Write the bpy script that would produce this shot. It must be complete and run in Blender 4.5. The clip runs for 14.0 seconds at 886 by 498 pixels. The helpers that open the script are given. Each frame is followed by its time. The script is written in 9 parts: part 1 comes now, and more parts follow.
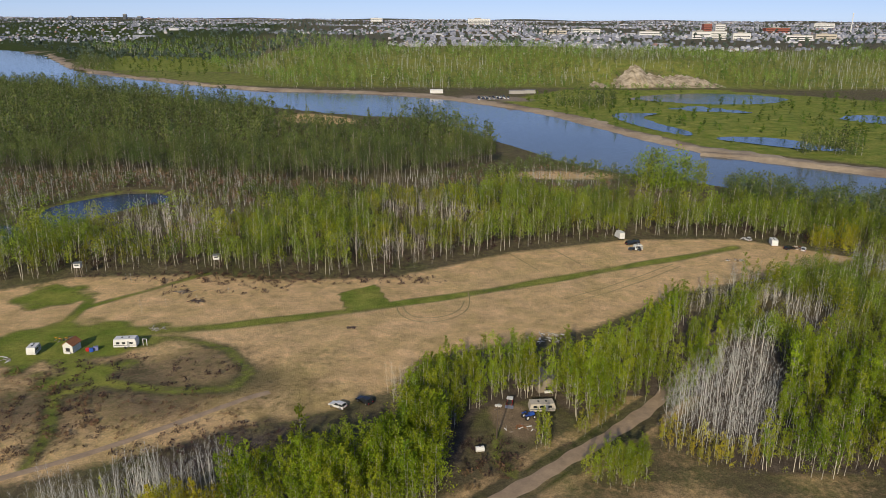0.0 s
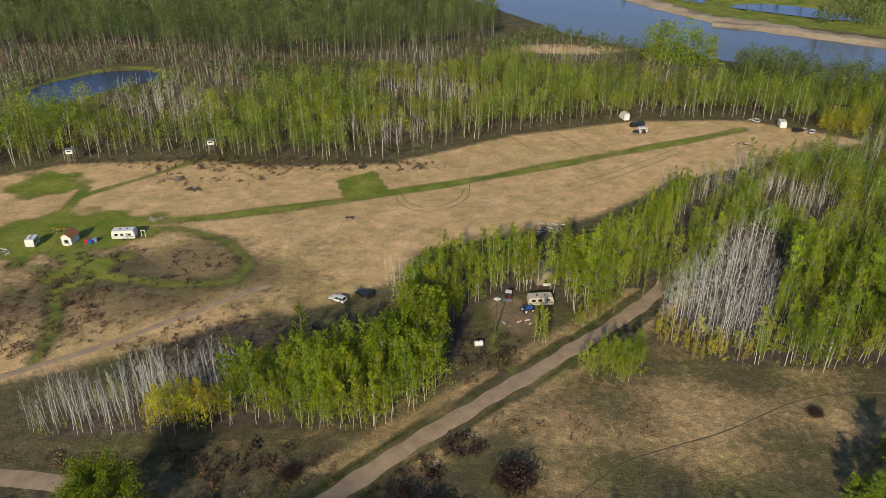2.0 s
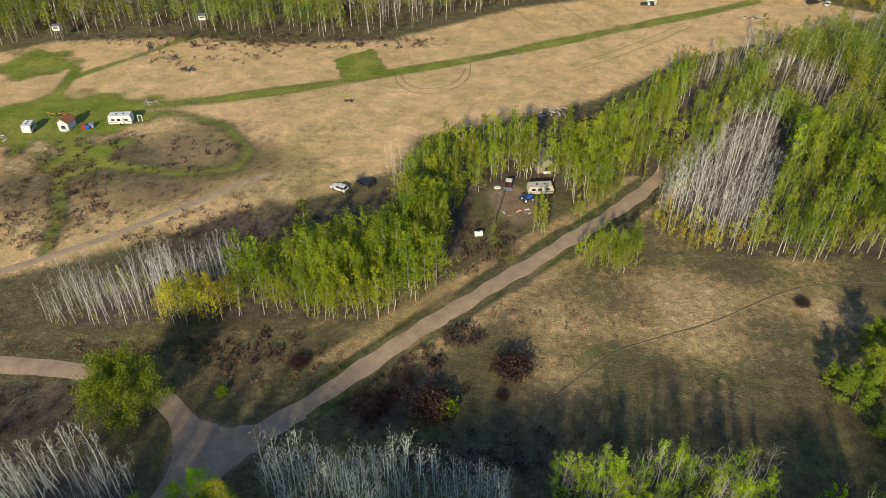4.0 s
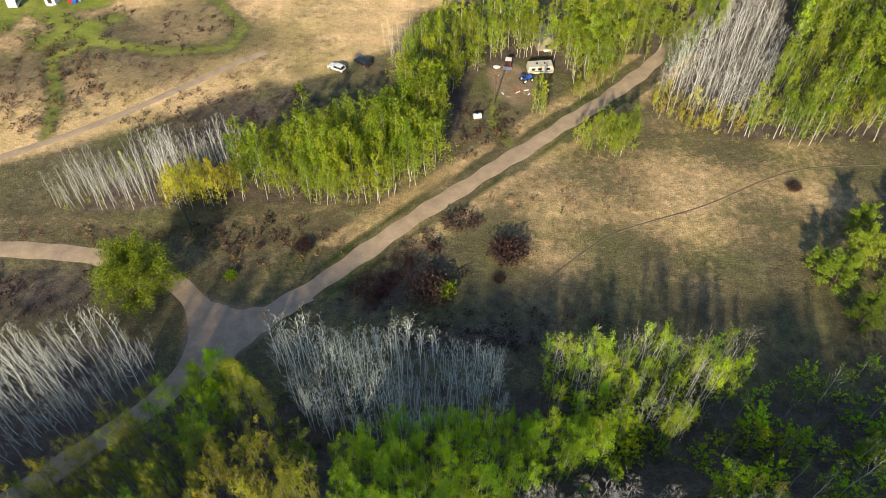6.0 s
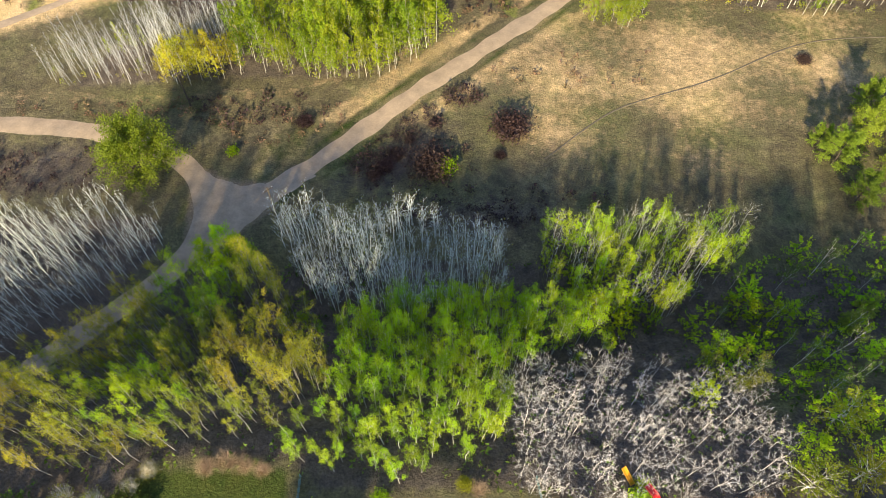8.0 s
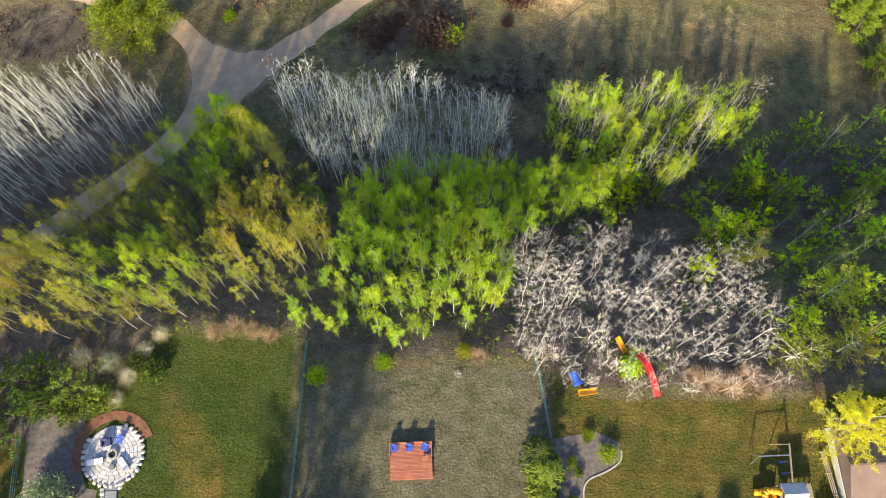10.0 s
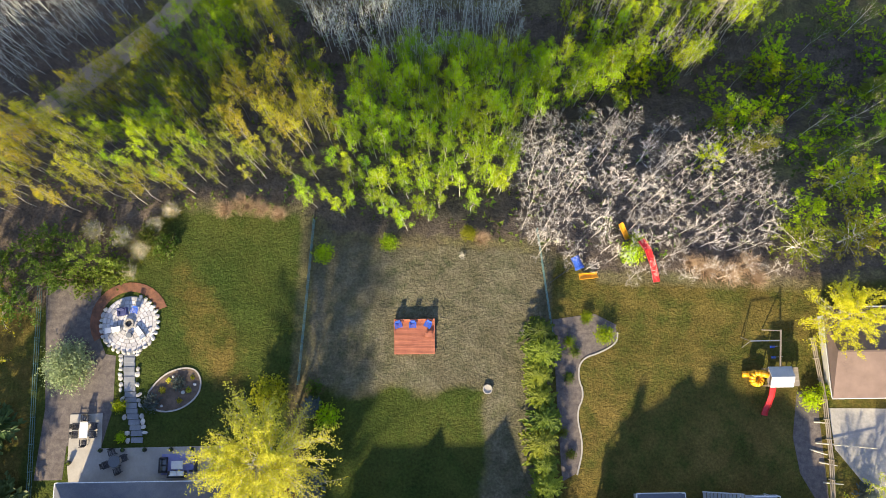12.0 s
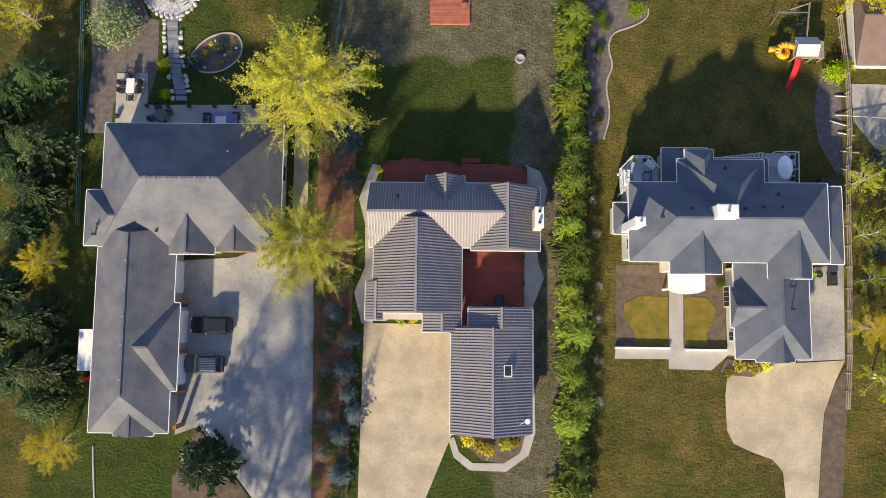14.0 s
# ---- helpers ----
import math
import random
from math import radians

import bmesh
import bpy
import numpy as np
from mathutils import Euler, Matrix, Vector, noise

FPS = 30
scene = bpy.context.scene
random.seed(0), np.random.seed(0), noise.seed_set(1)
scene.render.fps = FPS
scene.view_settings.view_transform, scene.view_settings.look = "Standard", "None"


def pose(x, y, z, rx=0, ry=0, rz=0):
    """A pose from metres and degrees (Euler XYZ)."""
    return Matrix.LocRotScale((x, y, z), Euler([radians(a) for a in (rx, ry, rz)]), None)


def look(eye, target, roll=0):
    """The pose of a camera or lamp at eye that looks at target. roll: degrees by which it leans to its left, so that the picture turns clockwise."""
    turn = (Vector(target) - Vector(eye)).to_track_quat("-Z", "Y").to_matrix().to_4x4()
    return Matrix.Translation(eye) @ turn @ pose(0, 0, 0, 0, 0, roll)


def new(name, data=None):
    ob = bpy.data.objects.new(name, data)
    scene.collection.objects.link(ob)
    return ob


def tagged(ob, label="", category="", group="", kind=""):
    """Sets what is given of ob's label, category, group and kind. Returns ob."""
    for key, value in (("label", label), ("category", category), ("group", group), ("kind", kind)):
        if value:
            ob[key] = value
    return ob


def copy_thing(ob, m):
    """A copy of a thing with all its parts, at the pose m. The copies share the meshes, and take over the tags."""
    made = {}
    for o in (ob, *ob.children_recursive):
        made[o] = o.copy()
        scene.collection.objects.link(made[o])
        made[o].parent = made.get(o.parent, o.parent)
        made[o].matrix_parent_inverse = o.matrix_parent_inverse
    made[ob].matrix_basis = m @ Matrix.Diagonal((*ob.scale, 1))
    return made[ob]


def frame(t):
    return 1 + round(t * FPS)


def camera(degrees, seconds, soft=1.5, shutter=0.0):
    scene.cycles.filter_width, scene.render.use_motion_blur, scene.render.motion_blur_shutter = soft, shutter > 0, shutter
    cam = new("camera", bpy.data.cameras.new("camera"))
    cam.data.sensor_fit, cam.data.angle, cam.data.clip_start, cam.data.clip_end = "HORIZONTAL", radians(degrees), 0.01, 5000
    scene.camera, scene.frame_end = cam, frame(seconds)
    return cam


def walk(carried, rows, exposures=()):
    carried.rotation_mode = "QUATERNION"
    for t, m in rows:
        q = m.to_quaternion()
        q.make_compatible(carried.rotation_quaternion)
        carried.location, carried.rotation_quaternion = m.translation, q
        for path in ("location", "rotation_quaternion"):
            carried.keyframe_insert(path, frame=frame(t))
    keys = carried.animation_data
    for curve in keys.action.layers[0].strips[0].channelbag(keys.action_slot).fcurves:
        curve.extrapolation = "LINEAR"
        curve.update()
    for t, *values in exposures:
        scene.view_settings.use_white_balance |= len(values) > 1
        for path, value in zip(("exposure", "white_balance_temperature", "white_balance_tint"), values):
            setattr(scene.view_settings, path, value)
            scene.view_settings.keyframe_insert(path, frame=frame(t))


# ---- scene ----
cam = camera(62.69, 14.0, 0.4)
PATH = [
    (0.0, pose(-0.70, -7.42, 67.85, 72.22, -0.32, 0.00)),
    (0.5, pose(-0.73, -5.70, 69.24, 69.58, -0.34, -0.00)),
    (1.0, pose(-0.61, -4.43, 70.40, 66.97, -0.32, 0.01)),
    (1.5, pose(-0.45, -3.40, 71.40, 64.44, -0.28, 0.05)),
    (2.0, pose(-0.37, -2.51, 72.30, 61.92, -0.21, 0.01)),
    (2.5, pose(-0.47, -1.71, 73.73, 59.27, -0.21, 0.01)),
    (5.0, pose(-0.57, -0.27, 80.37, 45.93, -0.12, -0.13)),
    (5.5, pose(-0.50, -0.15, 81.66, 43.24, -0.07, -0.17)),
    (6.0, pose(-0.62, 0.04, 82.96, 40.59, -0.16, -0.18)),
    (6.5, pose(-0.66, 0.17, 83.98, 38.00, -0.14, -0.19)),
    (7.0, pose(-0.63, -0.00, 84.18, 35.56, -0.12, -0.15)),
    (7.5, pose(-0.53, -0.02, 84.21, 33.05, -0.10, -0.09)),
    (8.0, pose(-0.43, -0.15, 84.13, 30.63, -0.03, -0.02)),
    (10.5, pose(-0.11, 0.06, 84.77, 18.06, 0.10, 0.79)),
    (11.0, pose(0.00, 0.00, 85.00, 15.75, 0.21, 0.95)),
    (11.5, pose(0.23, 0.13, 85.16, 13.38, 0.33, 1.42)),
    (12.0, pose(0.24, 0.18, 85.16, 11.06, 0.38, 2.11)),
    (12.5, pose(0.34, -0.03, 85.25, 8.93, 0.57, 2.88)),
    (12.7, pose(0.30, -0.35, 85.24, 7.90, 0.58, 3.15)),
    (13.0, pose(0.02, -3.30, 85.20, 6.21, 0.60, 3.62)),
    (13.5, pose(-0.73, -16.93, 84.59, 5.04, 0.64, 3.69)),
    (14.0, pose(-1.48, -30.65, 83.67, 5.57, 0.60, 3.62)),
]
EXPOSURES = [(0.0, -0.47, 6050, 8), (1.0, -0.42, 6200, 7), (2.5, -0.24, 6200, 4), (5.0, 0.28, 6350, 3), (7.5, 0.93, 6450, 4), (11.0, 1.25, 6700, 5), (12.5, 1.20, 6750, 8), (13.0, 1.10, 6700, 8), (14.0, 0.72, 6500, 9)]
walk(cam, PATH, EXPOSURES)

# ---- light: low evening sun from behind, clear sky ----
SUN_AZ, SUN_EL = 14.0, 24.0   # shadows fall that many degrees right of +y
world = bpy.data.worlds.new("sky")
scene.world = world
world.use_nodes = True
wn = world.node_tree.nodes
sky = wn.new("ShaderNodeTexSky")
sky.sky_type, sky.sun_disc = "NISHITA", False
sky.sun_elevation, sky.sun_rotation = radians(SUN_EL), radians(180 + SUN_AZ)
sky.altitude, sky.air_density, sky.dust_density = 600, 0.5, 0.05
sky.ozone_density = 3.0
wn["Background"].inputs["Strength"].default_value = 0.29
even = wn.new("ShaderNodeGamma")   # thin haze evens the sky out from horizon to zenith
even.inputs["Gamma"].default_value = 0.6
world.node_tree.links.new(sky.outputs["Color"], even.inputs["Color"])
tint = wn.new("ShaderNodeMix")   # a blue spring sky
tint.data_type, tint.blend_type = "RGBA", "MULTIPLY"
tint.inputs[0].default_value, tint.inputs[7].default_value = 1.0, (0.84, 0.84, 1.0, 1)
world.node_tree.links.new(even.outputs["Color"], tint.inputs[6])
world.node_tree.links.new(tint.outputs[2], wn["Background"].inputs["Color"])
sun = bpy.data.lights.new("sun", "SUN")
sun.energy, sun.angle, sun.color = 5.6, radians(2.0), (1.0, 0.83, 0.58)
sun_ob = new("sun", sun)
sun_ob.matrix_world = look((-math.sin(radians(SUN_AZ)) * 200, -math.cos(radians(SUN_AZ)) * 200, 200 * math.tan(radians(SUN_EL))), (0, 0, 0))

# ---- materials ----
def shader(name):
    m = bpy.data.materials.new(name)
    m.use_nodes = True
    n, l = m.node_tree.nodes, m.node_tree.links
    return m, n, l, n["Principled BSDF"]


def noise_of(n, l, scale, detail=4.0, rough=0.55, stretch=None):
    geo = n.new("ShaderNodeNewGeometry")
    tex = n.new("ShaderNodeTexNoise")
    tex.inputs["Scale"].default_value, tex.inputs["Detail"].default_value = scale, detail
    tex.inputs["Roughness"].default_value = rough
    if stretch:
        mul = n.new("ShaderNodeVectorMath")
        mul.operation = "MULTIPLY"
        mul.inputs[1].default_value = stretch
        l.new(geo.outputs["Position"], mul.inputs[0])
        l.new(mul.outputs[0], tex.inputs["Vector"])
    else:
        l.new(geo.outputs["Position"], tex.inputs["Vector"])
    return tex.outputs["Fac"]


def math_of(n, l, op, a, b=None, c=None, clamp=False):
    x = n.new("ShaderNodeMath")
    x.operation, x.use_clamp = op, clamp
    for i, v in enumerate((a, b, c)):
        if v is None:
            continue
        if isinstance(v, (int, float)):
            x.inputs[i].default_value = v
        else:
            l.new(v, x.inputs[i])
    return x.outputs[0]


def mix_of(n, l, fac, a, b):
    x = n.new("ShaderNodeMix")
    x.data_type = "RGBA"
    if isinstance(fac, (int, float)):
        x.inputs[0].default_value = fac
    else:
        l.new(fac, x.inputs[0])
    for i, v in ((6, a), (7, b)):
        if isinstance(v, tuple):
            x.inputs[i].default_value = (*v, 1)
        else:
            l.new(v, x.inputs[i])
    return x.outputs[2]


def step_of(n, l, v, lo, hi):
    x = n.new("ShaderNodeMapRange")
    x.inputs[1].default_value, x.inputs[2].default_value = lo, hi
    l.new(v, x.inputs[0])
    return x.outputs[0]


def surface(name, c1, c2, scale=1.0, fine=12.0, rough=0.8, metal=0.0, bump=0.3, spread=0.25, each=0.0, dist=0.02, stretch=None, spec=0.5):
    """A worn surface: two colours in large patches, fine grain, bump, and a change from piece to piece."""
    m, n, l, p = shader(name)
    big = step_of(n, l, noise_of(n, l, scale, 5.0, 0.6, stretch), 0.35, 0.65)
    col = mix_of(n, l, big, c1, c2)
    grain = noise_of(n, l, fine, 3.0, 0.7)
    hsv = n.new("ShaderNodeHueSaturation")
    val = math_of(n, l, "MULTIPLY_ADD", grain, spread * 2, 1 - spread)
    if each:
        info = n.new("ShaderNodeObjectInfo")
        val = math_of(n, l, "MULTIPLY", val, math_of(n, l, "MULTIPLY_ADD", info.outputs["Random"], 2 * each, 1 - each))
    l.new(val, hsv.inputs["Value"])
    l.new(col, hsv.inputs["Color"])
    l.new(hsv.outputs[0], p.inputs["Base Color"])
    p.inputs["Roughness"].default_value, p.inputs["Metallic"].default_value = rough, metal
    p.inputs["Specular IOR Level"].default_value = spec
    if bump:
        b = n.new("ShaderNodeBump")
        b.inputs["Strength"].default_value, b.inputs["Distance"].default_value = bump, dist
        l.new(grain, b.inputs["Height"])
        l.new(b.outputs[0], p.inputs["Normal"])
    return m


def foliage(name, c1, c2, through_light=0.35, scale=0.05):
    """Leaves: two greens that change from clump to clump and over the wood."""
    m, n, l, p = shader(name)
    geo, info, own = n.new("ShaderNodeNewGeometry"), n.new("ShaderNodeObjectInfo"), n.new("ShaderNodeAttribute")
    own.attribute_name = "tree"
    isl = geo.outputs["Random Per Island"]
    tree = math_of(n, l, "FRACT", math_of(n, l, "ADD", info.outputs["Random"], own.outputs["Fac"]))
    wide = step_of(n, l, noise_of(n, l, scale, 3.0), 0.35, 0.65)
    f = math_of(n, l, "MULTIPLY_ADD", isl, 0.30, math_of(n, l, "MULTIPLY_ADD", wide, 0.30, math_of(n, l, "MULTIPLY", tree, 0.40)))
    hsv = n.new("ShaderNodeHueSaturation")
    l.new(mix_of(n, l, f, c1, c2), hsv.inputs["Color"])
    shift = math_of(n, l, "FRACT", math_of(n, l, "MULTIPLY", tree, 7.31))
    l.new(math_of(n, l, "MULTIPLY_ADD", shift, 0.035, 0.484), hsv.inputs["Hue"])
    l.new(math_of(n, l, "MULTIPLY_ADD", math_of(n, l, "FRACT", math_of(n, l, "MULTIPLY", tree, 13.7)), 0.75, 0.6), hsv.inputs["Value"])
    col = hsv.outputs[0]
    l.new(col, p.inputs["Base Color"])
    p.inputs["Roughness"].default_value = 0.55
    p.inputs["Specular IOR Level"].default_value = 0.3
    tr = n.new("ShaderNodeBsdfTranslucent")
    l.new(col, tr.inputs["Color"])
    mx = n.new("ShaderNodeMixShader")
    mx.inputs[0].default_value = through_light
    l.new(p.outputs[0], mx.inputs[1])
    l.new(tr.outputs[0], mx.inputs[2])
    l.new(mx.outputs[0], n["Material Output"].inputs["Surface"])
    return m


def water(name, tint, ripple=0.6, strength=0.08):
    m, n, l, p = shader(name)
    p.inputs["Base Color"].default_value = (*tint, 1)
    p.inputs["Roughness"].default_value = 0.08
    p.inputs["IOR"].default_value = 1.33
    b = n.new("ShaderNodeBump")
    b.inputs["Strength"].default_value, b.inputs["Distance"].default_value = strength, 0.5
    l.new(noise_of(n, l, ripple, 3.0, 0.6, (0.5, 1.0, 1.0)), b.inputs["Height"])
    l.new(b.outputs[0], p.inputs["Normal"])
    col = mix_of(n, l, step_of(n, l, noise_of(n, l, 0.01, 4.0), 0.3, 0.7), tint, tuple(0.72 * c for c in tint))
    l.new(col, p.inputs["Base Color"])
    return m


def ground_material():
    m, n, l, p = shader("ground_mat")
    a1, a2 = n.new("ShaderNodeAttribute"), n.new("ShaderNodeAttribute")
    a1.attribute_name, a2.attribute_name = "zone_a", "zone_b"
    s1, s2 = n.new("ShaderNodeSeparateColor"), n.new("ShaderNodeSeparateColor")
    l.new(a1.outputs["Color"], s1.inputs[0])
    l.new(a2.outputs["Color"], s2.inputs[0])
    patch, tuft, grain = noise_of(n, l, 0.09, 6.0, 0.65), noise_of(n, l, 0.55, 5.0, 0.7), noise_of(n, l, 3.2, 4.0, 0.75)
    streak = noise_of(n, l, 0.35, 5.0, 0.7, (0.25, 1.0, 1.0))

    def zone(v, soft=0.85):
        """A zone with its edge frayed by the tufts of grass."""
        w = math_of(n, l, "ADD", v, math_of(n, l, "MULTIPLY_ADD", tuft, soft, -0.5 * soft))
        return step_of(n, l, w, 0.3, 0.7)

    t_patch, t_tuft, t_grain = step_of(n, l, patch, 0.36, 0.64), step_of(n, l, tuft, 0.35, 0.65), step_of(n, l, grain, 0.3, 0.7)
    t_streak = step_of(n, l, streak, 0.35, 0.65)
    rough_grass = mix_of(n, l, t_tuft, mix_of(n, l, t_patch, (0.150, 0.130, 0.062), (0.225, 0.180, 0.098)), (0.095, 0.078, 0.048))
    t_green = step_of(n, l, noise_of(n, l, 0.045, 6.0, 0.7), 0.46, 0.66)
    rough_grass = mix_of(n, l, t_green, rough_grass, mix_of(n, l, t_tuft, (0.150, 0.146, 0.052), (0.095, 0.102, 0.040)))
    straw = mix_of(n, l, t_patch, mix_of(n, l, t_streak, (0.780, 0.535, 0.275), (0.640, 0.435, 0.215)), mix_of(n, l, t_tuft, (0.520, 0.375, 0.160), (0.700, 0.470, 0.225)))
    straw = mix_of(n, l, math_of(n, l, "MULTIPLY", t_green, 0.30), straw, (0.400, 0.330, 0.120))
    lush = mix_of(n, l, t_patch, mix_of(n, l, t_tuft, (0.026, 0.050, 0.010), (0.044, 0.068, 0.014)), (0.070, 0.080, 0.018))
    bare = mix_of(n, l, t_tuft, (0.300, 0.220, 0.135), (0.220, 0.160, 0.100))
    litter = mix_of(n, l, t_tuft, mix_of(n, l, t_patch, (0.135, 0.105, 0.078), (0.180, 0.140, 0.100)), (0.090, 0.072, 0.058))
    olive = mix_of(n, l, t_patch, mix_of(n, l, t_tuft, (0.060, 0.062, 0.014), (0.105, 0.088, 0.022)), (0.150, 0.112, 0.032))
    dull = mix_of(n, l, t_tuft, mix_of(n, l, t_patch, (0.118, 0.104, 0.062), (0.078, 0.080, 0.042)), (0.155, 0.136, 0.088))
    t_mid = step_of(n, l, noise_of(n, l, 0.26, 7.0, 0.72), 0.44, 0.60)
    olive = mix_of(n, l, t_mid, olive, mix_of(n, l, t_tuft, (0.052, 0.066, 0.013), (0.095, 0.090, 0.022)))
    lush = mix_of(n, l, t_mid, lush, mix_of(n, l, t_tuft, (0.064, 0.078, 0.018), (0.036, 0.060, 0.011)))
    dull = mix_of(n, l, t_mid, dull, mix_of(n, l, t_tuft, (0.066, 0.074, 0.036), (0.160, 0.142, 0.092)))
    fairway = mix_of(n, l, t_patch, (0.150, 0.205, 0.026), (0.290, 0.290, 0.060))
    rock = mix_of(n, l, t_tuft, (0.36, 0.30, 0.22), (0.24, 0.18, 0.13))
    col = rough_grass
    for v, c in ((s1.outputs[1], straw), (s1.outputs[0], lush), (s1.outputs[2], bare), (a1.outputs["Alpha"], litter),
                 (s2.outputs[0], olive), (a2.outputs["Alpha"], dull), (s2.outputs[1], fairway), (s2.outputs[2], rock)):
        col = mix_of(n, l, zone(v), col, c)
    hsv = n.new("ShaderNodeHueSaturation")
    mottle = math_of(n, l, "MULTIPLY_ADD", step_of(n, l, noise_of(n, l, 0.22, 8.0, 0.72), 0.32, 0.68), 0.5, 0.75)
    l.new(math_of(n, l, "MULTIPLY", mottle, math_of(n, l, "MULTIPLY_ADD", t_grain, 0.85, 0.57)), hsv.inputs["Value"])
    l.new(col, hsv.inputs["Color"])
    l.new(hsv.outputs[0], p.inputs["Base Color"])
    p.inputs["Roughness"].default_value, p.inputs["Specular IOR Level"].default_value = 0.95, 0.1
    b = n.new("ShaderNodeBump")
    b.inputs["Strength"].default_value, b.inputs["Distance"].default_value = 0.9, 0.25
    l.new(math_of(n, l, "ADD", grain, math_of(n, l, "MULTIPLY", tuft, 1.5)), b.inputs["Height"])
    l.new(b.outputs[0], p.inputs["Normal"])
    return m


M_GROUND = ground_material()
M_ROAD = surface("packed_dirt", (0.440, 0.320, 0.205), (0.310, 0.228, 0.148), 0.35, 2.5, 0.95, bump=0.5, dist=0.05)
M_TRACK = surface("worn_track", (0.150, 0.118, 0.075), (0.105, 0.085, 0.055), 0.5, 3.0, 0.95, bump=0.4, dist=0.04)
M_RIVER = water("river_water", (0.120, 0.140, 0.140), 0.5, 0.14)
# blue of the mirrored sky is put into the pond's base colour
M_POND = water("pond_water", (0.030, 0.055, 0.110), 0.8, 0.2)
M_POND.node_tree.nodes["Principled BSDF"].inputs["IOR"].default_value = 1.36
M_BARK = surface("pale_bark", (0.62, 0.58, 0.48), (0.42, 0.39, 0.31), 0.8, 6.0, 0.9, spread=0.3, each=0.15)
M_BARK_GREEN = surface("sapling_bark", (0.84, 0.85, 0.74), (0.68, 0.70, 0.60), 0.8, 6.0, 0.9, spread=0.3)
M_BARK_GREY = surface("grey_bark", (0.82, 0.74, 0.62), (0.66, 0.595, 0.50), 0.8, 6.0, 0.9, spread=0.3, each=0.15)
M_BARK_MID = surface("weathered_bark", (0.44, 0.40, 0.34), (0.28, 0.255, 0.215), 0.8, 6.0, 0.9, spread=0.3)
M_BARK_DARK = surface("dark_bark", (0.12, 0.09, 0.065), (0.07, 0.055, 0.04), 0.8, 6.0, 0.9, spread=0.3)
M_LEAF = foliage("aspen_leaf", (0.240, 0.430, 0.008), (0.640, 0.750, 0.018), 0.6)
M_LEAF_OLIVE = foliage("poplar_leaf", (0.165, 0.220, 0.012), (0.560, 0.535, 0.034), 0.6)
M_LEAF_GOLD = foliage("golden_leaf", (0.350, 0.345, 0.020), (0.700, 0.600, 0.042), 0.6)
M_LEAF_GROVE = foliage("grove_leaf", (0.120, 0.200, 0.008), (0.450, 0.500, 0.022), 0.5)
M_LEAF_BACK = foliage("back_leaf", (0.075, 0.130, 0.010), (0.330, 0.390, 0.030), 0.3, 0.03)
M_LEAF_YELLOW = foliage("catkin_leaf", (0.560, 0.530, 0.040), (0.840, 0.790, 0.110), 0.5)
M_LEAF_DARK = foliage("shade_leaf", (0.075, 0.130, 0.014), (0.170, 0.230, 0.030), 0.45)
M_LEAF_WOOD = foliage("wood_leaf", (0.044, 0.074, 0.018), (0.185, 0.220, 0.052), 0.22, 0.02)
M_LEAF_SLOPE = foliage("far_slope_leaf", (0.070, 0.160, 0.020), (0.320, 0.420, 0.070), 0.3, 0.012)
# leaves of the far plain: distance haze mixed in as a blue-grey cast
M_LEAF_FAR = foliage("hazy_plain_leaf", (0.075, 0.110, 0.085), (0.140, 0.180, 0.130), 0.2, 0.01)
M_NEEDLE = foliage("spruce_needle", (0.028, 0.058, 0.018), (0.085, 0.125, 0.030), 0.2, 0.2)
M_NEEDLE_BLUE = foliage("blue_needle", (0.060, 0.090, 0.085), (0.110, 0.150, 0.140), 0.15, 0.2)
M_NEEDLE_HEDGE = foliage("hedge_needle", (0.035, 0.085, 0.010), (0.330, 0.390, 0.034), 0.35, 0.6)
M_BARK_ASH = surface("ash_grey_bark", (0.64, 0.63, 0.58), (0.47, 0.46, 0.43), 0.8, 6.0, 0.9, spread=0.3)
M_RUSSET = foliage("russet_twigs", (0.150, 0.080, 0.045), (0.260, 0.165, 0.090), 0.2, 0.3)
M_TWIG = surface("bush_twig", (0.070, 0.038, 0.034), (0.040, 0.025, 0.024), 0.6, 4.0, 0.9)
M_THICKET = foliage("thicket_twigs", (0.050, 0.026, 0.024), (0.085, 0.050, 0.040), 0.2, 0.3)

# ---- terrain ----
def smooth(t):
    t = np.clip(t, 0, 1)
    return t * t * (3 - 2 * t)


def line_dist(x, y, pts, closed=False):
    """Distance to a line of points, in the plan."""
    best = np.full(np.shape(x), 1e9)
    for a, b in zip(pts, pts[1:] + (pts[:1] if closed else [])):
        dx, dy = b[0] - a[0], b[1] - a[1]
        t = np.clip(((x - a[0]) * dx + (y - a[1]) * dy) / (dx * dx + dy * dy), 0, 1)
        best = np.minimum(best, np.hypot(x - a[0] - t * dx, y - a[1] - t * dy))
    return best


def inside(x, y, pts):
    x, y = np.asarray(x, float), np.asarray(y, float)
    res = np.zeros(x.shape, bool)
    for a, b in zip(pts, pts[1:] + pts[:1]):
        if a[1] == b[1]:
            continue
        res ^= ((a[1] > y) != (b[1] > y)) & (x < (b[0] - a[0]) * (y - a[1]) / (b[1] - a[1]) + a[0])
    return res


def area_dist(x, y, pts):
    """Signed distance to an outline: negative inside."""
    return np.where(inside(x, y, pts), -1, 1) * line_dist(x, y, pts, True)


def oval(x, y, cx, cy, rx, ry, turn=0.0):
    """About the signed distance to an oval."""
    c, s = math.cos(radians(turn)), math.sin(radians(turn))
    u, v = (x - cx) * c + (y - cy) * s, -(x - cx) * s + (y - cy) * c
    return (np.hypot(u / rx, v / ry) - 1) * min(rx, ry)


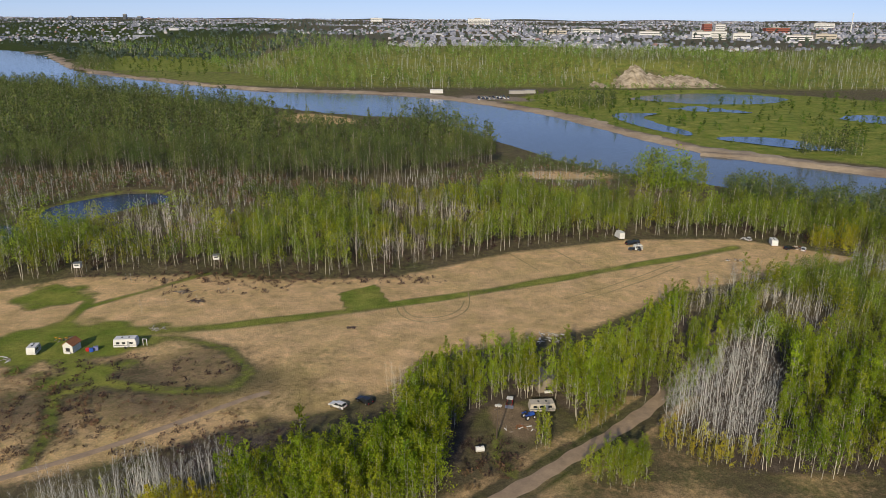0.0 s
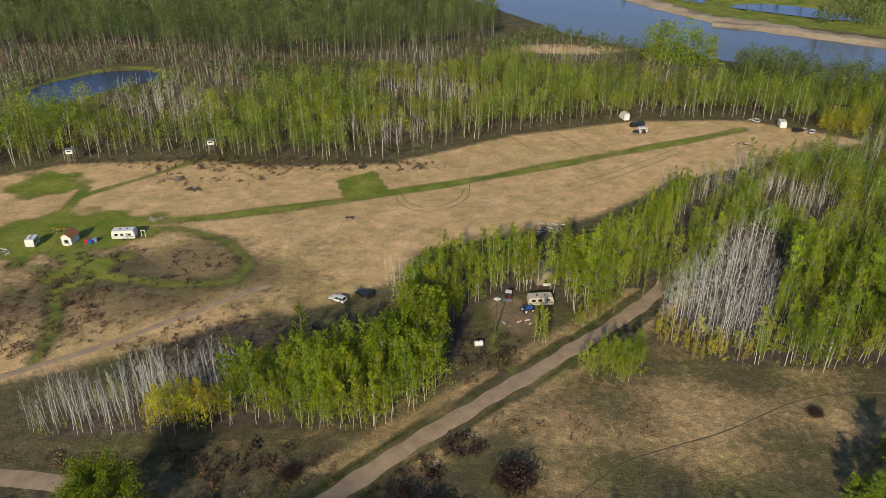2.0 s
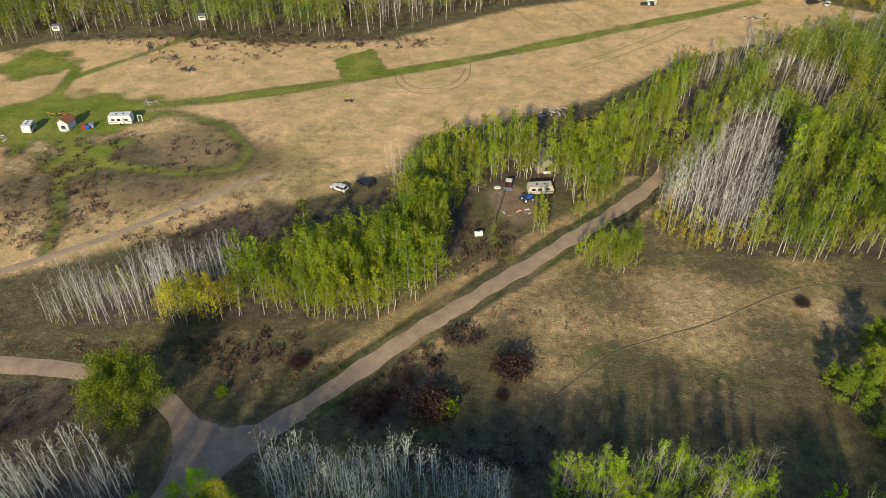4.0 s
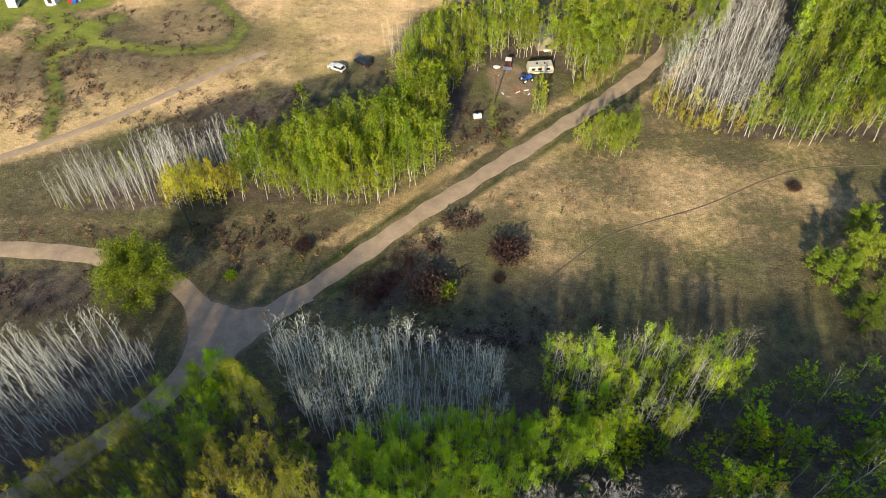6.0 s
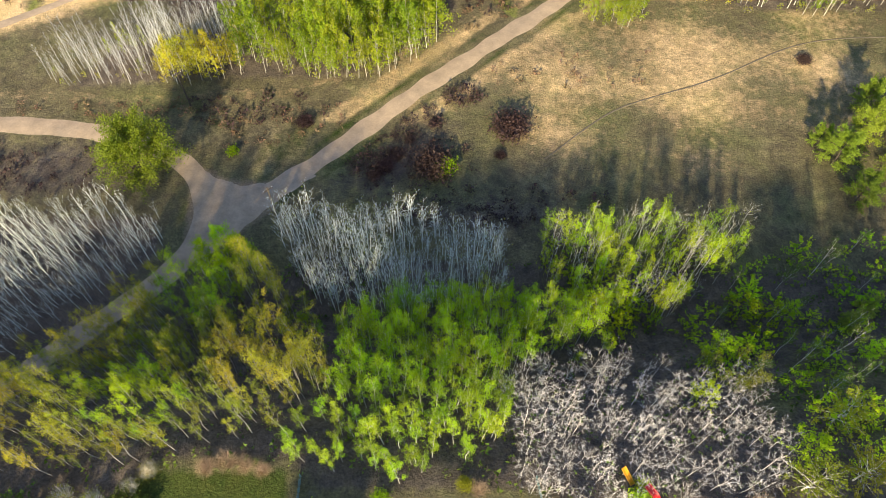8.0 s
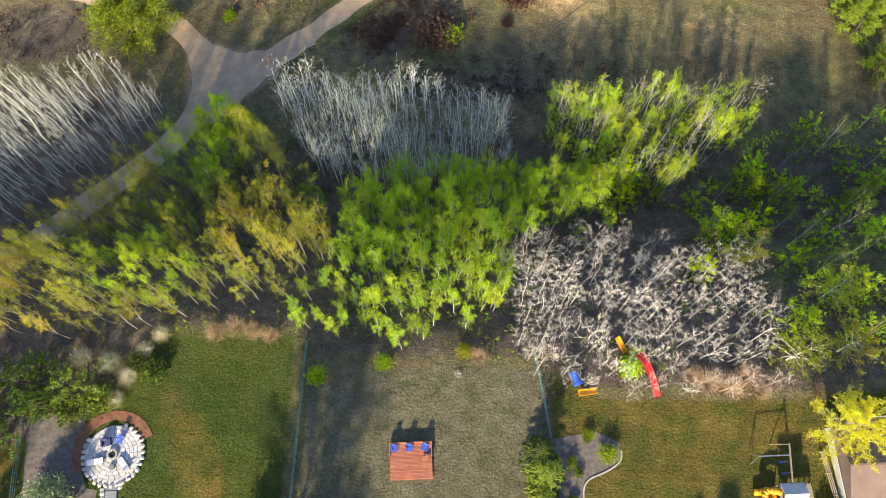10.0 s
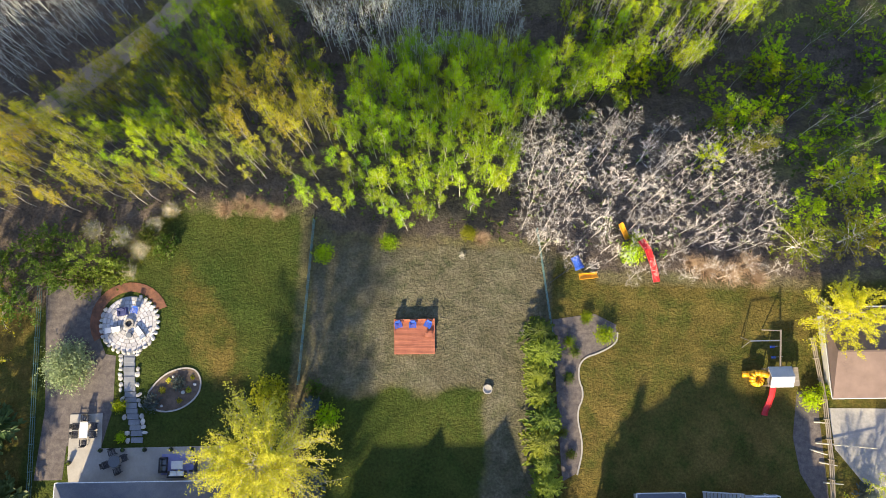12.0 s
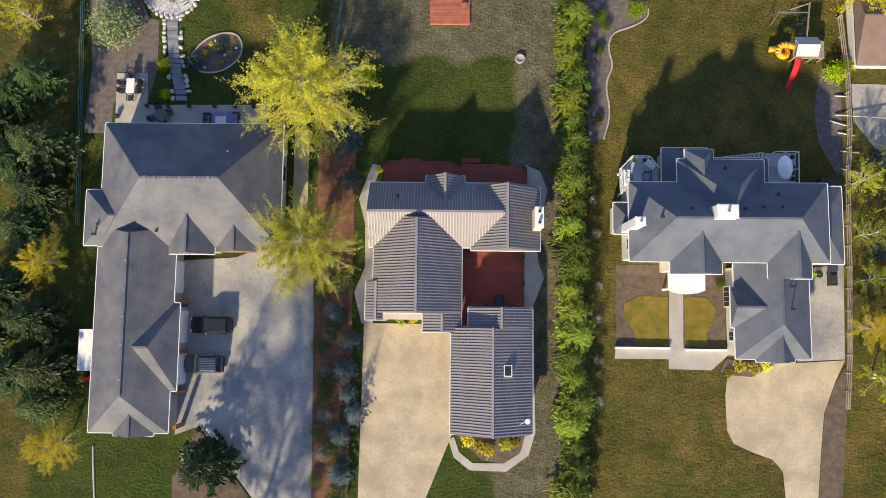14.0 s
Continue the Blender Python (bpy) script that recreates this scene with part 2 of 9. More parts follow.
VALLEY = -20.0
RIVER = [(-2600, 2400), (-1200, 1450), (-622, 1038), (-442, 922), (-189, 751), (-98, 687), (-13, 670), (48, 529), (79, 462), (108, 426),
         (149, 396), (202, 345), (214, 334), (420, 190), (1500, 40), (1500, 190), (420, 330), (261, 414), (180, 486), (142, 573), (112, 667),
         (67, 749), (-16, 844), (-113, 891), (-217, 899), (-374, 1009), (-600, 1207), (-893, 1680), (-1182, 2004), (-2600, 3300)]
PONDS = [[(-176, 300), (-166, 296), (-158, 318), (-150, 335), (-137, 340), (-140, 352), (-148, 360), (-166, 358), (-180, 343), (-188, 326)],
         [(-196, 262), (-182, 270), (-180, 288), (-190, 298), (-204, 292)],
         [(205, 826), (246, 872), (318, 900), (379, 880), (404, 826), (338, 786), (282, 776), (240, 806)],
         [(223, 742), (268, 768), (292, 734), (306, 706), (254, 716)],
         [(160, 690), (180, 706), (212, 700), (184, 676), (184, 640), (203, 585), (192, 560), (172, 600), (160, 660)],
         [(206, 548), (224, 560), (256, 554), (270, 532), (286, 500), (262, 500), (228, 532)],
         [(364, 668), (390, 696), (430, 690), (420, 650), (388, 634)]]


def terrain(x, y):
    x, y = np.asarray(x, float), np.asarray(y, float)
    top = np.interp(x, [-60, -18, -14, 11, 18, 40, 60], [21, 20.5, 17, 17, 13.5, 13.5, 16])
    bot = np.interp(x, [-90, -50, -20, 90], [36, 43, 50, 52])
    z = VALLEY * smooth((y - top) / (bot - top))
    # the far side: a bank, a wooded slope and a high plain that climbs to the horizon
    base = np.interp(x, [-1200, -660, -400, -340, -200, 0, 188, 362, 600, 900, 2500], [2600, 1750, 1560, 1200, 960, 930, 960, 975, 900, 830, 700])
    rise = np.interp(x, [-340, 150, 230, 360, 450], [380, 330, 110, 110, 330])
    z = z + 30 * smooth((y - base) / rise) + 34 * np.clip((y - 1500) / 3400, 0, 1.2) ** 1.1
    # rolling ground
    far = smooth((y - 60) / 150)
    z = z + far * (0.35 * np.sin(x * 0.031 + y * 0.017) + 0.3 * np.sin(y * 0.043 - x * 0.022)) + 0.10 * np.sin(x * 0.21 + 1.3) * np.sin(y * 0.17) * smooth((y - 20) / 20)
    z = z + smooth((y - base) / 300) * 5 * np.sin(x * 0.007 + 1) * np.sin(y * 0.006)
    d = area_dist(x, y, RIVER)
    z = np.where(d < 14, np.minimum(z, VALLEY) + (np.maximum(z, VALLEY) - VALLEY) * smooth(d / 14) - 4.5 * smooth((10 - d) / 16), z)
    for pond in PONDS:
        e = area_dist(x, y, pond)
        z = np.where(e < 5, z - 2.0 * smooth((5 - e) / 8), z)
    return z


def ground_z(x, y):
    return float(terrain(x, y))


FIELD = [(-170, 205), (-130, 231), (-84, 235), (-60, 230), (-19, 234), (26, 264), (76, 280), (121, 281), (159, 256), (125, 239), (78, 219),
         (44, 191), (18, 179), (-7, 168), (-12, 153), (-30, 139), (-56, 128), (-90, 112), (-170, 112)]
ROAD = [(-42, 69), (-38, 70), (-32, 72), (-26, 76.8), (-18.7, 83.3), (-9.2, 92.9), (1.6, 102.5), (13.3, 112.5), (26, 123.5), (34.5, 131), (46.3, 142), (60, 159), (80, 187), (98, 210), (124, 236)]
SPUR = [(-112, 89), (-83, 88.4), (-73, 87.9), (-64, 86.6), (-53, 83), (-46.3, 79.5), (-42.3, 74), (-41, 69), (-41.3, 63.3), (-44.7, 57), (-49.5, 52.3), (-55.8, 47), (-63.1, 39.6), (-80, 26)]
FARM_ROAD = [(-120, 98), (-88, 115.5), (-70.6, 127.5), (-61.4, 135.5), (-48, 147), (-42, 151)]
TRACKS = [([(-111, 161), (-107, 185), (-96, 185), (-64, 190), (-32, 201), (14, 221), (56, 241), (95, 258), (116, 269)], 2.6),
          ([(-138, 211), (-132, 224), (-114, 211), (-113, 191), (-114, 177), (-103, 167), (-84, 155), (-67, 151), (-52, 152), (-50, 161), (-59, 174), (-73, 181), (-96, 183)], 1.7),
          ([(-85, 119), (-87, 132), (-94, 149), (-85, 155)], 1.7), ([(-113, 205), (-100, 218), (-84, 236)], 1.5),
          ([(14, 118), (11, 124), (12, 134)], 1.6)]


def zones(x, y):
    """How much of each kind of ground lies at a place: eight weights."""
    def soft(d, w):
        return smooth(0.5 - d / (2 * w))
    lush, straw, bare, litter = (np.zeros(x.shape) for _ in range(4))
    olive, fair, rock, dull = (np.zeros(x.shape) for _ in range(4))
    low = y > 52
    straw = soft(area_dist(x, y, FIELD), 5) * 0.95
    straw = np.maximum(straw, 0.56 * soft(oval(x, y, 46, 102, 50, 18, 8) + 5 * np.sin(x * 0.23) + 4 * np.sin(y * 0.4 + x * 0.1), 22))
    straw = np.maximum(straw, 0.40 * soft(line_dist(x, y, [(-95, 96), (-60, 95), (-30, 96), (0, 110)]) - 2, 3))
    brush = 0.8 * soft(oval(x, y, -46, 126, 20, 7, 35) + 3 * np.sin(x * 0.5) * np.sin(y * 0.6), 6)
    for b in ((-8, 80, 13, 6, 35), (6, 68, 18, 4, 0), (-72, 78, 16, 7, 0), (-95, 80, 22, 8, 0)):
        brush = np.maximum(brush, 0.8 * soft(oval(x, y, *b), 6))
    straw = straw * (1 - 0.85 * brush)
    scrub = soft(oval(x, y, -80, 152, 46, 22, 18) + 5 * np.sin(x * 0.17) * np.sin(y * 0.21), 18)
    straw = straw * (1 - 0.6 * scrub)
    litter = np.maximum(0.85 * brush, 0.42 * scrub)
    green = np.zeros(x.shape)
    for line, w in TRACKS:
        green = np.maximum(green, (0.78 + 0.14 * np.sin(x * 0.11 + y * 0.07)) * soft(line_dist(x, y, line) - w, 2.4))
    for o in ((-106, 180, 25, 14, 10), (-128, 214, 11, 9, 0), (-92, 160, 10, 7, 20)):
        green = np.maximum(green, 0.9 * soft(oval(x, y, *o) + 3 * np.sin(x * 0.4) * np.sin(y * 0.5), 6))
    green = np.maximum(green, 0.9 * soft(area_dist(x, y, [(-35, 218), (-23, 227), (-17, 208), (-30, 202)]), 0.8))
    verge = line_dist(x, y, ROAD)
    lush = np.maximum(lush, (0.60 + 0.25 * np.sin(x * 0.31 + 1) * np.sin(y * 0.17)) * soft(np.abs(verge - 3.0) - 0.8, 1.5) * low)
    lush = np.maximum(lush, 0.45 * soft(oval(x, y, -44, 150, 26, 16, 0), 12))
    tuft = 0.75 + 0.25 * np.sin(x * 0.9 + y * 0.3) * np.sin(y * 0.7 - x * 0.2)
    lush = np.maximum(lush, 0.55 * tuft * soft(oval(x, y, -29, 83, 9, 4, 42), 4))
    lush = np.maximum(lush, 0.42 * tuft * soft(oval(x, y, -40, 91, 24, 7, 8) + 3 * np.sin(x * 0.35) * np.sin(y * 0.45), 6))
    straw = np.maximum(straw, 0.45 * (1 - tuft) * soft(oval(x, y, -30, 91, 22, 6, 14), 4))
    lush = np.maximum(lush, 0.50 * tuft * soft(oval(x, y, -4, 106, 8, 4, 42), 4))
    lush = np.maximum(lush, 0.30 * tuft * soft(oval(x, y, 40, 90, 30, 13, 10), 14))
    bare = np.maximum(bare, soft(oval(x, y, 16, 139, 5, 9, 20), 3))
    bare = np.maximum(bare, soft(area_dist(x, y, [(-46, 80), (-44.5, 72), (-43, 60), (-38, 61.5), (-29, 70), (-31, 75), (-38, 75.5)]), 1.6))
    # wood floors
    wood = soft(area_dist(x, y, [(-46, 100), (-72, 97), (-66, 108), (-40, 115), (-24, 121), (-11, 126), (-10, 148), (0, 160), (24, 164), (60, 196), (120, 236), (165, 250), (260, 250), (260, 118), (62, 119), (45, 131), (55, 150), (30, 142), (24, 150), (9, 143), (2, 118), (-18, 100)]), 3)
    wood = np.maximum(wood, (y > 236) & (area_dist(x, y, FIELD) > 1) & (y < 900))
    top = np.interp(x, [-60, -18, -14, 11, 18, 40, 60], [21, 20.5, 17, 17, 13.5, 13.5, 16])
    slope = smooth((y - top) / 2.5) * smooth((np.interp(x, [-60, -20, 60], [46, 63, 60]) - y) / 6)
    wood = np.maximum(wood, slope)
    wood = np.maximum(wood, soft(area_dist(x, y, [(-90, 68), (-50, 68), (-47, 62), (-54, 51), (-60, 43), (-90, 24)]), 2.5))
    wood = wood * (1 - 0.9 * soft(oval(x, y, 55, 33, 14, 7, -8) + 2 * np.sin(x * 0.7), 4))
    near = y < 200
    beside = soft(verge - 8.5, 3) * (y > 88) * (y < 152)
    wood = wood * (1 - 0.85 * beside) * (1 - 0.8 * soft(oval(x, y, 15, 134, 9, 11, 15), 3))
    straw = np.maximum(straw, 0.5 * beside * (verge > 4))
    litter = np.maximum(litter, wood * np.where(near, 0.95, 0.3))
    olive = np.maximum(olive, wood * np.where(near, 0.0, 0.7))
    wet = soft(oval(x, y, -175, 355, 110, 34, 0), 20)
    litter = np.maximum(litter, 0.3 * wet)
    olive = np.maximum(olive, 0.5 * wet)
    olive = np.maximum(olive, soft(np.abs(area_dist(x, y, PONDS[0]) - 6) - 4, 3) * (y > 310))
    olive = np.maximum(olive, 0.8 * soft(oval(x, y, -130, 352, 26, 6, 8), 3))
    straw = np.maximum(straw, 0.9 * soft(oval(x, y, -112, 640, 46, 26, -40), 10))
    straw = np.maximum(straw, 0.8 * soft(oval(x, y, 70, 408, 34, 14, 0), 8))
    # plateau lawns
    yard = smooth((top + 1.5 - y) / 3.0)
    lush = np.maximum(lush, yard * (x < -17) * 0.9)
    litter = np.maximum(litter, 0.95 * soft(area_dist(x, y, [(-31, 24), (-36.5, 17.5), (-38, 13), (-46, 10), (-50, 6), (-62, 8), (-70, 24)]), 1.5))
    # behind the middle house: greener grass, with the house's cast shade painted in
    lush = np.maximum(lush, yard * (x > -17) * smooth(0.5 + (0.6 + 0.06 * x + 0.6 * np.sin(x * 0.8) - y) / 2.5) * smooth(0.5 + (4.8 + 0.5 * np.sin(y * 0.7) - x) / 2.5) * 0.9)
    dull = yard * ((x > -17) & (x < 11.5)) * 0.98 * (1 - lush)
    olive = yard * (x >= 11.5)
    olive = np.maximum(olive, yard * 0.9 * soft(oval(x, y, -28, 6, 2.6, 9, 30), 2))
    # west edge: the sunlit yellow of the lawn, painted as olive and straw
    olive = np.maximum(olive, yard * 0.8 * (x < -47) * (y < 8))
    straw = np.maximum(straw, 0.55 * smooth((-48 - x) / 2) * smooth((y + 12) / 4) * smooth((7 - y) / 4))
    lush = np.where(x > 43.5, yard * 0.8, lush)
    # east front lawn beyond the hedge's shadow: sunlit gold painted in as straw
    straw = np.maximum(straw, 0.62 * smooth((-34 - y) / 4) * smooth((x - 17) / 3) * (x < 43))
    # far bank
    rb = area_dist(x, y, RIVER)
    bank = soft(np.abs(rb - 6) - 8, 8) * (y > 330) * np.where(line_dist(x, y, RIVER[:15]) < line_dist(x, y, RIVER[15:]), 0.35, 1.0)
    rock = np.maximum(rock, 0.9 * bank)
    fair = soft(area_dist(x, y, [(60, 800), (139, 575), (184, 497), (302, 420), (800, 300), (800, 760), (486, 811), (333, 935), (153, 925)]), 15)
    fair = np.maximum(fair, soft(area_dist(x, y, [(-600, 1230), (-700, 1650), (-440, 1560), (-330, 1180)]), 25)) * (1 - bank)
    rock = np.maximum(rock, 0.95 * soft(oval(x, y, 262, 985, 38, 24, 20) + 8 * np.sin(x * 0.15), 14))
    rock = np.maximum(rock, 0.95 * soft(oval(x, y, 335, 980, 30, 20, -10) + 8 * np.sin(x * 0.12), 14))
    rock = np.maximum(rock, soft(oval(x, y, 60, 822, 45, 24, -30), 10))
    fair = np.maximum(fair, 0.75 * soft(np.abs(area_dist(x, y, PONDS[0]) - 2.5) - 2, 2) * (y > 310))
    fair = np.maximum(fair, green)
    plain = smooth((y - 1350) / 200)
    litter, straw = litter * (1 - fair), straw * (1 - fair)
    dull = np.maximum(dull, 0.8 * plain)
    hill = smooth((y - 905) / 60) * (1 - plain) * (1 - fair) * (1 - rock)
    fair = np.maximum(fair, 0.6 * hill)
    left = plain * soft(x + 0.15 * y + 150, 200) * (y < 3300)
    lush = np.maximum(lush, np.maximum(0.9 * left, 0.5 * plain))
    dull = dull * (1 - left)
    return np.stack([lush, straw, bare, litter], -1), np.stack([olive, fair, rock, dull], -1)


def axis(lo, fine_lo, fine_hi, hi, step, grow):
    mid = list(np.arange(fine_lo, fine_hi + 1e-6, step))
    up, s = [mid[-1]], step
    while up[-1] < hi:
        s *= grow
        up.append(min(up[-1] + s, hi))
    down, s = [mid[0]], step
    while down[-1] > lo:
        s *= grow
        down.append(max(down[-1] - s, lo))
    return np.array(down[:0:-1] + mid + up[1:])


def mesh_np(name, verts, faces, mats, index=None, shade=False):
    """A mesh from arrays: faces are rows of three or four corners."""
    me = bpy.data.meshes.new(name)
    faces = np.asarray(faces, np.int32)
    k = faces.shape[1]
    me.vertices.add(len(verts))
    me.vertices.foreach_set("co", np.asarray(verts, np.float32).ravel())
    me.loops.add(faces.size)
    me.loops.foreach_set("vertex_index", faces.ravel())
    me.polygons.add(len(faces))
    me.polygons.foreach_set("loop_start", np.arange(0, faces.size, k, dtype=np.int32))
    for m in mats:
        me.materials.append(m)
    if index is not None:
        me.polygons.foreach_set("material_index", np.asarray(index, np.int32))
    me.polygons.foreach_set("use_smooth", np.full(len(faces), shade))
    me.update(calc_edges=True)
    me.validate()
    return me


def build_ground():
    xs = axis(-4600, -122, 100, 4600, 1.75, 1.06)
    ys = axis(-420, -56, 270, 4950, 1.75, 1.032)
    gx, gy = np.meshgrid(xs, ys)
    verts = np.stack([gx, gy, terrain(gx, gy)], -1).reshape(-1, 3)
    i = np.arange(len(ys) - 1)[:, None] * len(xs) + np.arange(len(xs) - 1)
    faces = np.stack([i, i + 1, i + 1 + len(xs), i + len(xs)], -1).reshape(-1, 4)
    me = mesh_np("ground", verts, faces, [M_GROUND], shade=True)
    za, zb = zones(gx.ravel(), gy.ravel())
    for name, z in (("zone_a", za), ("zone_b", zb)):
        at = me.attributes.new(name, "FLOAT_COLOR", "POINT")
        at.data.foreach_set("color", z.astype(np.float32).ravel())
    return tagged(new("ground", me), "rough valley ground with dry fields, lawns and woods", "ground", kind="structure")


build_ground()


def ribbon(name, pts, width, mat, label, lift=0.07, step=1.0, ragged=0.35):
    """A road laid on the ground along a smoothed line."""
    p = np.array(pts, float)
    for _ in range(3):
        q = np.empty((2 * len(p) - 2, 2))
        q[0::2], q[1::2] = 0.75 * p[:-1] + 0.25 * p[1:], 0.25 * p[:-1] + 0.75 * p[1:]
        p = np.vstack([p[:1], q, p[-1:]])
    s = np.concatenate([[0], np.cumsum(np.hypot(*np.diff(p, axis=0).T))])
    t = np.arange(0, s[-1], step)
    c = np.stack([np.interp(t, s, p[:, 0]), np.interp(t, s, p[:, 1])], 1)
    d = np.gradient(c, axis=0)
    nrm = np.stack([-d[:, 1], d[:, 0]], 1) / np.hypot(*d.T)[:, None]
    rows = []
    for k, u in enumerate((-1.0, -0.6, -0.2, 0.2, 0.6, 1.0)):
        w = width / 2 * u + (ragged * np.sin(t * 0.55 + 2 * u) * np.sin(t * 0.23) if abs(u) == 1 else 0)
        q = c + nrm * np.reshape(w * np.ones(len(t)), (-1, 1))
        rut = -0.04 if k in (1, 4) else 0.0
        edge = -0.10 if abs(u) == 1 else 0.0
        rows.append(np.column_stack([q, terrain(q[:, 0], q[:, 1]) + lift + rut + edge]))
    v = np.stack(rows, 1).reshape(-1, 3)
    i = np.arange(len(t) - 1)[:, None] * 6 + np.arange(5)
    f = np.stack([i, i + 1, i + 7, i + 6], -1).reshape(-1, 4)
    return tagged(new(name, mesh_np(name, v, f, [mat], shade=True)), label, "road", kind="structure")


ribbon("road", ROAD, 3.6, M_ROAD, "packed dirt road through the valley", lift=0.10)
ribbon("road", SPUR, 4.8, M_ROAD, "dirt road curving past a junction below the slope", lift=0.07)


def junction(outline, lift):
    """Packed dirt where two roads fan into each other."""
    o = np.array(outline, float)
    xs = np.arange(o[:, 0].min() - 1, o[:, 0].max() + 1, 0.5)
    ys = np.arange(o[:, 1].min() - 1, o[:, 1].max() + 1, 0.5)
    gx, gy = np.meshgrid(xs, ys)
    d = area_dist(gx, gy, outline) + 0.4 * np.sin(gx * 1.1) * np.sin(gy * 0.9)
    z = terrain(gx, gy) + lift - 0.12 * smooth(1 + d / 1.0)
    i = np.arange(len(ys) - 1)[:, None] * len(xs) + np.arange(len(xs) - 1)
    f = np.stack([i, i + 1, i + 1 + len(xs), i + len(xs)], -1).reshape(-1, 4)
    f = f[(d.ravel()[f] < 0.5).all(1)]
    me = mesh_np("road", np.stack([gx, gy, z], -1).reshape(-1, 3), f, [M_ROAD], shade=True)
    return tagged(new("road", me), "wide packed dirt junction where two roads meet", "road", kind="structure")


junction([(-45, 79.5), (-38.5, 75.4), (-33.5, 74.8), (-28.6, 75.6), (-25, 78), (-22, 76.5), (-28.1, 71.7), (-32.4, 67.4), (-35.5, 63.5), (-39.5, 60), (-42.5, 58), (-43, 66), (-43.8, 72.6)], 0.085)
FOOT_TRACK = [(17.9, 80.3), (30.3, 91.2), (38.0, 94.6), (51.3, 99.0), (66.9, 107.9), (76.9, 110.7), (90.1, 111.2)]
ribbon("footpath", FOOT_TRACK, 0.5, M_TRACK, "narrow worn footpath across the dry clearing", lift=0.05, ragged=0.12)
ribbon("road", FARM_ROAD, 2.6, M_ROAD, "narrow dirt farm road beside the dry field", lift=0.06)

M_RUT = surface("worn_straw", (0.360, 0.280, 0.120), (0.270, 0.220, 0.090), 0.5, 3.0, 0.95, bump=0.4, dist=0.04)
for line in ([(-14.9, 206.2), (-13.6, 198.9), (-7.4, 193.2), (0.9, 194.7), (7.1, 202.2), (8.6, 211.3), (8.2, 221.1)],
             [(-12.8, 206.2), (-11.5, 200.6), (-6.7, 196.4), (0.6, 198.1), (5.4, 204.4), (6.8, 212.8)],
             [(25.1, 264.4), (30.5, 253.2), (35.3, 241.0)],
             [(44.0, 267.6), (47.9, 257.5), (52.2, 246.2)],
             [(39.3, 213.9), (60.6, 228.1), (85.6, 248.8)],
             [(40.5, 210.1), (61.6, 224.1), (88.0, 246.5)]):
    ribbon("wheel_track", line, 0.6, M_RUT, "faint wheel track pressed into the dry field", lift=0.05, ragged=0.2)


def water_sheet(name, outline, z, mat, label):
    bm = bmesh.new()
    bm.faces.new([bm.verts.new((x, y, z)) for x, y in outline])
    bmesh.ops.triangulate(bm, faces=bm.faces[:])
    me = bpy.data.meshes.new(name)
    bm.to_mesh(me)
    bm.free()
    me.materials.append(mat)
    return tagged(new(name, me), label, "water", kind="structure")


def grown(pts, d):
    """An outline pushed out by d."""
    out = []
    for a, b, c in zip(pts[-1:] + pts[:-1], pts, pts[1:] + pts[:1]):
        t = Vector((c[0] - a[0], c[1] - a[1])).normalized()
        out.append((b[0] - t.y * -d, b[1] + t.x * -d))
    return out


water_sheet("river", grown(RIVER, 9), VALLEY - 1.8, M_RIVER, "wide calm blue-grey river")
for outline in PONDS:
    p = np.array(outline, float)
    for _ in range(3):
        p = np.stack([0.75 * p + 0.25 * np.roll(p, -1, 0), 0.25 * p + 0.75 * np.roll(p, -1, 0)], 1).reshape(-1, 2)
    mid = p.mean(0)
    p = mid + (p - mid) * (1 + 3 / np.hypot(*(p - mid).T)[:, None])
    water_sheet("pond", p.tolist(), VALLEY - 0.75, M_POND, "still dark blue pond in low ground")

def shore(line, width, out, label, seed):
    """A strip of pale sand and mud that dips under the water on one side."""
    p = np.array(line, float)
    for _ in range(3):
        q = np.empty((2 * len(p) - 2, 2))
        q[0::2], q[1::2] = 0.75 * p[:-1] + 0.25 * p[1:], 0.25 * p[:-1] + 0.75 * p[1:]
        p = np.vstack([p[:1], q, p[-1:]])
    s = np.concatenate([[0], np.cumsum(np.hypot(*np.diff(p, axis=0).T))])
    t = np.arange(0, s[-1], 4.0)
    c = np.stack([np.interp(t, s, p[:, 0]), np.interp(t, s, p[:, 1])], 1)
    d = np.gradient(c, axis=0)
    nrm = np.stack([-d[:, 1], d[:, 0]], 1) / np.hypot(*d.T)[:, None]
    rows = []
    wob = 0.6 + 0.4 * np.sin(t * 0.021 + seed) * np.sin(t * 0.05 + 2 * seed) + 0.15 * np.sin(t * 0.3)
    for u, z in ((-0.6, -2.1), (0.0, -1.5), (0.4, -0.9), (1.0, 0.4), (1.15, -0.6)):
        q = c + nrm * (out + width * u * wob)[:, None]
        rows.append(np.column_stack([q, np.maximum(VALLEY + z, terrain(q[:, 0], q[:, 1]) + (0.25 if u < 1.1 else -0.6))]))
    v = np.stack(rows, 1).reshape(-1, 3)
    i = np.arange(len(t) - 1)[:, None] * 5 + np.arange(4)
    f = np.stack([i, i + 1, i + 6, i + 5], -1).reshape(-1, 4)
    return tagged(new("shore", mesh_np("shore", v, f, [M_SAND], shade=True)), label, "bank", kind="structure")


M_SAND = surface("bank_sand", (0.46, 0.36, 0.24), (0.27, 0.20, 0.13), 0.03, 0.25, 0.95, bump=0.4, spread=0.35, dist=0.3)
shore(RIVER[15:28][::-1], 17, 2, "pale sandy bank of the far river shore", 1.0)
shore([(176, 486), (207, 472), (236, 446), (262, 420)], 12, -3, "pale gravel bar along the far shore", 2.3)

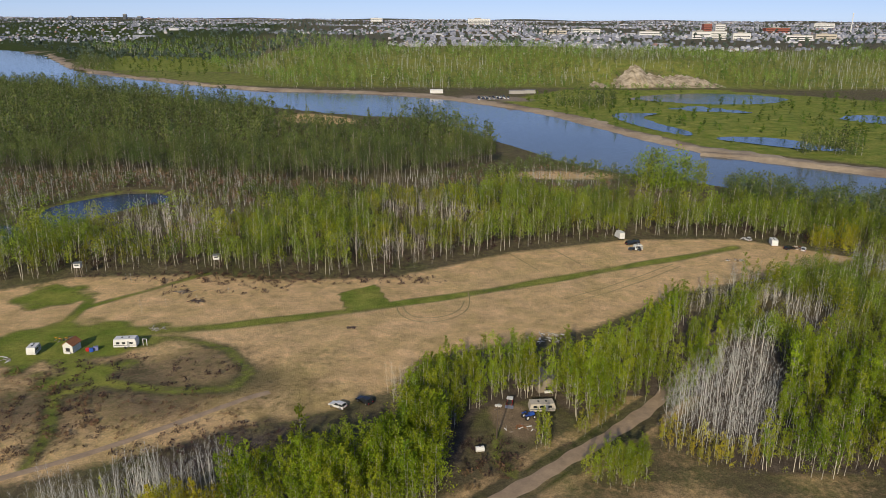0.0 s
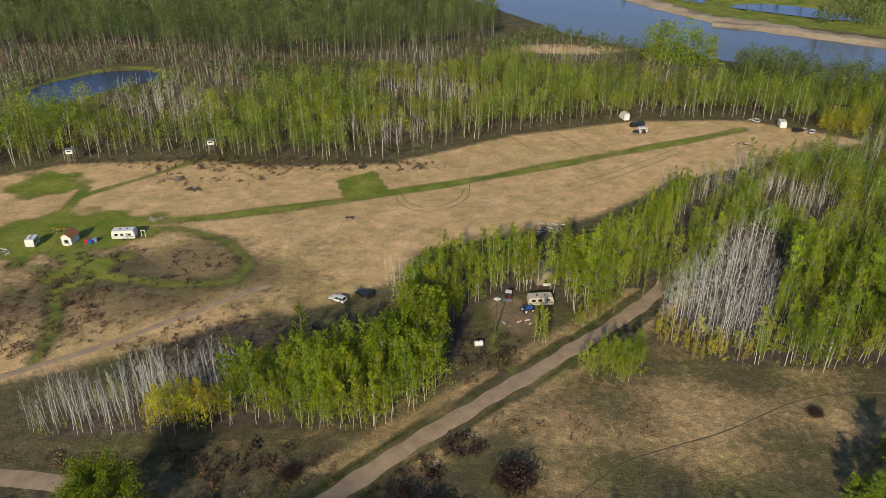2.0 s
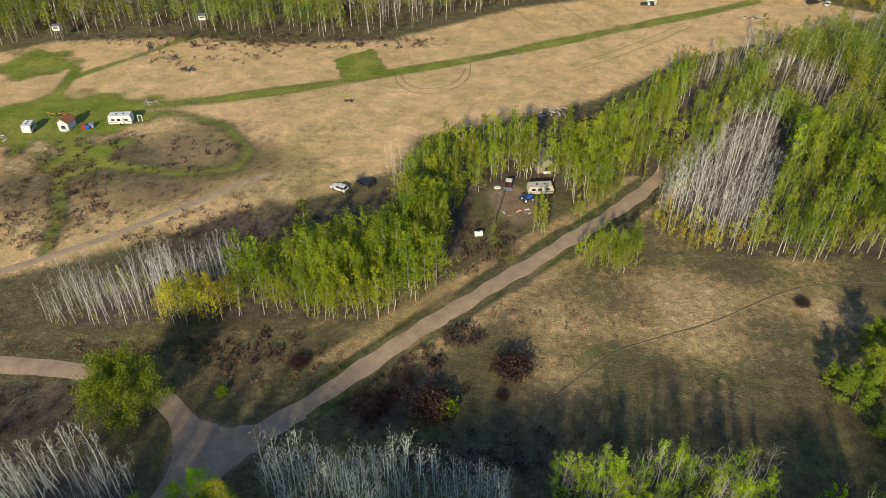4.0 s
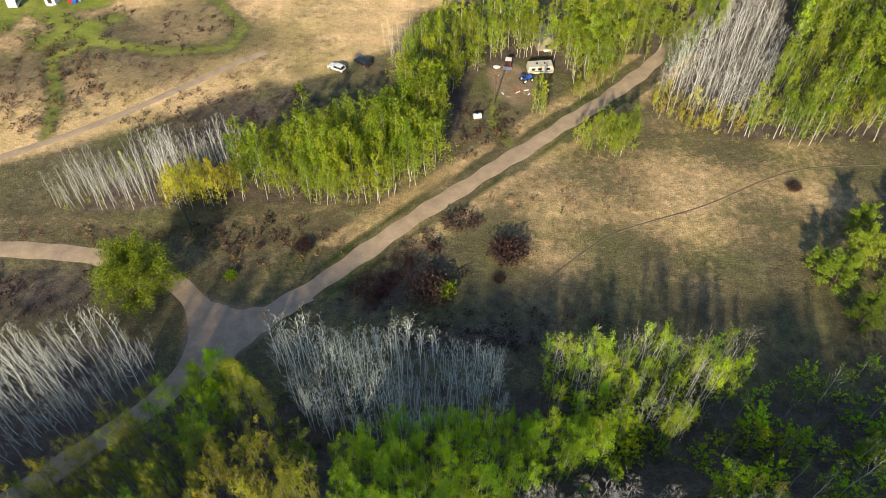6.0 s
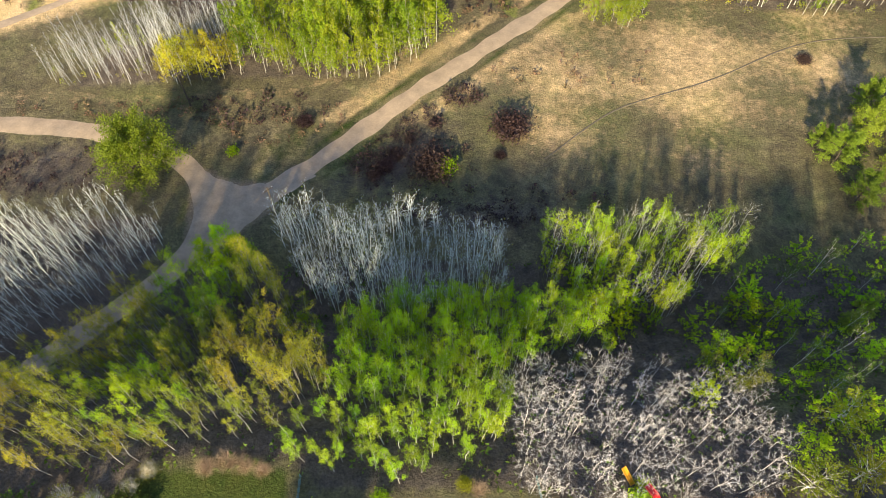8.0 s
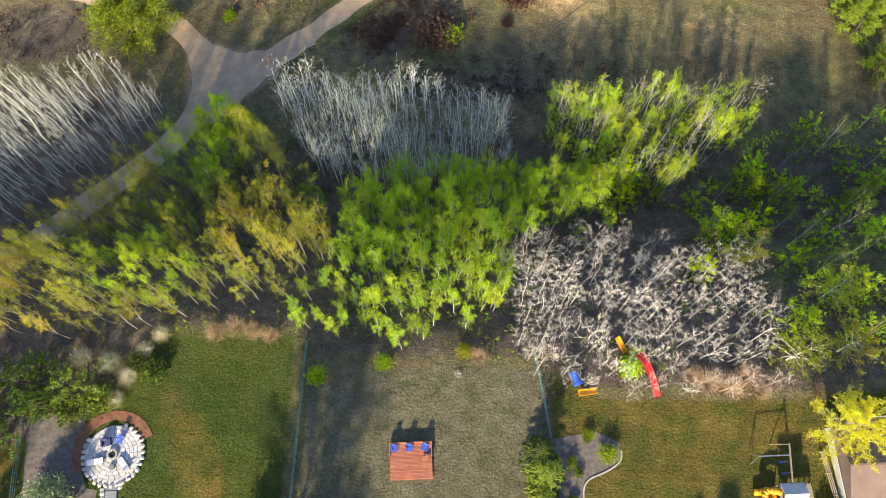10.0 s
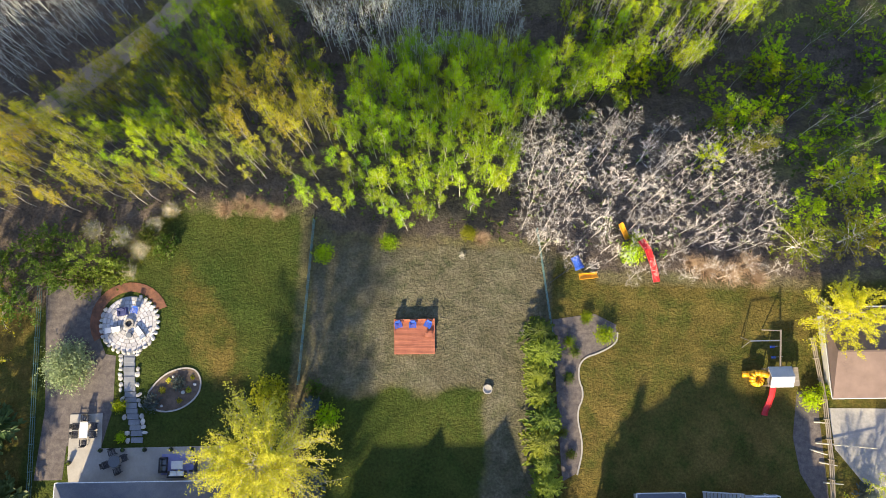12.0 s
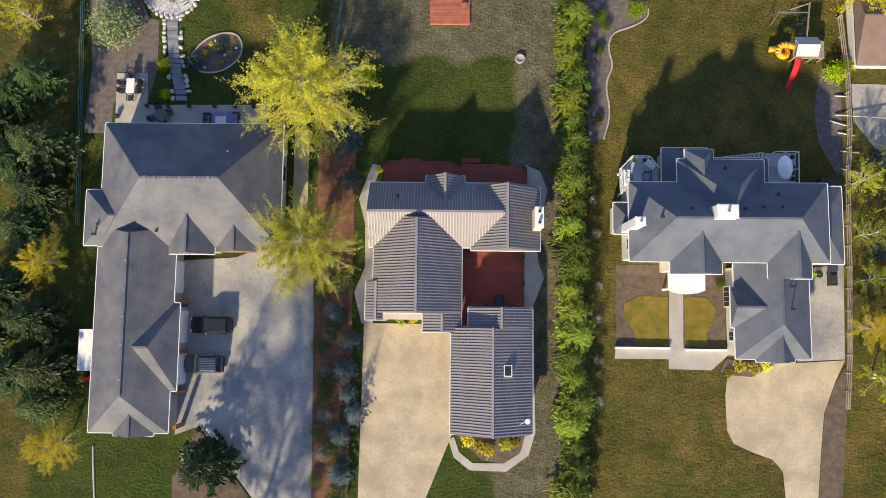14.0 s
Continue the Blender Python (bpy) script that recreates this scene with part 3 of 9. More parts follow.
# ---- trees ----
def tube_np(path, radii, n):
    """A tapered tube; the last ring closes to a point when its radius is 0."""
    path = np.asarray(path, float)
    ang = np.arange(n) * 2 * math.pi / n
    v = []
    for i, (p, r) in enumerate(zip(path, radii)):
        d = path[min(i + 1, len(path) - 1)] - path[max(i - 1, 0)]
        d = d / (np.linalg.norm(d) + 1e-9)
        a = np.cross(d, (0.3, 0.9, 0.1) if abs(d[2]) > 0.7 else (0, 0, 1))
        a /= np.linalg.norm(a)
        b = np.cross(d, a)
        v.append(p + r * (np.cos(ang)[:, None] * a + np.sin(ang)[:, None] * b))
    f = []
    for i in range(len(path) - 1):
        for k in range(n):
            q = (i * n + k, i * n + (k + 1) % n, (i + 1) * n + (k + 1) % n, (i + 1) * n + k)
            f.append((q[0], q[1], q[2]))
            f.append((q[0], q[2], q[3]))
    return np.concatenate(v), np.array(f)


def spike(p, q, r):
    """A thin twig: three sides that meet in a point."""
    d = (q - p) / (np.linalg.norm(q - p) + 1e-9)
    a = np.cross(d, (0.31, 0.2, 0.93) if abs(d[2]) < 0.8 else (1, 0, 0))
    a /= np.linalg.norm(a)
    b = np.cross(d, a)
    v = np.array([p + r * a, p + r * (-0.5 * a + 0.87 * b), p + r * (-0.5 * a - 0.87 * b), q])
    return v, np.array([(0, 1, 3), (1, 2, 3), (2, 0, 3)])


class Heap:
    """Triangles put together."""
    def __init__(self):
        self.v, self.f, self.k = [], [], 0

    def add(self, v, f):
        self.v.append(v)
        self.f.append(np.asarray(f) + self.k)
        self.k += len(v)

    def arrays(self):
        if not self.v:
            return np.zeros((0, 3)), np.zeros((0, 3), int)
        return np.concatenate(self.v), np.concatenate(self.f)


def leaf_flakes(centres, size, rng, flat=0.3):
    """Small pointed leaf clumps round the given places."""
    n = len(centres)
    a = rng.normal(size=(n, 3))
    a /= np.linalg.norm(a, axis=1)[:, None]
    b = rng.normal(size=(n, 3)) * (1, 1, 1 - flat)
    b = np.cross(a, b)
    b /= np.linalg.norm(b, axis=1)[:, None]
    s = size * rng.uniform(0.55, 1.35, (n, 1))
    v = np.stack([centres - a * s, centres + b * s * 0.75 + a * s * 0.8, centres - b * s * 0.75 + a * s * 0.5], 1)
    f = np.arange(n)[:, None] * 3 + np.array([[0, 1, 2]])
    return v.reshape(-1, 3), f


def aspen(seed, h=9.0, spread=1.5, low=0.4, limbs=14, twigs=2, leaves=240, size=0.22, thick=0.011, up=1.0, sides=5, lean=0.03):
    """A slim tree: bent trunk, rising limbs with twigs, and leaf clumps along them."""
    rng = np.random.default_rng(seed)
    wood, crown = Heap(), Heap()
    bend = rng.normal(0, lean, 2)
    ts = np.array([0, 0.35, 0.7, 1.0]) if sides > 3 else np.array([0, 0.5, 1.0])
    wob = rng.normal(0, 0.012 * h, (len(ts), 2)) * (ts[:, None] > 0)
    path = np.column_stack([bend[0] * h * ts ** 1.5 + wob[:, 0], bend[1] * h * ts ** 1.5 + wob[:, 1], h * ts])
    wood.add(*tube_np(path, thick * h * (1.05 - ts * 0.92), sides))
    spots = []
    for i in range(limbs):
        t = low + (0.98 - low) * ((i + rng.uniform(0, 1)) / limbs)
        p = np.array([np.interp(t, ts, path[:, k]) for k in range(3)])
        az = i * 2.4 + rng.normal(0, 0.4)
        w = (t - low) / (1 - low)
        ln = spread * (0.55 + 0.75 * math.sin(math.pi * min(1, 0.22 + 0.78 * w) ** 0.8)) * rng.uniform(0.7, 1.2) * (1 - 0.45 * w)
        d = np.array([math.cos(az), math.sin(az), up * rng.uniform(0.7, 1.3)])
        q = p + d / np.linalg.norm(d) * ln * 1.25
        wood.add(*spike(p, q, thick * h * 0.36 * (1.15 - 0.5 * t)))
        for j in range(twigs):
            u = rng.uniform(0.35, 0.9)
            a = p + (q - p) * u
            e = rng.normal(0, 1, 3) + d * 0.9 + (0, 0, 0.5)
            e = a + e / np.linalg.norm(e) * ln * rng.uniform(0.35, 0.6)
            wood.add(*spike(a, e, max(thick * h * 0.17, 0.009)))
            spots.append((a, e))
        spots.append((p + 0.3 * (q - p), q))
    spots.append((path[-2] * 0.3 + path[-1] * 0.7, path[-1]))
    if leaves:
        k = rng.integers(0, len(spots), leaves)
        u = rng.uniform(0.15, 1.08, (leaves, 1))
        a, b = np.array([s[0] for s in spots])[k], np.array([s[1] for s in spots])[k]
        crown.add(*leaf_flakes(a + (b - a) * u + rng.normal(0, 0.11 * spread, (leaves, 3)), size, rng))
    return wood.arrays(), crown.arrays()


def forked(seed, h=9.0, spread=2.0, forks=6, branches=5, twigs=4, leaves=0, size=0.13, thick=0.010, low=0.35, up=1.1, sides=5):
    """A tree whose trunk parts into bent limbs, each with branches and fine twigs."""
    rng = np.random.default_rng(seed)
    wood, crown = Heap(), Heap()
    ts = np.array([0, 0.3, 0.6, 0.95])
    wob = rng.normal(0, 0.009 * h, (4, 2)) * (ts[:, None] > 0) + np.outer(ts, rng.normal(0, 0.03 * h, 2))
    path = np.column_stack([wob, h * ts])
    wood.add(*tube_np(path, thick * h * (1.05 - ts * 0.85), sides))
    tips = []
    for i in range(forks):
        t = low + (0.9 - low) * ((i + rng.uniform(0, 1)) / forks)
        p = np.array([np.interp(t * h, path[:, 2], path[:, k]) for k in range(3)])
        az, w = i * 2.4 + rng.normal(0, 0.5), (t - low) / (1 - low)
        ln = spread * rng.uniform(0.7, 1.25) * (1.15 - 0.55 * w)
        out = np.array([math.cos(az), math.sin(az), 0.0])
        m = p + (out * 0.8 + (0, 0, up * 0.6)) * ln * 0.55
        q = m + (out * 0.45 + rng.normal(0, 0.22, 3) + (0, 0, up * 0.9)) * ln * 0.6
        r = thick * h * 0.34 * (1.1 - 0.5 * w)
        wood.add(*tube_np([p, m, q], [r, r * 0.6, r * 0.15], 3))
        for j in range(branches):
            u = rng.uniform(0.25, 1.0)
            a = p + (m - p) * 2 * u if u < 0.5 else m + (q - m) * (2 * u - 1)
            d = out * 0.5 + rng.normal(0, 0.6, 3) + (0, 0, up * 0.6)
            e = a + d / np.linalg.norm(d) * ln * rng.uniform(0.3, 0.6)
            wood.add(*spike(a, e, max(r * 0.38, 0.011)))
            for k in range(twigs):
                c = a + (e - a) * rng.uniform(0.3, 1.0)
                g = d * 0.5 + rng.normal(0, 0.6, 3) + (0, 0, 0.25)
                g = c + g / np.linalg.norm(g) * ln * rng.uniform(0.14, 0.28)
                wood.add(*spike(c, g, max(r * 0.2, 0.0075)))
                tips.append((c, g))
            tips.append((a, e))
    tips.append((path[-2] * 0.4 + path[-1] * 0.6, path[-1] + (0, 0, 0.05 * h)))
    if leaves:
        k = rng.choice(len(tips), leaves, p=(lambda w: w / w.sum())(rng.uniform(0.45, 1, len(tips))))
        u = rng.uniform(0.1, 1.15, (leaves, 1))
        a, b = np.array([s[0] for s in tips])[k], np.array([s[1] for s in tips])[k]
        crown.add(*leaf_flakes(a + (b - a) * u + rng.normal(0, 0.14, (leaves, 3)) * (spread, spread, 1.6 * spread), size, rng))
    return wood.arrays(), crown.arrays()


def broad(seed, h=12.0, spread=5.0, limbs=26, twigs=7, leaves=2600, size=0.2, low=0.25, thick=0.016, scatter=0.05):
    """A wide tree with long limbs, many twigs and small leaves."""
    rng = np.random.default_rng(seed)
    wood, crown = Heap(), Heap()
    path = np.array([(0, 0, 0), (0.1, 0.05, h * 0.3), (-0.1, 0.15, h * 0.6), (0.1, 0, h * 0.95)])
    wood.add(*tube_np(path, thick * h * np.array([1.1, 0.85, 0.5, 0.1]), 7))
    spots = []
    for i in range(limbs):
        t = low + (0.93 - low) * ((i + rng.uniform(0, 1)) / limbs)
        p = np.array([np.interp(t * h, path[:, 2], path[:, k]) for k in range(3)])
        az, w = i * 2.4 + rng.normal(0, 0.3), (t - low) / (1 - low)
        ln = spread * (1.05 - 0.72 * w ** 1.6) * rng.uniform(0.75, 1.12)
        rise = 0.35 + 0.9 * w + rng.uniform(-0.15, 0.2)
        m = p + np.array([math.cos(az), math.sin(az), rise]) * ln * 0.5
        q = m + np.array([math.cos(az + rng.normal(0, 0.25)), math.sin(az + rng.normal(0, 0.25)), rise * 0.55]) * ln * 0.5
        r = thick * h * 0.34 * (1.1 - 0.6 * w)
        wood.add(*tube_np([p, m, q], [r, r * 0.6, r * 0.12], 4))
        for j in range(twigs):
            u = rng.uniform(0.2, 1.0)
            a = p + (m - p) * 2 * u if u < 0.5 else m + (q - m) * (2 * u - 1)
            e = (q - p) / ln + rng.normal(0, 0.6, 3)
            e = a + e / np.linalg.norm(e) * ln * rng.uniform(0.2, 0.38)
            wood.add(*spike(a, e, r * 0.28))
            spots.append((a, e))
        spots.append((m, q))
    k = rng.integers(0, len(spots), leaves)
    u = rng.uniform(0.0, 1.1, (leaves, 1))
    a, b = np.array([s[0] for s in spots])[k], np.array([s[1] for s in spots])[k]
    crown.add(*leaf_flakes(a + (b - a) * u + rng.normal(0, scatter * spread, (leaves, 3)), size, rng))
    return wood.arrays(), crown.arrays()


def spruce(seed, h=9.0, spread=2.2, tiers=11, fans=9, sprays=3, thick=0.014):
    """A conifer: tiers of drooping boughs with flat sprays of needles."""
    rng = np.random.default_rng(seed)
    wood, crown = Heap(), Heap()
    wood.add(*tube_np([(0, 0, 0), (0, 0, h * 0.97)], [thick * h, 0.01], 5))
    for i in range(tiers):
        t = (i + 0.4) / tiers
        for k in range(max(4, int(fans * (1.1 - 0.6 * t)))):
            az = k * 2 * math.pi / max(4, int(fans * (1.1 - 0.6 * t))) + i * 0.7 + rng.normal(0, 0.2)
            ln = spread * (1 - t) ** 0.85 * rng.uniform(0.7, 1.15) + 0.15
            z = h * (0.06 + 0.92 * t) + rng.normal(0, 0.1)
            d = np.array([math.cos(az), math.sin(az), 0.0])
            side = np.array([-d[1], d[0], 0.0])
            root = np.array([0, 0, z])
            for j in range(4 * sprays):
                u0 = rng.uniform(0.05, 0.85)
                way = d + side * rng.normal(0, 0.55)
                a = root + d * ln * u0 + (0, 0, 0.10 * ln - 0.14 * ln * u0)
                b = a + way * ln * rng.uniform(0.12, 0.24) + (0, 0, -0.05 * ln + rng.normal(0, 0.04))
                across = np.cross(way, (0, 0, 1)) * ln * rng.uniform(0.045, 0.085)
                m = 0.5 * (a + b) + (0, 0, 0.04 * ln)
                crown.add(np.array([a, m + across, b, m - across]), np.array([(0, 1, 2), (0, 2, 3)]))
    return wood.arrays(), crown.arrays()


def bush(seed, r=1.0, h=1.2, stems=26, leaves=160, size=0.16):
    rng = np.random.default_rng(seed)
    wood, crown = Heap(), Heap()
    tips = []
    for i in range(stems):
        az, out = i * 2.4, math.sqrt((i + 0.5) / stems)
        q = np.array([math.cos(az) * out * r, math.sin(az) * out * r, h * (1.05 - 0.55 * out ** 2) * rng.uniform(0.8, 1.1)])
        p = q * (0.25, 0.25, 0) 
        wood.add(*spike(p, q, 0.02 + 0.012 * h))
        tips.append(q)
        for _ in range(2):
            a = p + (q - p) * rng.uniform(0.4, 0.8)
            wood.add(*spike(a, a + rng.normal(0, 0.28 * r, 3) + (0, 0, 0.2 * h), 0.015))
    if leaves:
        c = np.array(tips)[rng.integers(0, stems, leaves)] * rng.uniform(0.55, 1.05, (leaves, 1)) + rng.normal(0, 0.12 * r, (leaves, 3))
        c[:, 2] = np.maximum(c[:, 2], 0.08)
        crown.add(*leaf_flakes(c, size, rng))
    return wood.arrays(), crown.arrays()


def clump_tree(seed, h=14.0, r=2.2, clumps=9, leaves=200, size=0.28, low=0.2, limbs=5, thick=0.006, lean=0.04):
    """A tree seen from afar: a bent trunk, a few limbs and an uneven crown of leaf clumps."""
    rng = np.random.default_rng(seed)
    wood, crown = Heap(), Heap()
    top = np.array([*rng.normal(0, lean * h, 2), h])
    mid = top * 0.5 + np.array([*rng.normal(0, 0.012 * h, 2), 0])
    wood.add(*tube_np([(0, 0, 0), mid, top * 0.97], [thick * h, thick * h * 0.6, 0.01], 3))
    w = (np.arange(clumps) + rng.uniform(0, 1, clumps)) / clumps
    az = np.arange(clumps) * 2.4 + rng.normal(0, 0.5, clumps)
    out = r * np.sin(np.pi * np.clip(0.16 + 0.8 * w, 0, 1)) ** 0.8 * rng.uniform(0.35, 0.85, clumps)
    t = low + (0.97 - low) * w
    c = np.stack([top[0] * t + out * np.cos(az), top[1] * t + out * np.sin(az), h * t], 1)
    for i in range(min(limbs, clumps)):
        j = i * clumps // limbs
        wood.add(*spike(top * max(t[j] - 0.14, 0.05), c[j], thick * h * 0.4))
    k = rng.integers(0, clumps, leaves)
    q = c[k] + rng.normal(0, 1, (leaves, 3)) * (0.27 * r, 0.27 * r, 0.055 * h)
    q[:, 2] = np.clip(q[:, 2], 0.04 * h, 1.03 * h)
    crown.add(*leaf_flakes(q, size, rng))
    return wood.arrays(), crown.arrays()


def in_area(poly, gap, seed, keep=1.0, patchy=0.0):
    """Places scattered over an outline, about gap metres apart."""
    rng = np.random.default_rng(seed)
    p = np.array(poly, float)
    (x0, y0), (x1, y1) = p.min(0), p.max(0)
    gx, gy = np.meshgrid(np.arange(x0, x1, gap), np.arange(y0, y1, gap))
    q = np.stack([gx.ravel(), gy.ravel()], 1) + rng.uniform(-0.48, 0.48, (gx.size, 2)) * gap
    q = q[inside(q[:, 0], q[:, 1], [tuple(v) for v in p.tolist()])]
    q = q[rng.uniform(size=len(q)) < keep]
    if patchy:
        q = q[np.sin(q[:, 0] * 0.31 + seed) * np.sin(q[:, 1] * 0.37 + 2 * seed) + rng.normal(0, 0.4, len(q)) > -1 + patchy]
    return q


def clear_of_roads(q, d=3.0):
    keep = np.ones(len(q), bool)
    for line, w in ((ROAD, 3.4), (SPUR, 3.0), (FARM_ROAD, 2.2)):
        keep &= line_dist(q[:, 0], q[:, 1], line) > w + d - 2
    return q[keep]


def small_at_brink(y):
    """Trees at the brink of the slope are young, those at its foot are grown."""
    return np.interp(y, [17, 24, 46], [0.72, 0.92, 1.15])


def swell(q):
    """Taller and shorter groups within a wood."""
    return 1 + 0.26 * np.sin(q[:, 0] * 0.37 + 0.8 * np.sin(q[:, 1] * 0.21)) * np.sin(q[:, 1] * 0.33 + 1.3) + 0.10 * np.sin(q[:, 0] * 0.11 + q[:, 1] * 0.07)


def gaps(q, deep=0.45):
    """Drops trees here and there, so that a wood has dark openings."""
    f = np.sin(q[:, 0] * 0.43 + 1.7 * np.sin(q[:, 1] * 0.13)) * np.sin(q[:, 1] * 0.37 + 1.2 * np.sin(q[:, 0] * 0.17))
    return q[f > -deep]


def joined_wood(name, places, kinds, bark, leaf, label, seed, scale=(0.75, 1.2), lean=(0, 0), slope=False):
    """Very many trees, joined: one thing that nobody could count."""
    rng = np.random.default_rng(seed)
    vs, fs, idx, own, k = [], [], [], [], 0
    pick = rng.integers(0, len(kinds), len(places))
    zs = terrain(places[:, 0], places[:, 1])
    for kind in range(len(kinds)):
        who = np.nonzero(pick == kind)[0]
        if not len(who):
            continue
        (wv, wf), (cv, cf) = kinds[kind]
        v = np.concatenate([wv, cv])
        f = np.concatenate([wf, cf + len(wv)]) if len(cf) else wf
        mi = np.concatenate([np.zeros(len(wf), int), np.ones(len(cf), int)])
        a, s = rng.uniform(0, 2 * math.pi, len(who)), rng.uniform(*scale, len(who)) * (small_at_brink(places[who, 1]) if slope else swell(places[who]))
        wide = s * rng.uniform(0.85, 1.15, len(who))
        c, sn = np.cos(a)[:, None], np.sin(a)[:, None]
        z = v[None, :, 2] * s[:, None]
        x = (v[None, :, 0] * c - v[None, :, 1] * sn) * wide[:, None] + places[who, 0][:, None] + z * lean[0]
        y = (v[None, :, 0] * sn + v[None, :, 1] * c) * wide[:, None] + places[who, 1][:, None] + z * lean[1]
        z = z + zs[who][:, None] - 0.1
        vs.append(np.stack([x, y, z], -1).reshape(-1, 3))
        fs.append((f[None] + (np.arange(len(who)) * len(v))[:, None, None]).reshape(-1, 3) + k)
        idx.append(np.tile(mi, len(who)))
        own.append(np.repeat(rng.uniform(size=len(who)), len(v)))
        k += len(who) * len(v)
    me = mesh_np(name, np.concatenate(vs), np.concatenate(fs), [bark, leaf], np.concatenate(idx))
    me.attributes.new("tree", "FLOAT", "POINT").data.foreach_set("value", np.concatenate(own).astype(np.float32))
    return tagged(new(name, me), label, "woods", kind="stuff")


def tree_thing(name, parts, bark, leaf, label, category="tree", group=""):
    """One tree with its trunk and crown, at the origin."""
    root = new(name)
    tagged(root, label, category, group)
    for part_name, (v, f), m in (("trunk", parts[0], bark), ("crown", parts[1], leaf)):
        if len(f):
            ob = new(part_name, mesh_np(part_name, v, f, [m]))
            ob.parent = root
    return root


def plant(name, kinds, places, bark, leaf, label, group, seed, scale=(0.75, 1.2), category="tree", lean=(0, 0), slope=False):
    """Single trees: a few forms, copied to the places."""
    rng = np.random.default_rng(seed)
    forms = []
    for i, (x, y) in enumerate(places):
        s = rng.uniform(*scale) * (float(small_at_brink(y)) if slope else 1)
        m = Matrix.Translation((x, y, ground_z(x, y) - 0.08)) @ pose(0, 0, 0, -math.degrees(lean[1]), math.degrees(lean[0]), 0) @ Matrix.Rotation(rng.uniform(0, 6.28), 4, "Z")
        if i < len(kinds):
            ob = tree_thing(name, kinds[i], bark, leaf, label, category, group)
            ob.matrix_basis = m @ Matrix.Scale(s, 4)
            forms.append(ob)
        else:
            src = forms[rng.integers(0, len(forms))]
            keep = src.scale.copy()
            src.scale = (s, s, s)
            copy_thing(src, m)
            src.scale = keep


NEAR_GREEN = [forked(i, 9.0, 1.15, 11, 3, 1, 1000, 0.072, 0.0056, 0.28 + 0.04 * (i % 3), 2.3, 4) for i in range(8)]
NEAR_OLIVE = [forked(200 + i, 10.0, 1.0, 12, 3, 1, 840, 0.068, 0.0050, 0.28 + 0.04 * (i % 3), 2.7, 4) for i in range(8)]
NEAR_BARE = [forked(20 + i, 9.0, 1.35, 10, 4, 4, 0, thick=0.0060, low=0.2, up=2.2, sides=4) for i in range(7)]
ROUND_BARE = [forked(230 + i, 8.5, 1.9, 11, 5, 7, 0, thick=0.0037, low=0.28, up=1.0, sides=4) for i in range(7)]
SAPLING = [forked(40 + i, 8.2, 1.25, 11, 4, 3, 12, 0.09, 0.0060, 0.3, 1.9, 3) for i in range(5)]
MID_GREEN = [aspen(60 + i, 11.5, 1.8, 0.14, 14, 1, 480, 0.168, sides=3, thick=0.0060, up=2.0, lean=0.05) for i in range(7)]
MID_BUSHY = [forked(70 + i, 10.5, 2.1, 12, 3, 0, 720, 0.165, 0.0055, 0.10, 1.3, 3) for i in range(5)]
MID_BARE = [aspen(80 + i, 10, 1.5, 0.22, 17, 4, 0, 0.14, sides=3, up=1.9, thick=0.0050, lean=0.06) for i in range(6)]
MID_GREY = [forked(90 + i, 12.5, 2.3, 10, 4, 5, 0, thick=0.0044, low=0.22, up=1.5, sides=3) for i in range(6)]
BACK_GREEN = [clump_tree(100 + i, 12.5, 2.6 + 0.3 * (i % 3), 14, 290, 0.25, 0.34 + 0.06 * (i % 3), 8, 0.0070) for i in range(6)]
BACK_BARE = [forked(120 + i, 11.5, 2.1, 9, 3, 2, 0, thick=0.0058, low=0.3, up=1.5, sides=3) for i in range(5)]
RIVER_TREE = [clump_tree(110 + i, 14.5, 3.8, 15, 380, 0.36, 0.14, 6, 0.007) for i in range(4)]
COURSE_TREE = [clump_tree(116 + i, 8.0, 2.2, 6, 60, 0.75, 0.08, 0, 0.01) for i in range(3)]
SCRUB = [clump_tree(130 + i, 4.5, 2.0, 7, 60, 0.30, 0.1, 3, 0.008) for i in range(4)]
FAR_GREEN = [clump_tree(140 + i, 13.5, 2.7 + 0.3 * (i % 3), 8, 88, 0.55, 0.12, 0, 0.005) for i in range(6)]
FAR_BARE = [aspen(160 + i, 14, 2.4, 0.15, 16, 0, 0, 0.7, sides=3, up=1.6, thick=0.0085) for i in range(4)]

AREA_BARE_W = [(-79, 67), (-48, 68), (-46, 62), (-52, 51), (-58, 44), (-79, 34)]
AREA_OLIVE = [(-59, 43), (-52, 50), (-39, 57), (-31, 56), (-19, 47), (-14, 32), (-13.5, 20), (-17, 21), (-20, 25), (-29, 23), (-34, 21), (-50, 19), (-70, 22), (-64, 34)]
AREA_SAPLING = [(-29, 66), (-8, 67), (10, 63), (10, 52), (-5, 48), (-20, 50)]
AREA_GREEN = [(-14, 34), (-16, 45), (-5, 50), (7, 51), (27, 49), (20, 42), (8, 36), (8, 27), (3, 21), (-0, 22), (-6, 18), (-13, 20)]
AREA_BARE_E = [(8, 35), (18, 40), (32, 36), (42, 32), (38, 21), (38, 15), (19, 13), (6, 17)]
AREA_TALL = [(14, 64), (50, 65), (48, 58), (32, 47), (17, 51)]
AREA_DARK_E = [(34, 42), (48, 60), (64, 62), (80, 62), (80, 16), (44, 18), (44, 32)]

def split(places, n, cx, cy):
    """The n places nearest to a spot of the plan, and the rest."""
    o = np.argsort(np.hypot(places[:, 0] - cx, places[:, 1] - cy))
    return places[o[:n]], places[o[n:]]


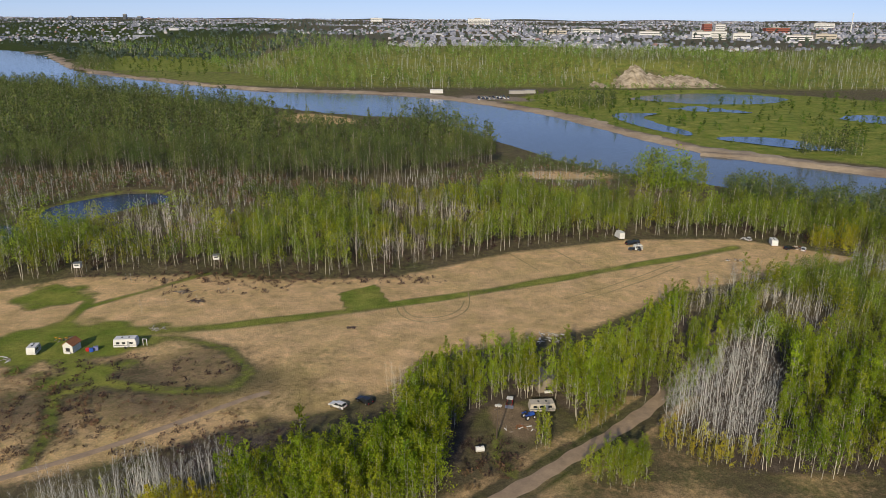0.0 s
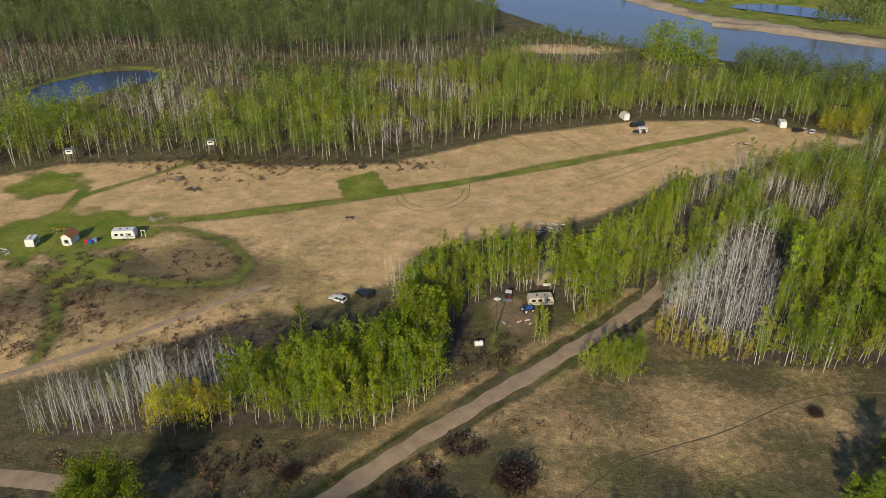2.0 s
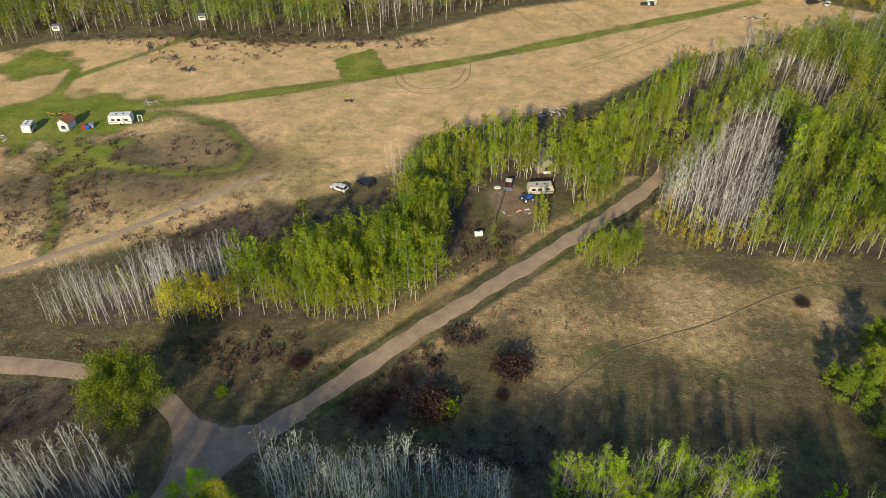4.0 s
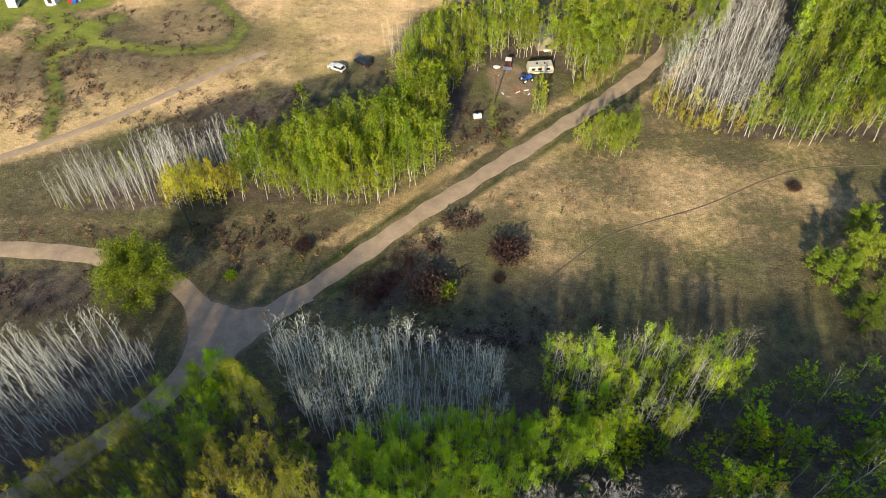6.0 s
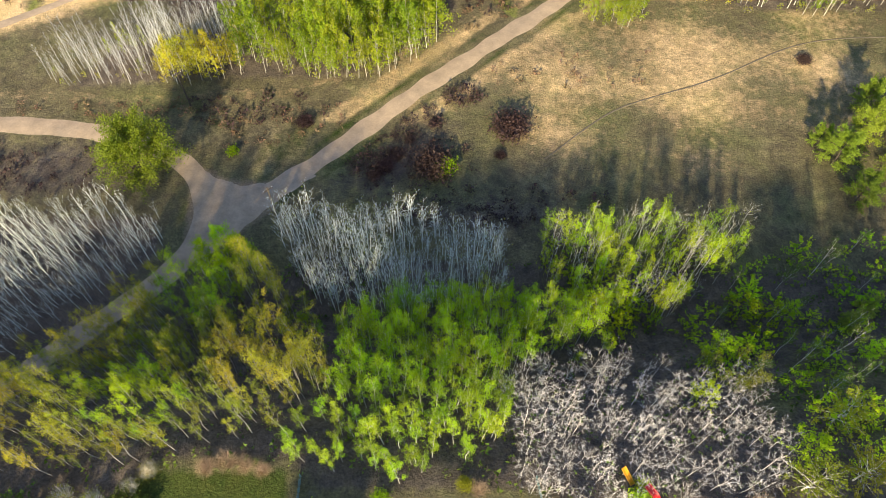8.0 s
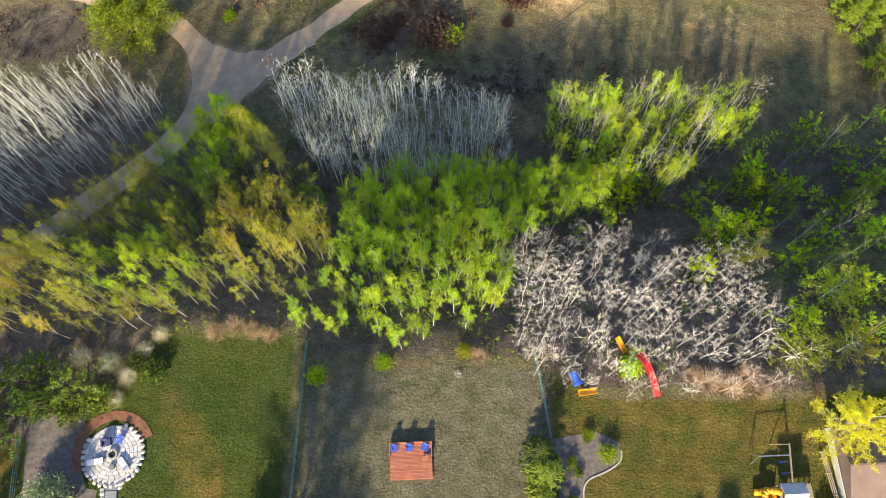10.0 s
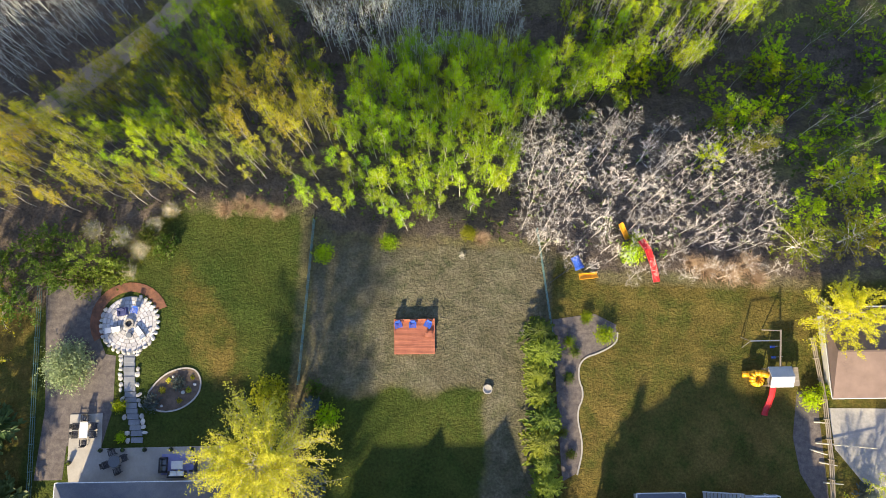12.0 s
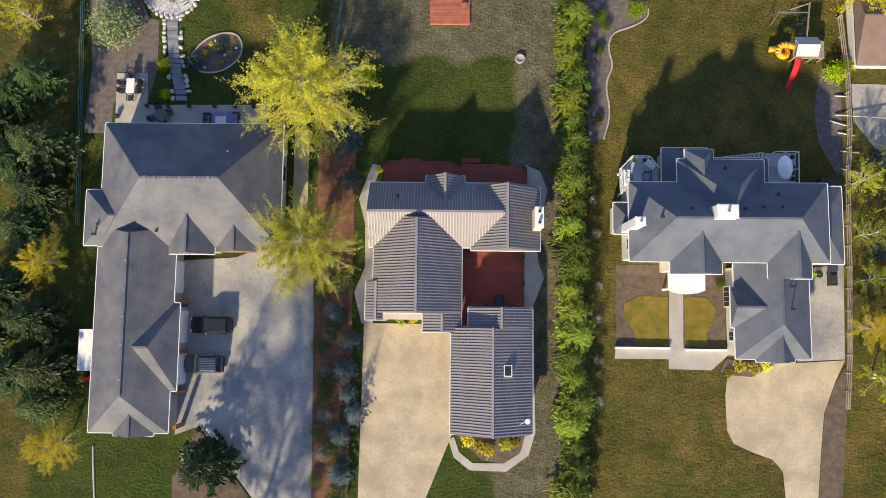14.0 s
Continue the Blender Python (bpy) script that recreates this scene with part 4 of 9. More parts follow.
def woods():
    near_green = in_area(AREA_GREEN, 1.85, 1)
    single, rest = split(near_green, 130, 2, 26)
    plant("aspen_tree", NEAR_GREEN, single, M_BARK, M_LEAF, "slim aspen with pale trunk and fresh green leaves", "aspens on the slope", 2, slope=True)
    joined_wood("aspen_woods", rest, NEAR_GREEN, M_BARK, M_LEAF, "fresh green aspens crowding a slope", 3, slope=True)
    bare = in_area(AREA_BARE_E, 2.5, 4)
    single, rest = split(bare, 80, 26, 20)
    plant("bare_tree", ROUND_BARE, single, M_BARK_GREY, M_LEAF_OLIVE, "leafless pale grey aspen with fine branches", "leafless trees on the slope", 5, (0.6, 1.05))
    joined_wood("bare_woods", rest, ROUND_BARE, M_BARK_GREY, M_LEAF_OLIVE, "leafless pale grey trees on a slope", 6)
    plant("poplar_tree", NEAR_GREEN, in_area([(31, 32), (41, 31.5), (43.5, 38), (34, 39.5)], 3.0, 91), M_BARK_MID, M_LEAF_OLIVE, "yellow-green leafing poplar behind leafless trees", "poplars on the slope", 92, (0.7, 1.05))
    plant("aspen_tree", NEAR_GREEN, in_area([(18, 37.5), (25, 36.5), (28, 41), (21, 42.5)], 3.2, 93), M_BARK, M_LEAF, "slim aspen with pale trunk and fresh green leaves", "aspens on the slope", 94, (0.6, 0.95))
    olive = clear_of_roads(in_area(AREA_OLIVE, 1.95, 7, 0.97, 0.2))
    ground_of = np.sin(olive[:, 0] * 0.23 + 1.1) + np.sin(olive[:, 1] * 0.29 + olive[:, 0] * 0.11) + np.random.default_rng(70).normal(0, 0.35, len(olive))
    gold, leafy, plain = olive[ground_of > 0.55], olive[ground_of < -0.75], olive[(ground_of <= 0.55) & (ground_of >= -0.75)]
    single, rest = split(plain, 90, -22, 27)
    plant("poplar_tree", NEAR_OLIVE, single, M_BARK_MID, M_LEAF_OLIVE, "slim young poplar with yellow-green catkins", "poplars on the slope", 8, (0.6, 1.3), slope=True)
    joined_wood("poplar_woods", rest, NEAR_OLIVE, M_BARK_MID, M_LEAF_OLIVE, "yellow-green young poplars on a slope", 9, (0.6, 1.3), slope=True)
    joined_wood("poplar_woods", gold, NEAR_OLIVE, M_BARK_MID, M_LEAF_GOLD, "golden young poplars on a slope", 67, (0.75, 1.35), slope=True)
    joined_wood("aspen_woods", leafy, NEAR_GREEN, M_BARK_MID, M_LEAF, "fresh green aspens among golden poplars", 68, (0.6, 1.1), slope=True)
    joined_wood("bare_woods", clear_of_roads(in_area(AREA_BARE_W, 1.85, 10), 2.6), NEAR_BARE, M_BARK_GREEN, M_LEAF_OLIVE, "leafless grey trees beside the dirt road", 11)
    joined_wood("sapling_thicket", clear_of_roads(in_area(AREA_SAPLING, 1.4, 12)), SAPLING, M_BARK_GREEN, M_LEAF_OLIVE, "dense grey-green leafless saplings at the foot of the slope", 13)
    joined_wood("aspen_woods", in_area(AREA_TALL, 1.9, 14), NEAR_GREEN[:4] + SAPLING[:3] + NEAR_BARE[:2], M_BARK, M_LEAF, "yellow-green tall young aspens at the clearing edge", 15, (0.8, 1.15))
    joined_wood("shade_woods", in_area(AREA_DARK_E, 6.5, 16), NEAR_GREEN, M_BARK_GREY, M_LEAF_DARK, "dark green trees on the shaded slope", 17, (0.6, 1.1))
    shrubs = [broad(210 + i, 5.0, 2.3, 12, 3, 300, 0.17, 0.05) for i in range(4)]
    joined_wood("slope_shrubs", in_area(AREA_DARK_E, 3.4, 55, 0.85), shrubs, M_BARK_DARK, M_LEAF, "dark green shrubs crowding the shaded slope", 56, (0.4, 1.15))
    joined_wood("slope_shrubs", in_area(AREA_TALL, 2.6, 57), shrubs, M_BARK_DARK, M_LEAF, "green shrubs at the foot of the slope", 58, (0.35, 0.75))
    joined_wood("grove_skirt", clear_of_roads(in_area([(-78, 97), (-46, 101), (-38, 102), (-20, 98), (-6, 104), (4, 117), (2, 121), (-22, 103), (-50, 106), (-76, 101)], 2.8, 59)), shrubs, M_BARK_MID, M_LEAF_OLIVE, "low scrub along the edge of the grove", 60, (0.15, 0.4))
    joined_wood("grove_skirt", in_area([(50, 124), (62, 118), (130, 116), (130, 120), (64, 121), (52, 128)], 2.8, 61), shrubs, M_BARK_MID, M_LEAF_OLIVE, "low scrub along the wood edge", 62, (0.15, 0.4))
    # grove between road and field
    grove = [(-41, 100), (-36, 101.5), (-31.6, 100.5), (-23.5, 98.6), (-17, 97.6), (-11, 100), (-5, 105), (-0.8, 109.5), (-0.5, 119), (0.5, 128), (-5, 133), (-10, 124), (-18, 119.5), (-25, 119.5), (-34, 114), (-41, 108)]
    joined_wood("aspen_woods", clear_of_roads(in_area(grove, 2.0, 18)), MID_GREEN[:4] + MID_BUSHY, M_BARK, M_LEAF_GROVE, "bright green aspen grove beside the road", 19, (0.78, 1.2))
    joined_wood("aspen_woods", in_area([(-9, 126), (-9, 140), (-6, 150), (0.7, 158), (12, 160), (24, 158), (20, 149), (9, 147), (8, 141), (3, 134), (0.5, 127)], 2.35, 98), MID_GREEN + MID_BUSHY, M_BARK, M_LEAF_GROVE, "full green aspens between camp and field", 99, (0.75, 1.12))
    joined_wood("bare_woods", in_area([(-14, 146), (-13.5, 154), (-7, 158), (-6, 152), (-9, 144)], 1.5, 96), MID_BARE, M_BARK, M_LEAF_OLIVE, "pale leafless saplings at the field edge", 97, (0.5, 0.75))
    joined_wood("bare_woods", clear_of_roads(in_area([(-76, 97.2), (-66, 98), (-56, 99), (-48, 103), (-37, 109), (-38, 116), (-52, 114), (-66, 109), (-76, 102)], 1.55, 20)), MID_BARE, M_BARK_ASH, M_LEAF_OLIVE, "leafless pale saplings at the end of the grove", 21, (0.75, 1.1))
    joined_wood("aspen_woods", in_area([(-68, 104), (-60, 105.5), (-57, 111), (-65, 109.5)], 2.2, 88), MID_GREEN, M_BARK, M_LEAF_GROVE, "fresh green aspens behind leafless saplings", 89, (0.45, 0.6))
    joined_wood("poplar_woods", clear_of_roads(in_area([(-55, 99), (-54, 104), (-46, 107), (-38, 105.5), (-39, 100), (-47, 97.4)], 1.9, 22)), MID_GREEN[:2] + MID_BUSHY, M_BARK, M_LEAF_GOLD, "yellow-green poplars at the grove edge", 23, (0.5, 0.85))
    camp = in_area([(16, 147), (21, 152), (30, 161), (40, 169), (56, 187), (66, 198), (74, 196), (60, 170), (48, 150), (36, 137), (29, 136), (29, 146), (24, 148.5)], 2.5, 24)
    joined_wood("aspen_woods", clear_of_roads(camp, 0.6), MID_GREEN + MID_BUSHY, M_BARK, M_LEAF_GROVE, "green aspens along the field edge", 25, (0.7, 1.08))
    joined_wood("poplar_woods", clear_of_roads(in_area([(27, 131), (29, 139), (37, 141), (44, 148), (45, 144), (33, 133)], 2.2, 86), 0.6), MID_BUSHY, M_BARK, M_LEAF_OLIVE, "young olive-green poplars beside the road", 87, (0.35, 0.6))
    joined_wood("aspen_woods", in_area([(19.5, 127), (20, 132), (23, 134), (24, 130), (22.5, 126)], 1.6, 84), MID_GREEN, M_BARK, M_LEAF_GROVE, "slim green aspens beside the camp track", 85, (0.5, 0.7))
    grey = in_area([(46.5, 131), (55, 121.5), (63, 119), (68, 123), (77, 141), (86, 168), (74, 164), (58, 149)], 2.6, 26)
    joined_wood("bare_woods", clear_of_roads(grey, 1.4), MID_GREY, M_BARK_ASH, M_LEAF_OLIVE, "leafless ash-grey aspens beside the road", 27, (0.75, 1.15))
    joined_wood("poplar_woods", clear_of_roads(in_area([(44, 131), (47, 125), (53, 121), (62, 118.5), (70, 124), (60, 128), (50, 136)], 2.6, 82), 0.8), MID_BUSHY, M_BARK, M_LEAF_GOLD, "low yellow-green saplings under grey aspens", 83, (0.3, 0.55))
    lane = clear_of_roads(in_area([(46, 147), (58, 163), (76, 190), (96, 214), (104, 212), (86, 184), (66, 155), (54, 141)], 2.8, 113), -0.3)
    joined_wood("aspen_woods", lane, MID_GREEN + MID_BUSHY, M_BARK, M_LEAF_GROVE, "green aspens closing over the dirt road", 114, (0.6, 0.95))
    green_e = in_area([(64, 119), (71, 117.3), (83, 116.5), (95, 119), (125, 119), (128, 142), (112, 168), (92, 170), (79, 143)], 2.9, 28)
    joined_wood("aspen_woods", green_e, MID_GREEN + MID_BUSHY[:3], M_BARK, M_LEAF_GROVE, "dense green aspens above the clearing", 29, (0.8, 1.2))
    joined_wood("aspen_woods", in_area([(27.5, 118), (31, 113.5), (37, 112.5), (41, 116), (42, 124), (35, 124)], 1.7, 30), MID_BUSHY, M_BARK, M_LEAF_GROVE, "small green aspen clump beside the road", 31, (0.45, 0.72))
    joined_wood("bare_woods", in_area([(66, 203), (78, 197), (96, 203), (118, 219), (140, 238), (134, 241), (108, 228), (84, 216)], 2.1, 80), MID_BARE + MID_GREEN[:1], M_BARK, M_LEAF_OLIVE, "pale leafless saplings lining the field", 81, (0.6, 0.95))
    mixed = clear_of_roads(in_area([(84, 194), (130, 234), (165, 252), (185, 250), (150, 165), (128, 120), (124, 142), (112, 168), (86, 170), (78, 178)], 3.1, 32), 0.0)
    patch = np.sin(mixed[:, 0] * 0.13 + 0.7) + np.sin(mixed[:, 1] * 0.11 + mixed[:, 0] * 0.05) + np.random.default_rng(79).normal(0, 0.45, len(mixed))
    joined_wood("mixed_woods", mixed[patch < 0.1], BACK_GREEN, M_BARK_GREY, M_LEAF_BACK, "spring-green mixed woods", 33, (0.6, 0.95))
    joined_wood("mixed_woods", mixed[(patch >= 0.1) & (patch < 0.8)], BACK_GREEN, M_BARK, M_LEAF_OLIVE, "olive leafing woods", 34, (0.55, 0.9))
    joined_wood("bare_woods", mixed[patch >= 0.8], BACK_BARE, M_BARK_ASH, M_LEAF_OLIVE, "half bare grey woods", 78, (0.6, 0.9))
    # woods behind the field
    edge = [(-170, 212), (-150, 225), (-130, 235), (-84, 240), (-60, 234), (-19, 238), (26, 268), (76, 284), (121, 284), (165, 262), (205, 262), (225, 285), (150, 318), (88, 332), (60, 342), (33, 354), (4, 342), (-49, 324), (-81, 296), (-114, 290), (-134, 284), (-158, 276), (-176, 262), (-190, 240)]
    back = gaps(in_area(edge, 3.8, 35), 0.45)
    joined_wood("wood_understory", in_area(edge, 5.0, 108), SCRUB, M_TWIG, M_THICKET, "dark brown brush under the aspens behind the field", 109, (0.4, 1.0))
    kind = np.sin(back[:, 0] * 0.06 + 1.9) + 0.7 * np.sin(back[:, 1] * 0.11 + back[:, 0] * 0.03) + np.random.default_rng(77).normal(0, 0.45, len(back)) - 0.6 * (back[:, 0] > 35)
    joined_wood("aspen_woods", back[kind < 0.0], BACK_GREEN, M_BARK, M_LEAF_BACK, "green aspen wood behind the field", 36, (0.6, 1.2))
    joined_wood("poplar_woods", back[(kind >= 0.0) & (kind < 0.55)], BACK_GREEN, M_BARK, M_LEAF_OLIVE, "olive poplars behind the field", 76, (0.6, 1.1))
    joined_wood("bare_woods", back[kind >= 0.55], BACK_BARE, M_BARK_GREY, M_LEAF_BACK, "pale leafless aspens behind the field", 37, (0.65, 1.15))
    scrub = in_area([(-108, 292), (-80, 300), (-49, 328), (4, 346), (33, 358), (90, 336), (96, 366), (84, 430), (36, 432), (0, 408), (-70, 386), (-110, 374), (-128, 350), (-128, 320)], 3.6, 74)
    hue = np.sin(scrub[:, 0] * 0.07) + np.sin(scrub[:, 1] * 0.09 + 1) + np.random.default_rng(73).normal(0, 0.5, len(scrub))
    joined_wood("willow_scrub", scrub[hue > 0.0], SCRUB, M_BARK_ASH, M_LEAF_WOOD, "olive willow scrub behind the wood", 75, (0.4, 1.2))
    joined_wood("willow_scrub", scrub[(hue <= 0.0) & (hue > -0.6)], SCRUB, M_BARK_ASH, M_RUSSET, "russet leafless scrub behind the wood", 95, (0.35, 1.0))
    joined_wood("grey_brush", scrub[hue <= -0.6], FAR_BARE, M_BARK_ASH, M_LEAF_OLIVE, "grey leafless scrub behind the wood", 94, (0.2, 0.5))
    river_wood = in_area([(-600, 980), (-420, 895), (-190, 730), (-175, 680), (-60, 560), (-20, 640), (0, 640), (36, 520), (30, 430), (-1.5, 407), (-27, 393), (-70, 386), (-108, 376), (-136, 387), (-172, 400), (-230, 394), (-262, 372), (-330, 520)], 6.8, 38)
    river_wood = river_wood[oval(river_wood[:, 0], river_wood[:, 1], -112, 640, 52, 30, -40) > 0]
    joined_wood("river_woods", gaps(river_wood[river_wood[:, 1] > 470]), FAR_GREEN, M_BARK_MID, M_LEAF_WOOD, "dark green wood along the river", 39, (0.7, 1.4))
    fore = in_area([(-262, 372), (-230, 394), (-172, 400), (-136, 387), (-108, 376), (-70, 386), (-27, 393), (-1.5, 407), (30, 430), (34, 470), (-300, 470)], 5.4, 72)
    joined_wood("river_woods", gaps(fore), BACK_GREEN, M_BARK_MID, M_LEAF_WOOD, "tall green poplar wood behind the marsh", 71, (0.85, 1.4))
    joined_wood("river_woods", in_area([(98, 373), (112, 380), (134, 372), (136, 362), (116, 361)], 4.6, 40), RIVER_TREE, M_BARK_MID, M_LEAF_BACK, "tall full green poplars by the river", 41, (1.0, 1.35))
    joined_wood("river_woods", in_area([(136, 322), (146, 366), (205, 330), (300, 265), (200, 272), (160, 300)], 5.2, 42), RIVER_TREE + BACK_GREEN[:2], M_BARK_MID, M_LEAF_WOOD, "full riverside trees beyond the field", 43, (0.7, 1.2))
    joined_wood("willow_scrub", in_area([(36, 434), (62, 462), (84, 440), (108, 412), (142, 388), (134, 374), (98, 380), (70, 420)], 4.0, 105), SCRUB, M_BARK_ASH, M_LEAF_WOOD, "scrub along the near river bank", 106, (0.5, 1.4))
    reeds = in_area([(-260, 330), (-200, 318), (-182, 345), (-130, 352), (-95, 340), (-60, 372), (-100, 408), (-270, 396)], 3.4, 49)
    fringe = in_area([(-200, 262), (-150, 286), (-112, 296), (-126, 326), (-96, 342), (-130, 354), (-200, 346), (-250, 320), (-235, 270)], 3.6, 116)
    fringe = fringe[area_dist(fringe[:, 0], fringe[:, 1], PONDS[0]) > 3]
    joined_wood("willow_scrub", fringe[::2], SCRUB, M_BARK_ASH, M_LEAF_BACK, "yellow-green willow scrub round the pond", 117, (0.4, 1.1))
    joined_wood("grey_brush", fringe[1::2], FAR_BARE, M_BARK_ASH, M_LEAF_OLIVE, "grey leafless willows between wood and pond", 118, (0.25, 0.55))
    reeds = reeds[area_dist(reeds[:, 0], reeds[:, 1], PONDS[0]) > 7]
    joined_wood("grey_brush", reeds[::2], FAR_BARE, M_BARK_ASH, M_LEAF_OLIVE, "grey leafless willow brush beside the pond", 50, (0.25, 0.52))
    joined_wood("willow_scrub", reeds[1::4], SCRUB, M_BARK_ASH, M_LEAF_WOOD, "olive willow scrub beside the pond", 115, (0.5, 1.3))
    joined_wood("willow_scrub", reeds[3::4], SCRUB, M_BARK_ASH, M_RUSSET, "dull brown willow scrub beside the pond", 69, (0.5, 1.2))
    # far bank
    hill = in_area([(-330, 1180), (-200, 930), (-100, 915), (40, 905), (150, 965), (232, 1000), (365, 1000), (420, 960), (600, 890), (780, 1200), (720, 1330), (-200, 1340), (-500, 1500)], 10.6, 44)
    hill = gaps(hill, 0.6)
    hill = hill[oval(hill[:, 0], hill[:, 1], 292, 995, 72, 30) > 0]
    hue = np.sin(hill[:, 0] * 0.021 + 2.0) + np.sin(hill[:, 1] * 0.03 + hill[:, 0] * 0.012) + np.random.default_rng(90).normal(0, 0.6, len(hill)) + 0.7 * (hill[:, 0] > 120) * (hill[:, 1] < 1080)
    joined_wood("far_woods", hill[hue < 0.1], FAR_GREEN, M_BARK_GREY, M_LEAF_SLOPE, "spring-green wood on the far slope", 45, (0.7, 1.15))
    joined_wood("far_woods", hill[(hue >= 0.1) & (hue < 0.4)], FAR_GREEN, M_BARK_MID, M_LEAF_WOOD, "dark green wood on the far slope", 100, (0.7, 1.1))
    joined_wood("far_woods", hill[hue >= 0.4], FAR_BARE + FAR_GREEN[:1], M_BARK_ASH, M_LEAF_WOOD, "leafless grey wood on the far slope", 46, (0.7, 1.1))
    west = in_area([(-690, 1640), (-560, 1570), (-440, 1530), (-200, 1340), (-80, 1440), (-240, 1700), (-560, 1930), (-900, 2080), (-950, 1950)], 15, 101)
    joined_wood("far_woods", west[::2], FAR_GREEN, M_BARK_GREY, M_LEAF_SLOPE, "spring-green wood above the far river bend", 102, (0.7, 1.2))
    joined_wood("far_woods", west[1::2], FAR_BARE + FAR_GREEN[:1], M_BARK_ASH, M_LEAF_WOOD, "grey and dark green wood above the river bend", 103, (0.7, 1.2))
    golf = in_area([(70, 800), (150, 590), (200, 520), (320, 480), (520, 480), (520, 760), (330, 920), (150, 915)], 11, 47, 0.45, 0.8)
    golf = np.concatenate([golf, in_area([(-600, 1240), (-680, 1600), (-440, 1540), (-330, 1180), (-400, 1060)], 19, 107, 0.6, 0.6)])
    for pond in PONDS:
        golf = golf[area_dist(golf[:, 0], golf[:, 1], pond) > 5]
    joined_wood("course_trees", golf, COURSE_TREE, M_BARK_DARK, M_LEAF_DARK, "scattered small trees on the golf course", 48, (0.5, 1.1))
    clumps = np.concatenate([in_area([(238, 478), (250, 510), (290, 512), (284, 470)], 6, 63), in_area([(284, 430), (294, 448), (312, 440), (300, 424)], 6, 104), in_area([(108, 770), (135, 700), (168, 725), (196, 820), (150, 800)], 9, 64), in_area([(-610, 1215), (-530, 1185), (-640, 1450), (-770, 1600)], 11, 65)])
    joined_wood("course_trees", clumps, FAR_GREEN, M_BARK_GREY, M_LEAF_WOOD, "tall green tree clumps on the golf course", 66, (0.6, 1.2))


woods()

# ---- the three houses and their plots, in a plan turned by three degrees ----
LOT = pose(0, 0, 0, 0, 0, 3.0)
M_SHINGLE_A = surface("grey_shingle", (0.085, 0.092, 0.112), (0.150, 0.150, 0.158), 0.35, 9.0, 0.85, bump=0.5, spread=0.34)
M_SHINGLE_C = surface("slate_shingle", (0.078, 0.092, 0.122), (0.115, 0.126, 0.150), 0.4, 9.0, 0.85, bump=0.5, spread=0.34)
M_SHEET = surface("dark_roof_sheet", (0.150, 0.140, 0.148), (0.190, 0.174, 0.178), 0.6, 8.0, 0.6, bump=0.2)
# same metal as the sheet; the lighter colour paints the ribs as sunlit
M_RIB_LIT = surface("roof_rib_lit", (0.29, 0.265, 0.265), (0.23, 0.21, 0.21), 0.6, 8.0, 0.6, bump=0.2, each=0.1)
M_BROWN_ROOF = surface("brown_shingle", (0.20, 0.140, 0.115), (0.150, 0.105, 0.085), 0.5, 9.0, 0.85, bump=0.5)
M_WHITE = surface("white_paint", (0.78, 0.77, 0.74), (0.70, 0.69, 0.66), 0.6, 8.0, 0.5, bump=0.05, spread=0.08)
M_STUCCO = surface("grey_stucco", (0.42, 0.40, 0.37), (0.36, 0.34, 0.31), 0.7, 14.0, 0.9, bump=0.4, spread=0.12)
M_CREAM = surface("cream_stucco", (0.58, 0.52, 0.43), (0.50, 0.45, 0.37), 0.7, 14.0, 0.9, bump=0.4, spread=0.12)
M_SIDING = surface("pale_siding", (0.60, 0.58, 0.52), (0.53, 0.51, 0.46), 0.7, 10.0, 0.8, bump=0.3, spread=0.12)
M_CONCRETE = surface("concrete", (0.42, 0.39, 0.345), (0.33, 0.31, 0.275), 0.35, 5.0, 0.9, bump=0.2, spread=0.15)
M_SAND_DRIVE = surface("tan_concrete", (0.50, 0.41, 0.28), (0.34, 0.285, 0.20), 0.3, 4.0, 0.9, bump=0.2, spread=0.3)
# warm pale and bluish dark patches: stains, and dappled shade painted in
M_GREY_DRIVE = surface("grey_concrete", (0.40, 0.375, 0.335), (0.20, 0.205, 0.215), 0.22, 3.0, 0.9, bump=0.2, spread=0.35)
M_PAVER = surface("pale_paver", (0.56, 0.54, 0.54), (0.44, 0.43, 0.44), 0.9, 8.0, 0.9, bump=0.3, each=0.22)
M_BOULDER = surface("pale_boulder", (0.52, 0.50, 0.46), (0.40, 0.38, 0.35), 1.2, 7.0, 0.9, bump=0.5, each=0.2)
M_SLATE = surface("slate_slab", (0.22, 0.235, 0.255), (0.17, 0.18, 0.20), 0.9, 7.0, 0.85, bump=0.3, each=0.15)
M_GRAVEL = surface("grey_gravel", (0.165, 0.140, 0.125), (0.095, 0.080, 0.075), 1.8, 9.0, 0.95, bump=0.8, spread=0.45, dist=0.06)
M_MULCH = surface("bark_mulch", (0.230, 0.100, 0.055), (0.120, 0.058, 0.036), 1.5, 9.0, 0.95, bump=0.8, spread=0.4, dist=0.05)
M_SOIL = surface("bed_soil", (0.150, 0.108, 0.078), (0.080, 0.060, 0.044), 1.2, 8.0, 0.95, bump=0.7, spread=0.4, dist=0.05)
M_LAWN = surface("clipped_lawn", (0.125, 0.118, 0.020), (0.230, 0.165, 0.036), 0.6, 6.0, 0.95, bump=0.6, spread=0.4, spec=0.1)
M_REDDECK = surface("red_stained_wood", (0.245, 0.052, 0.028), (0.185, 0.040, 0.024), 0.7, 9.0, 0.7, bump=0.2, each=0.12)
M_OLDDECK = surface("worn_red_wood", (0.42, 0.150, 0.085), (0.30, 0.100, 0.060), 0.9, 9.0, 0.75, bump=0.3, each=0.2)
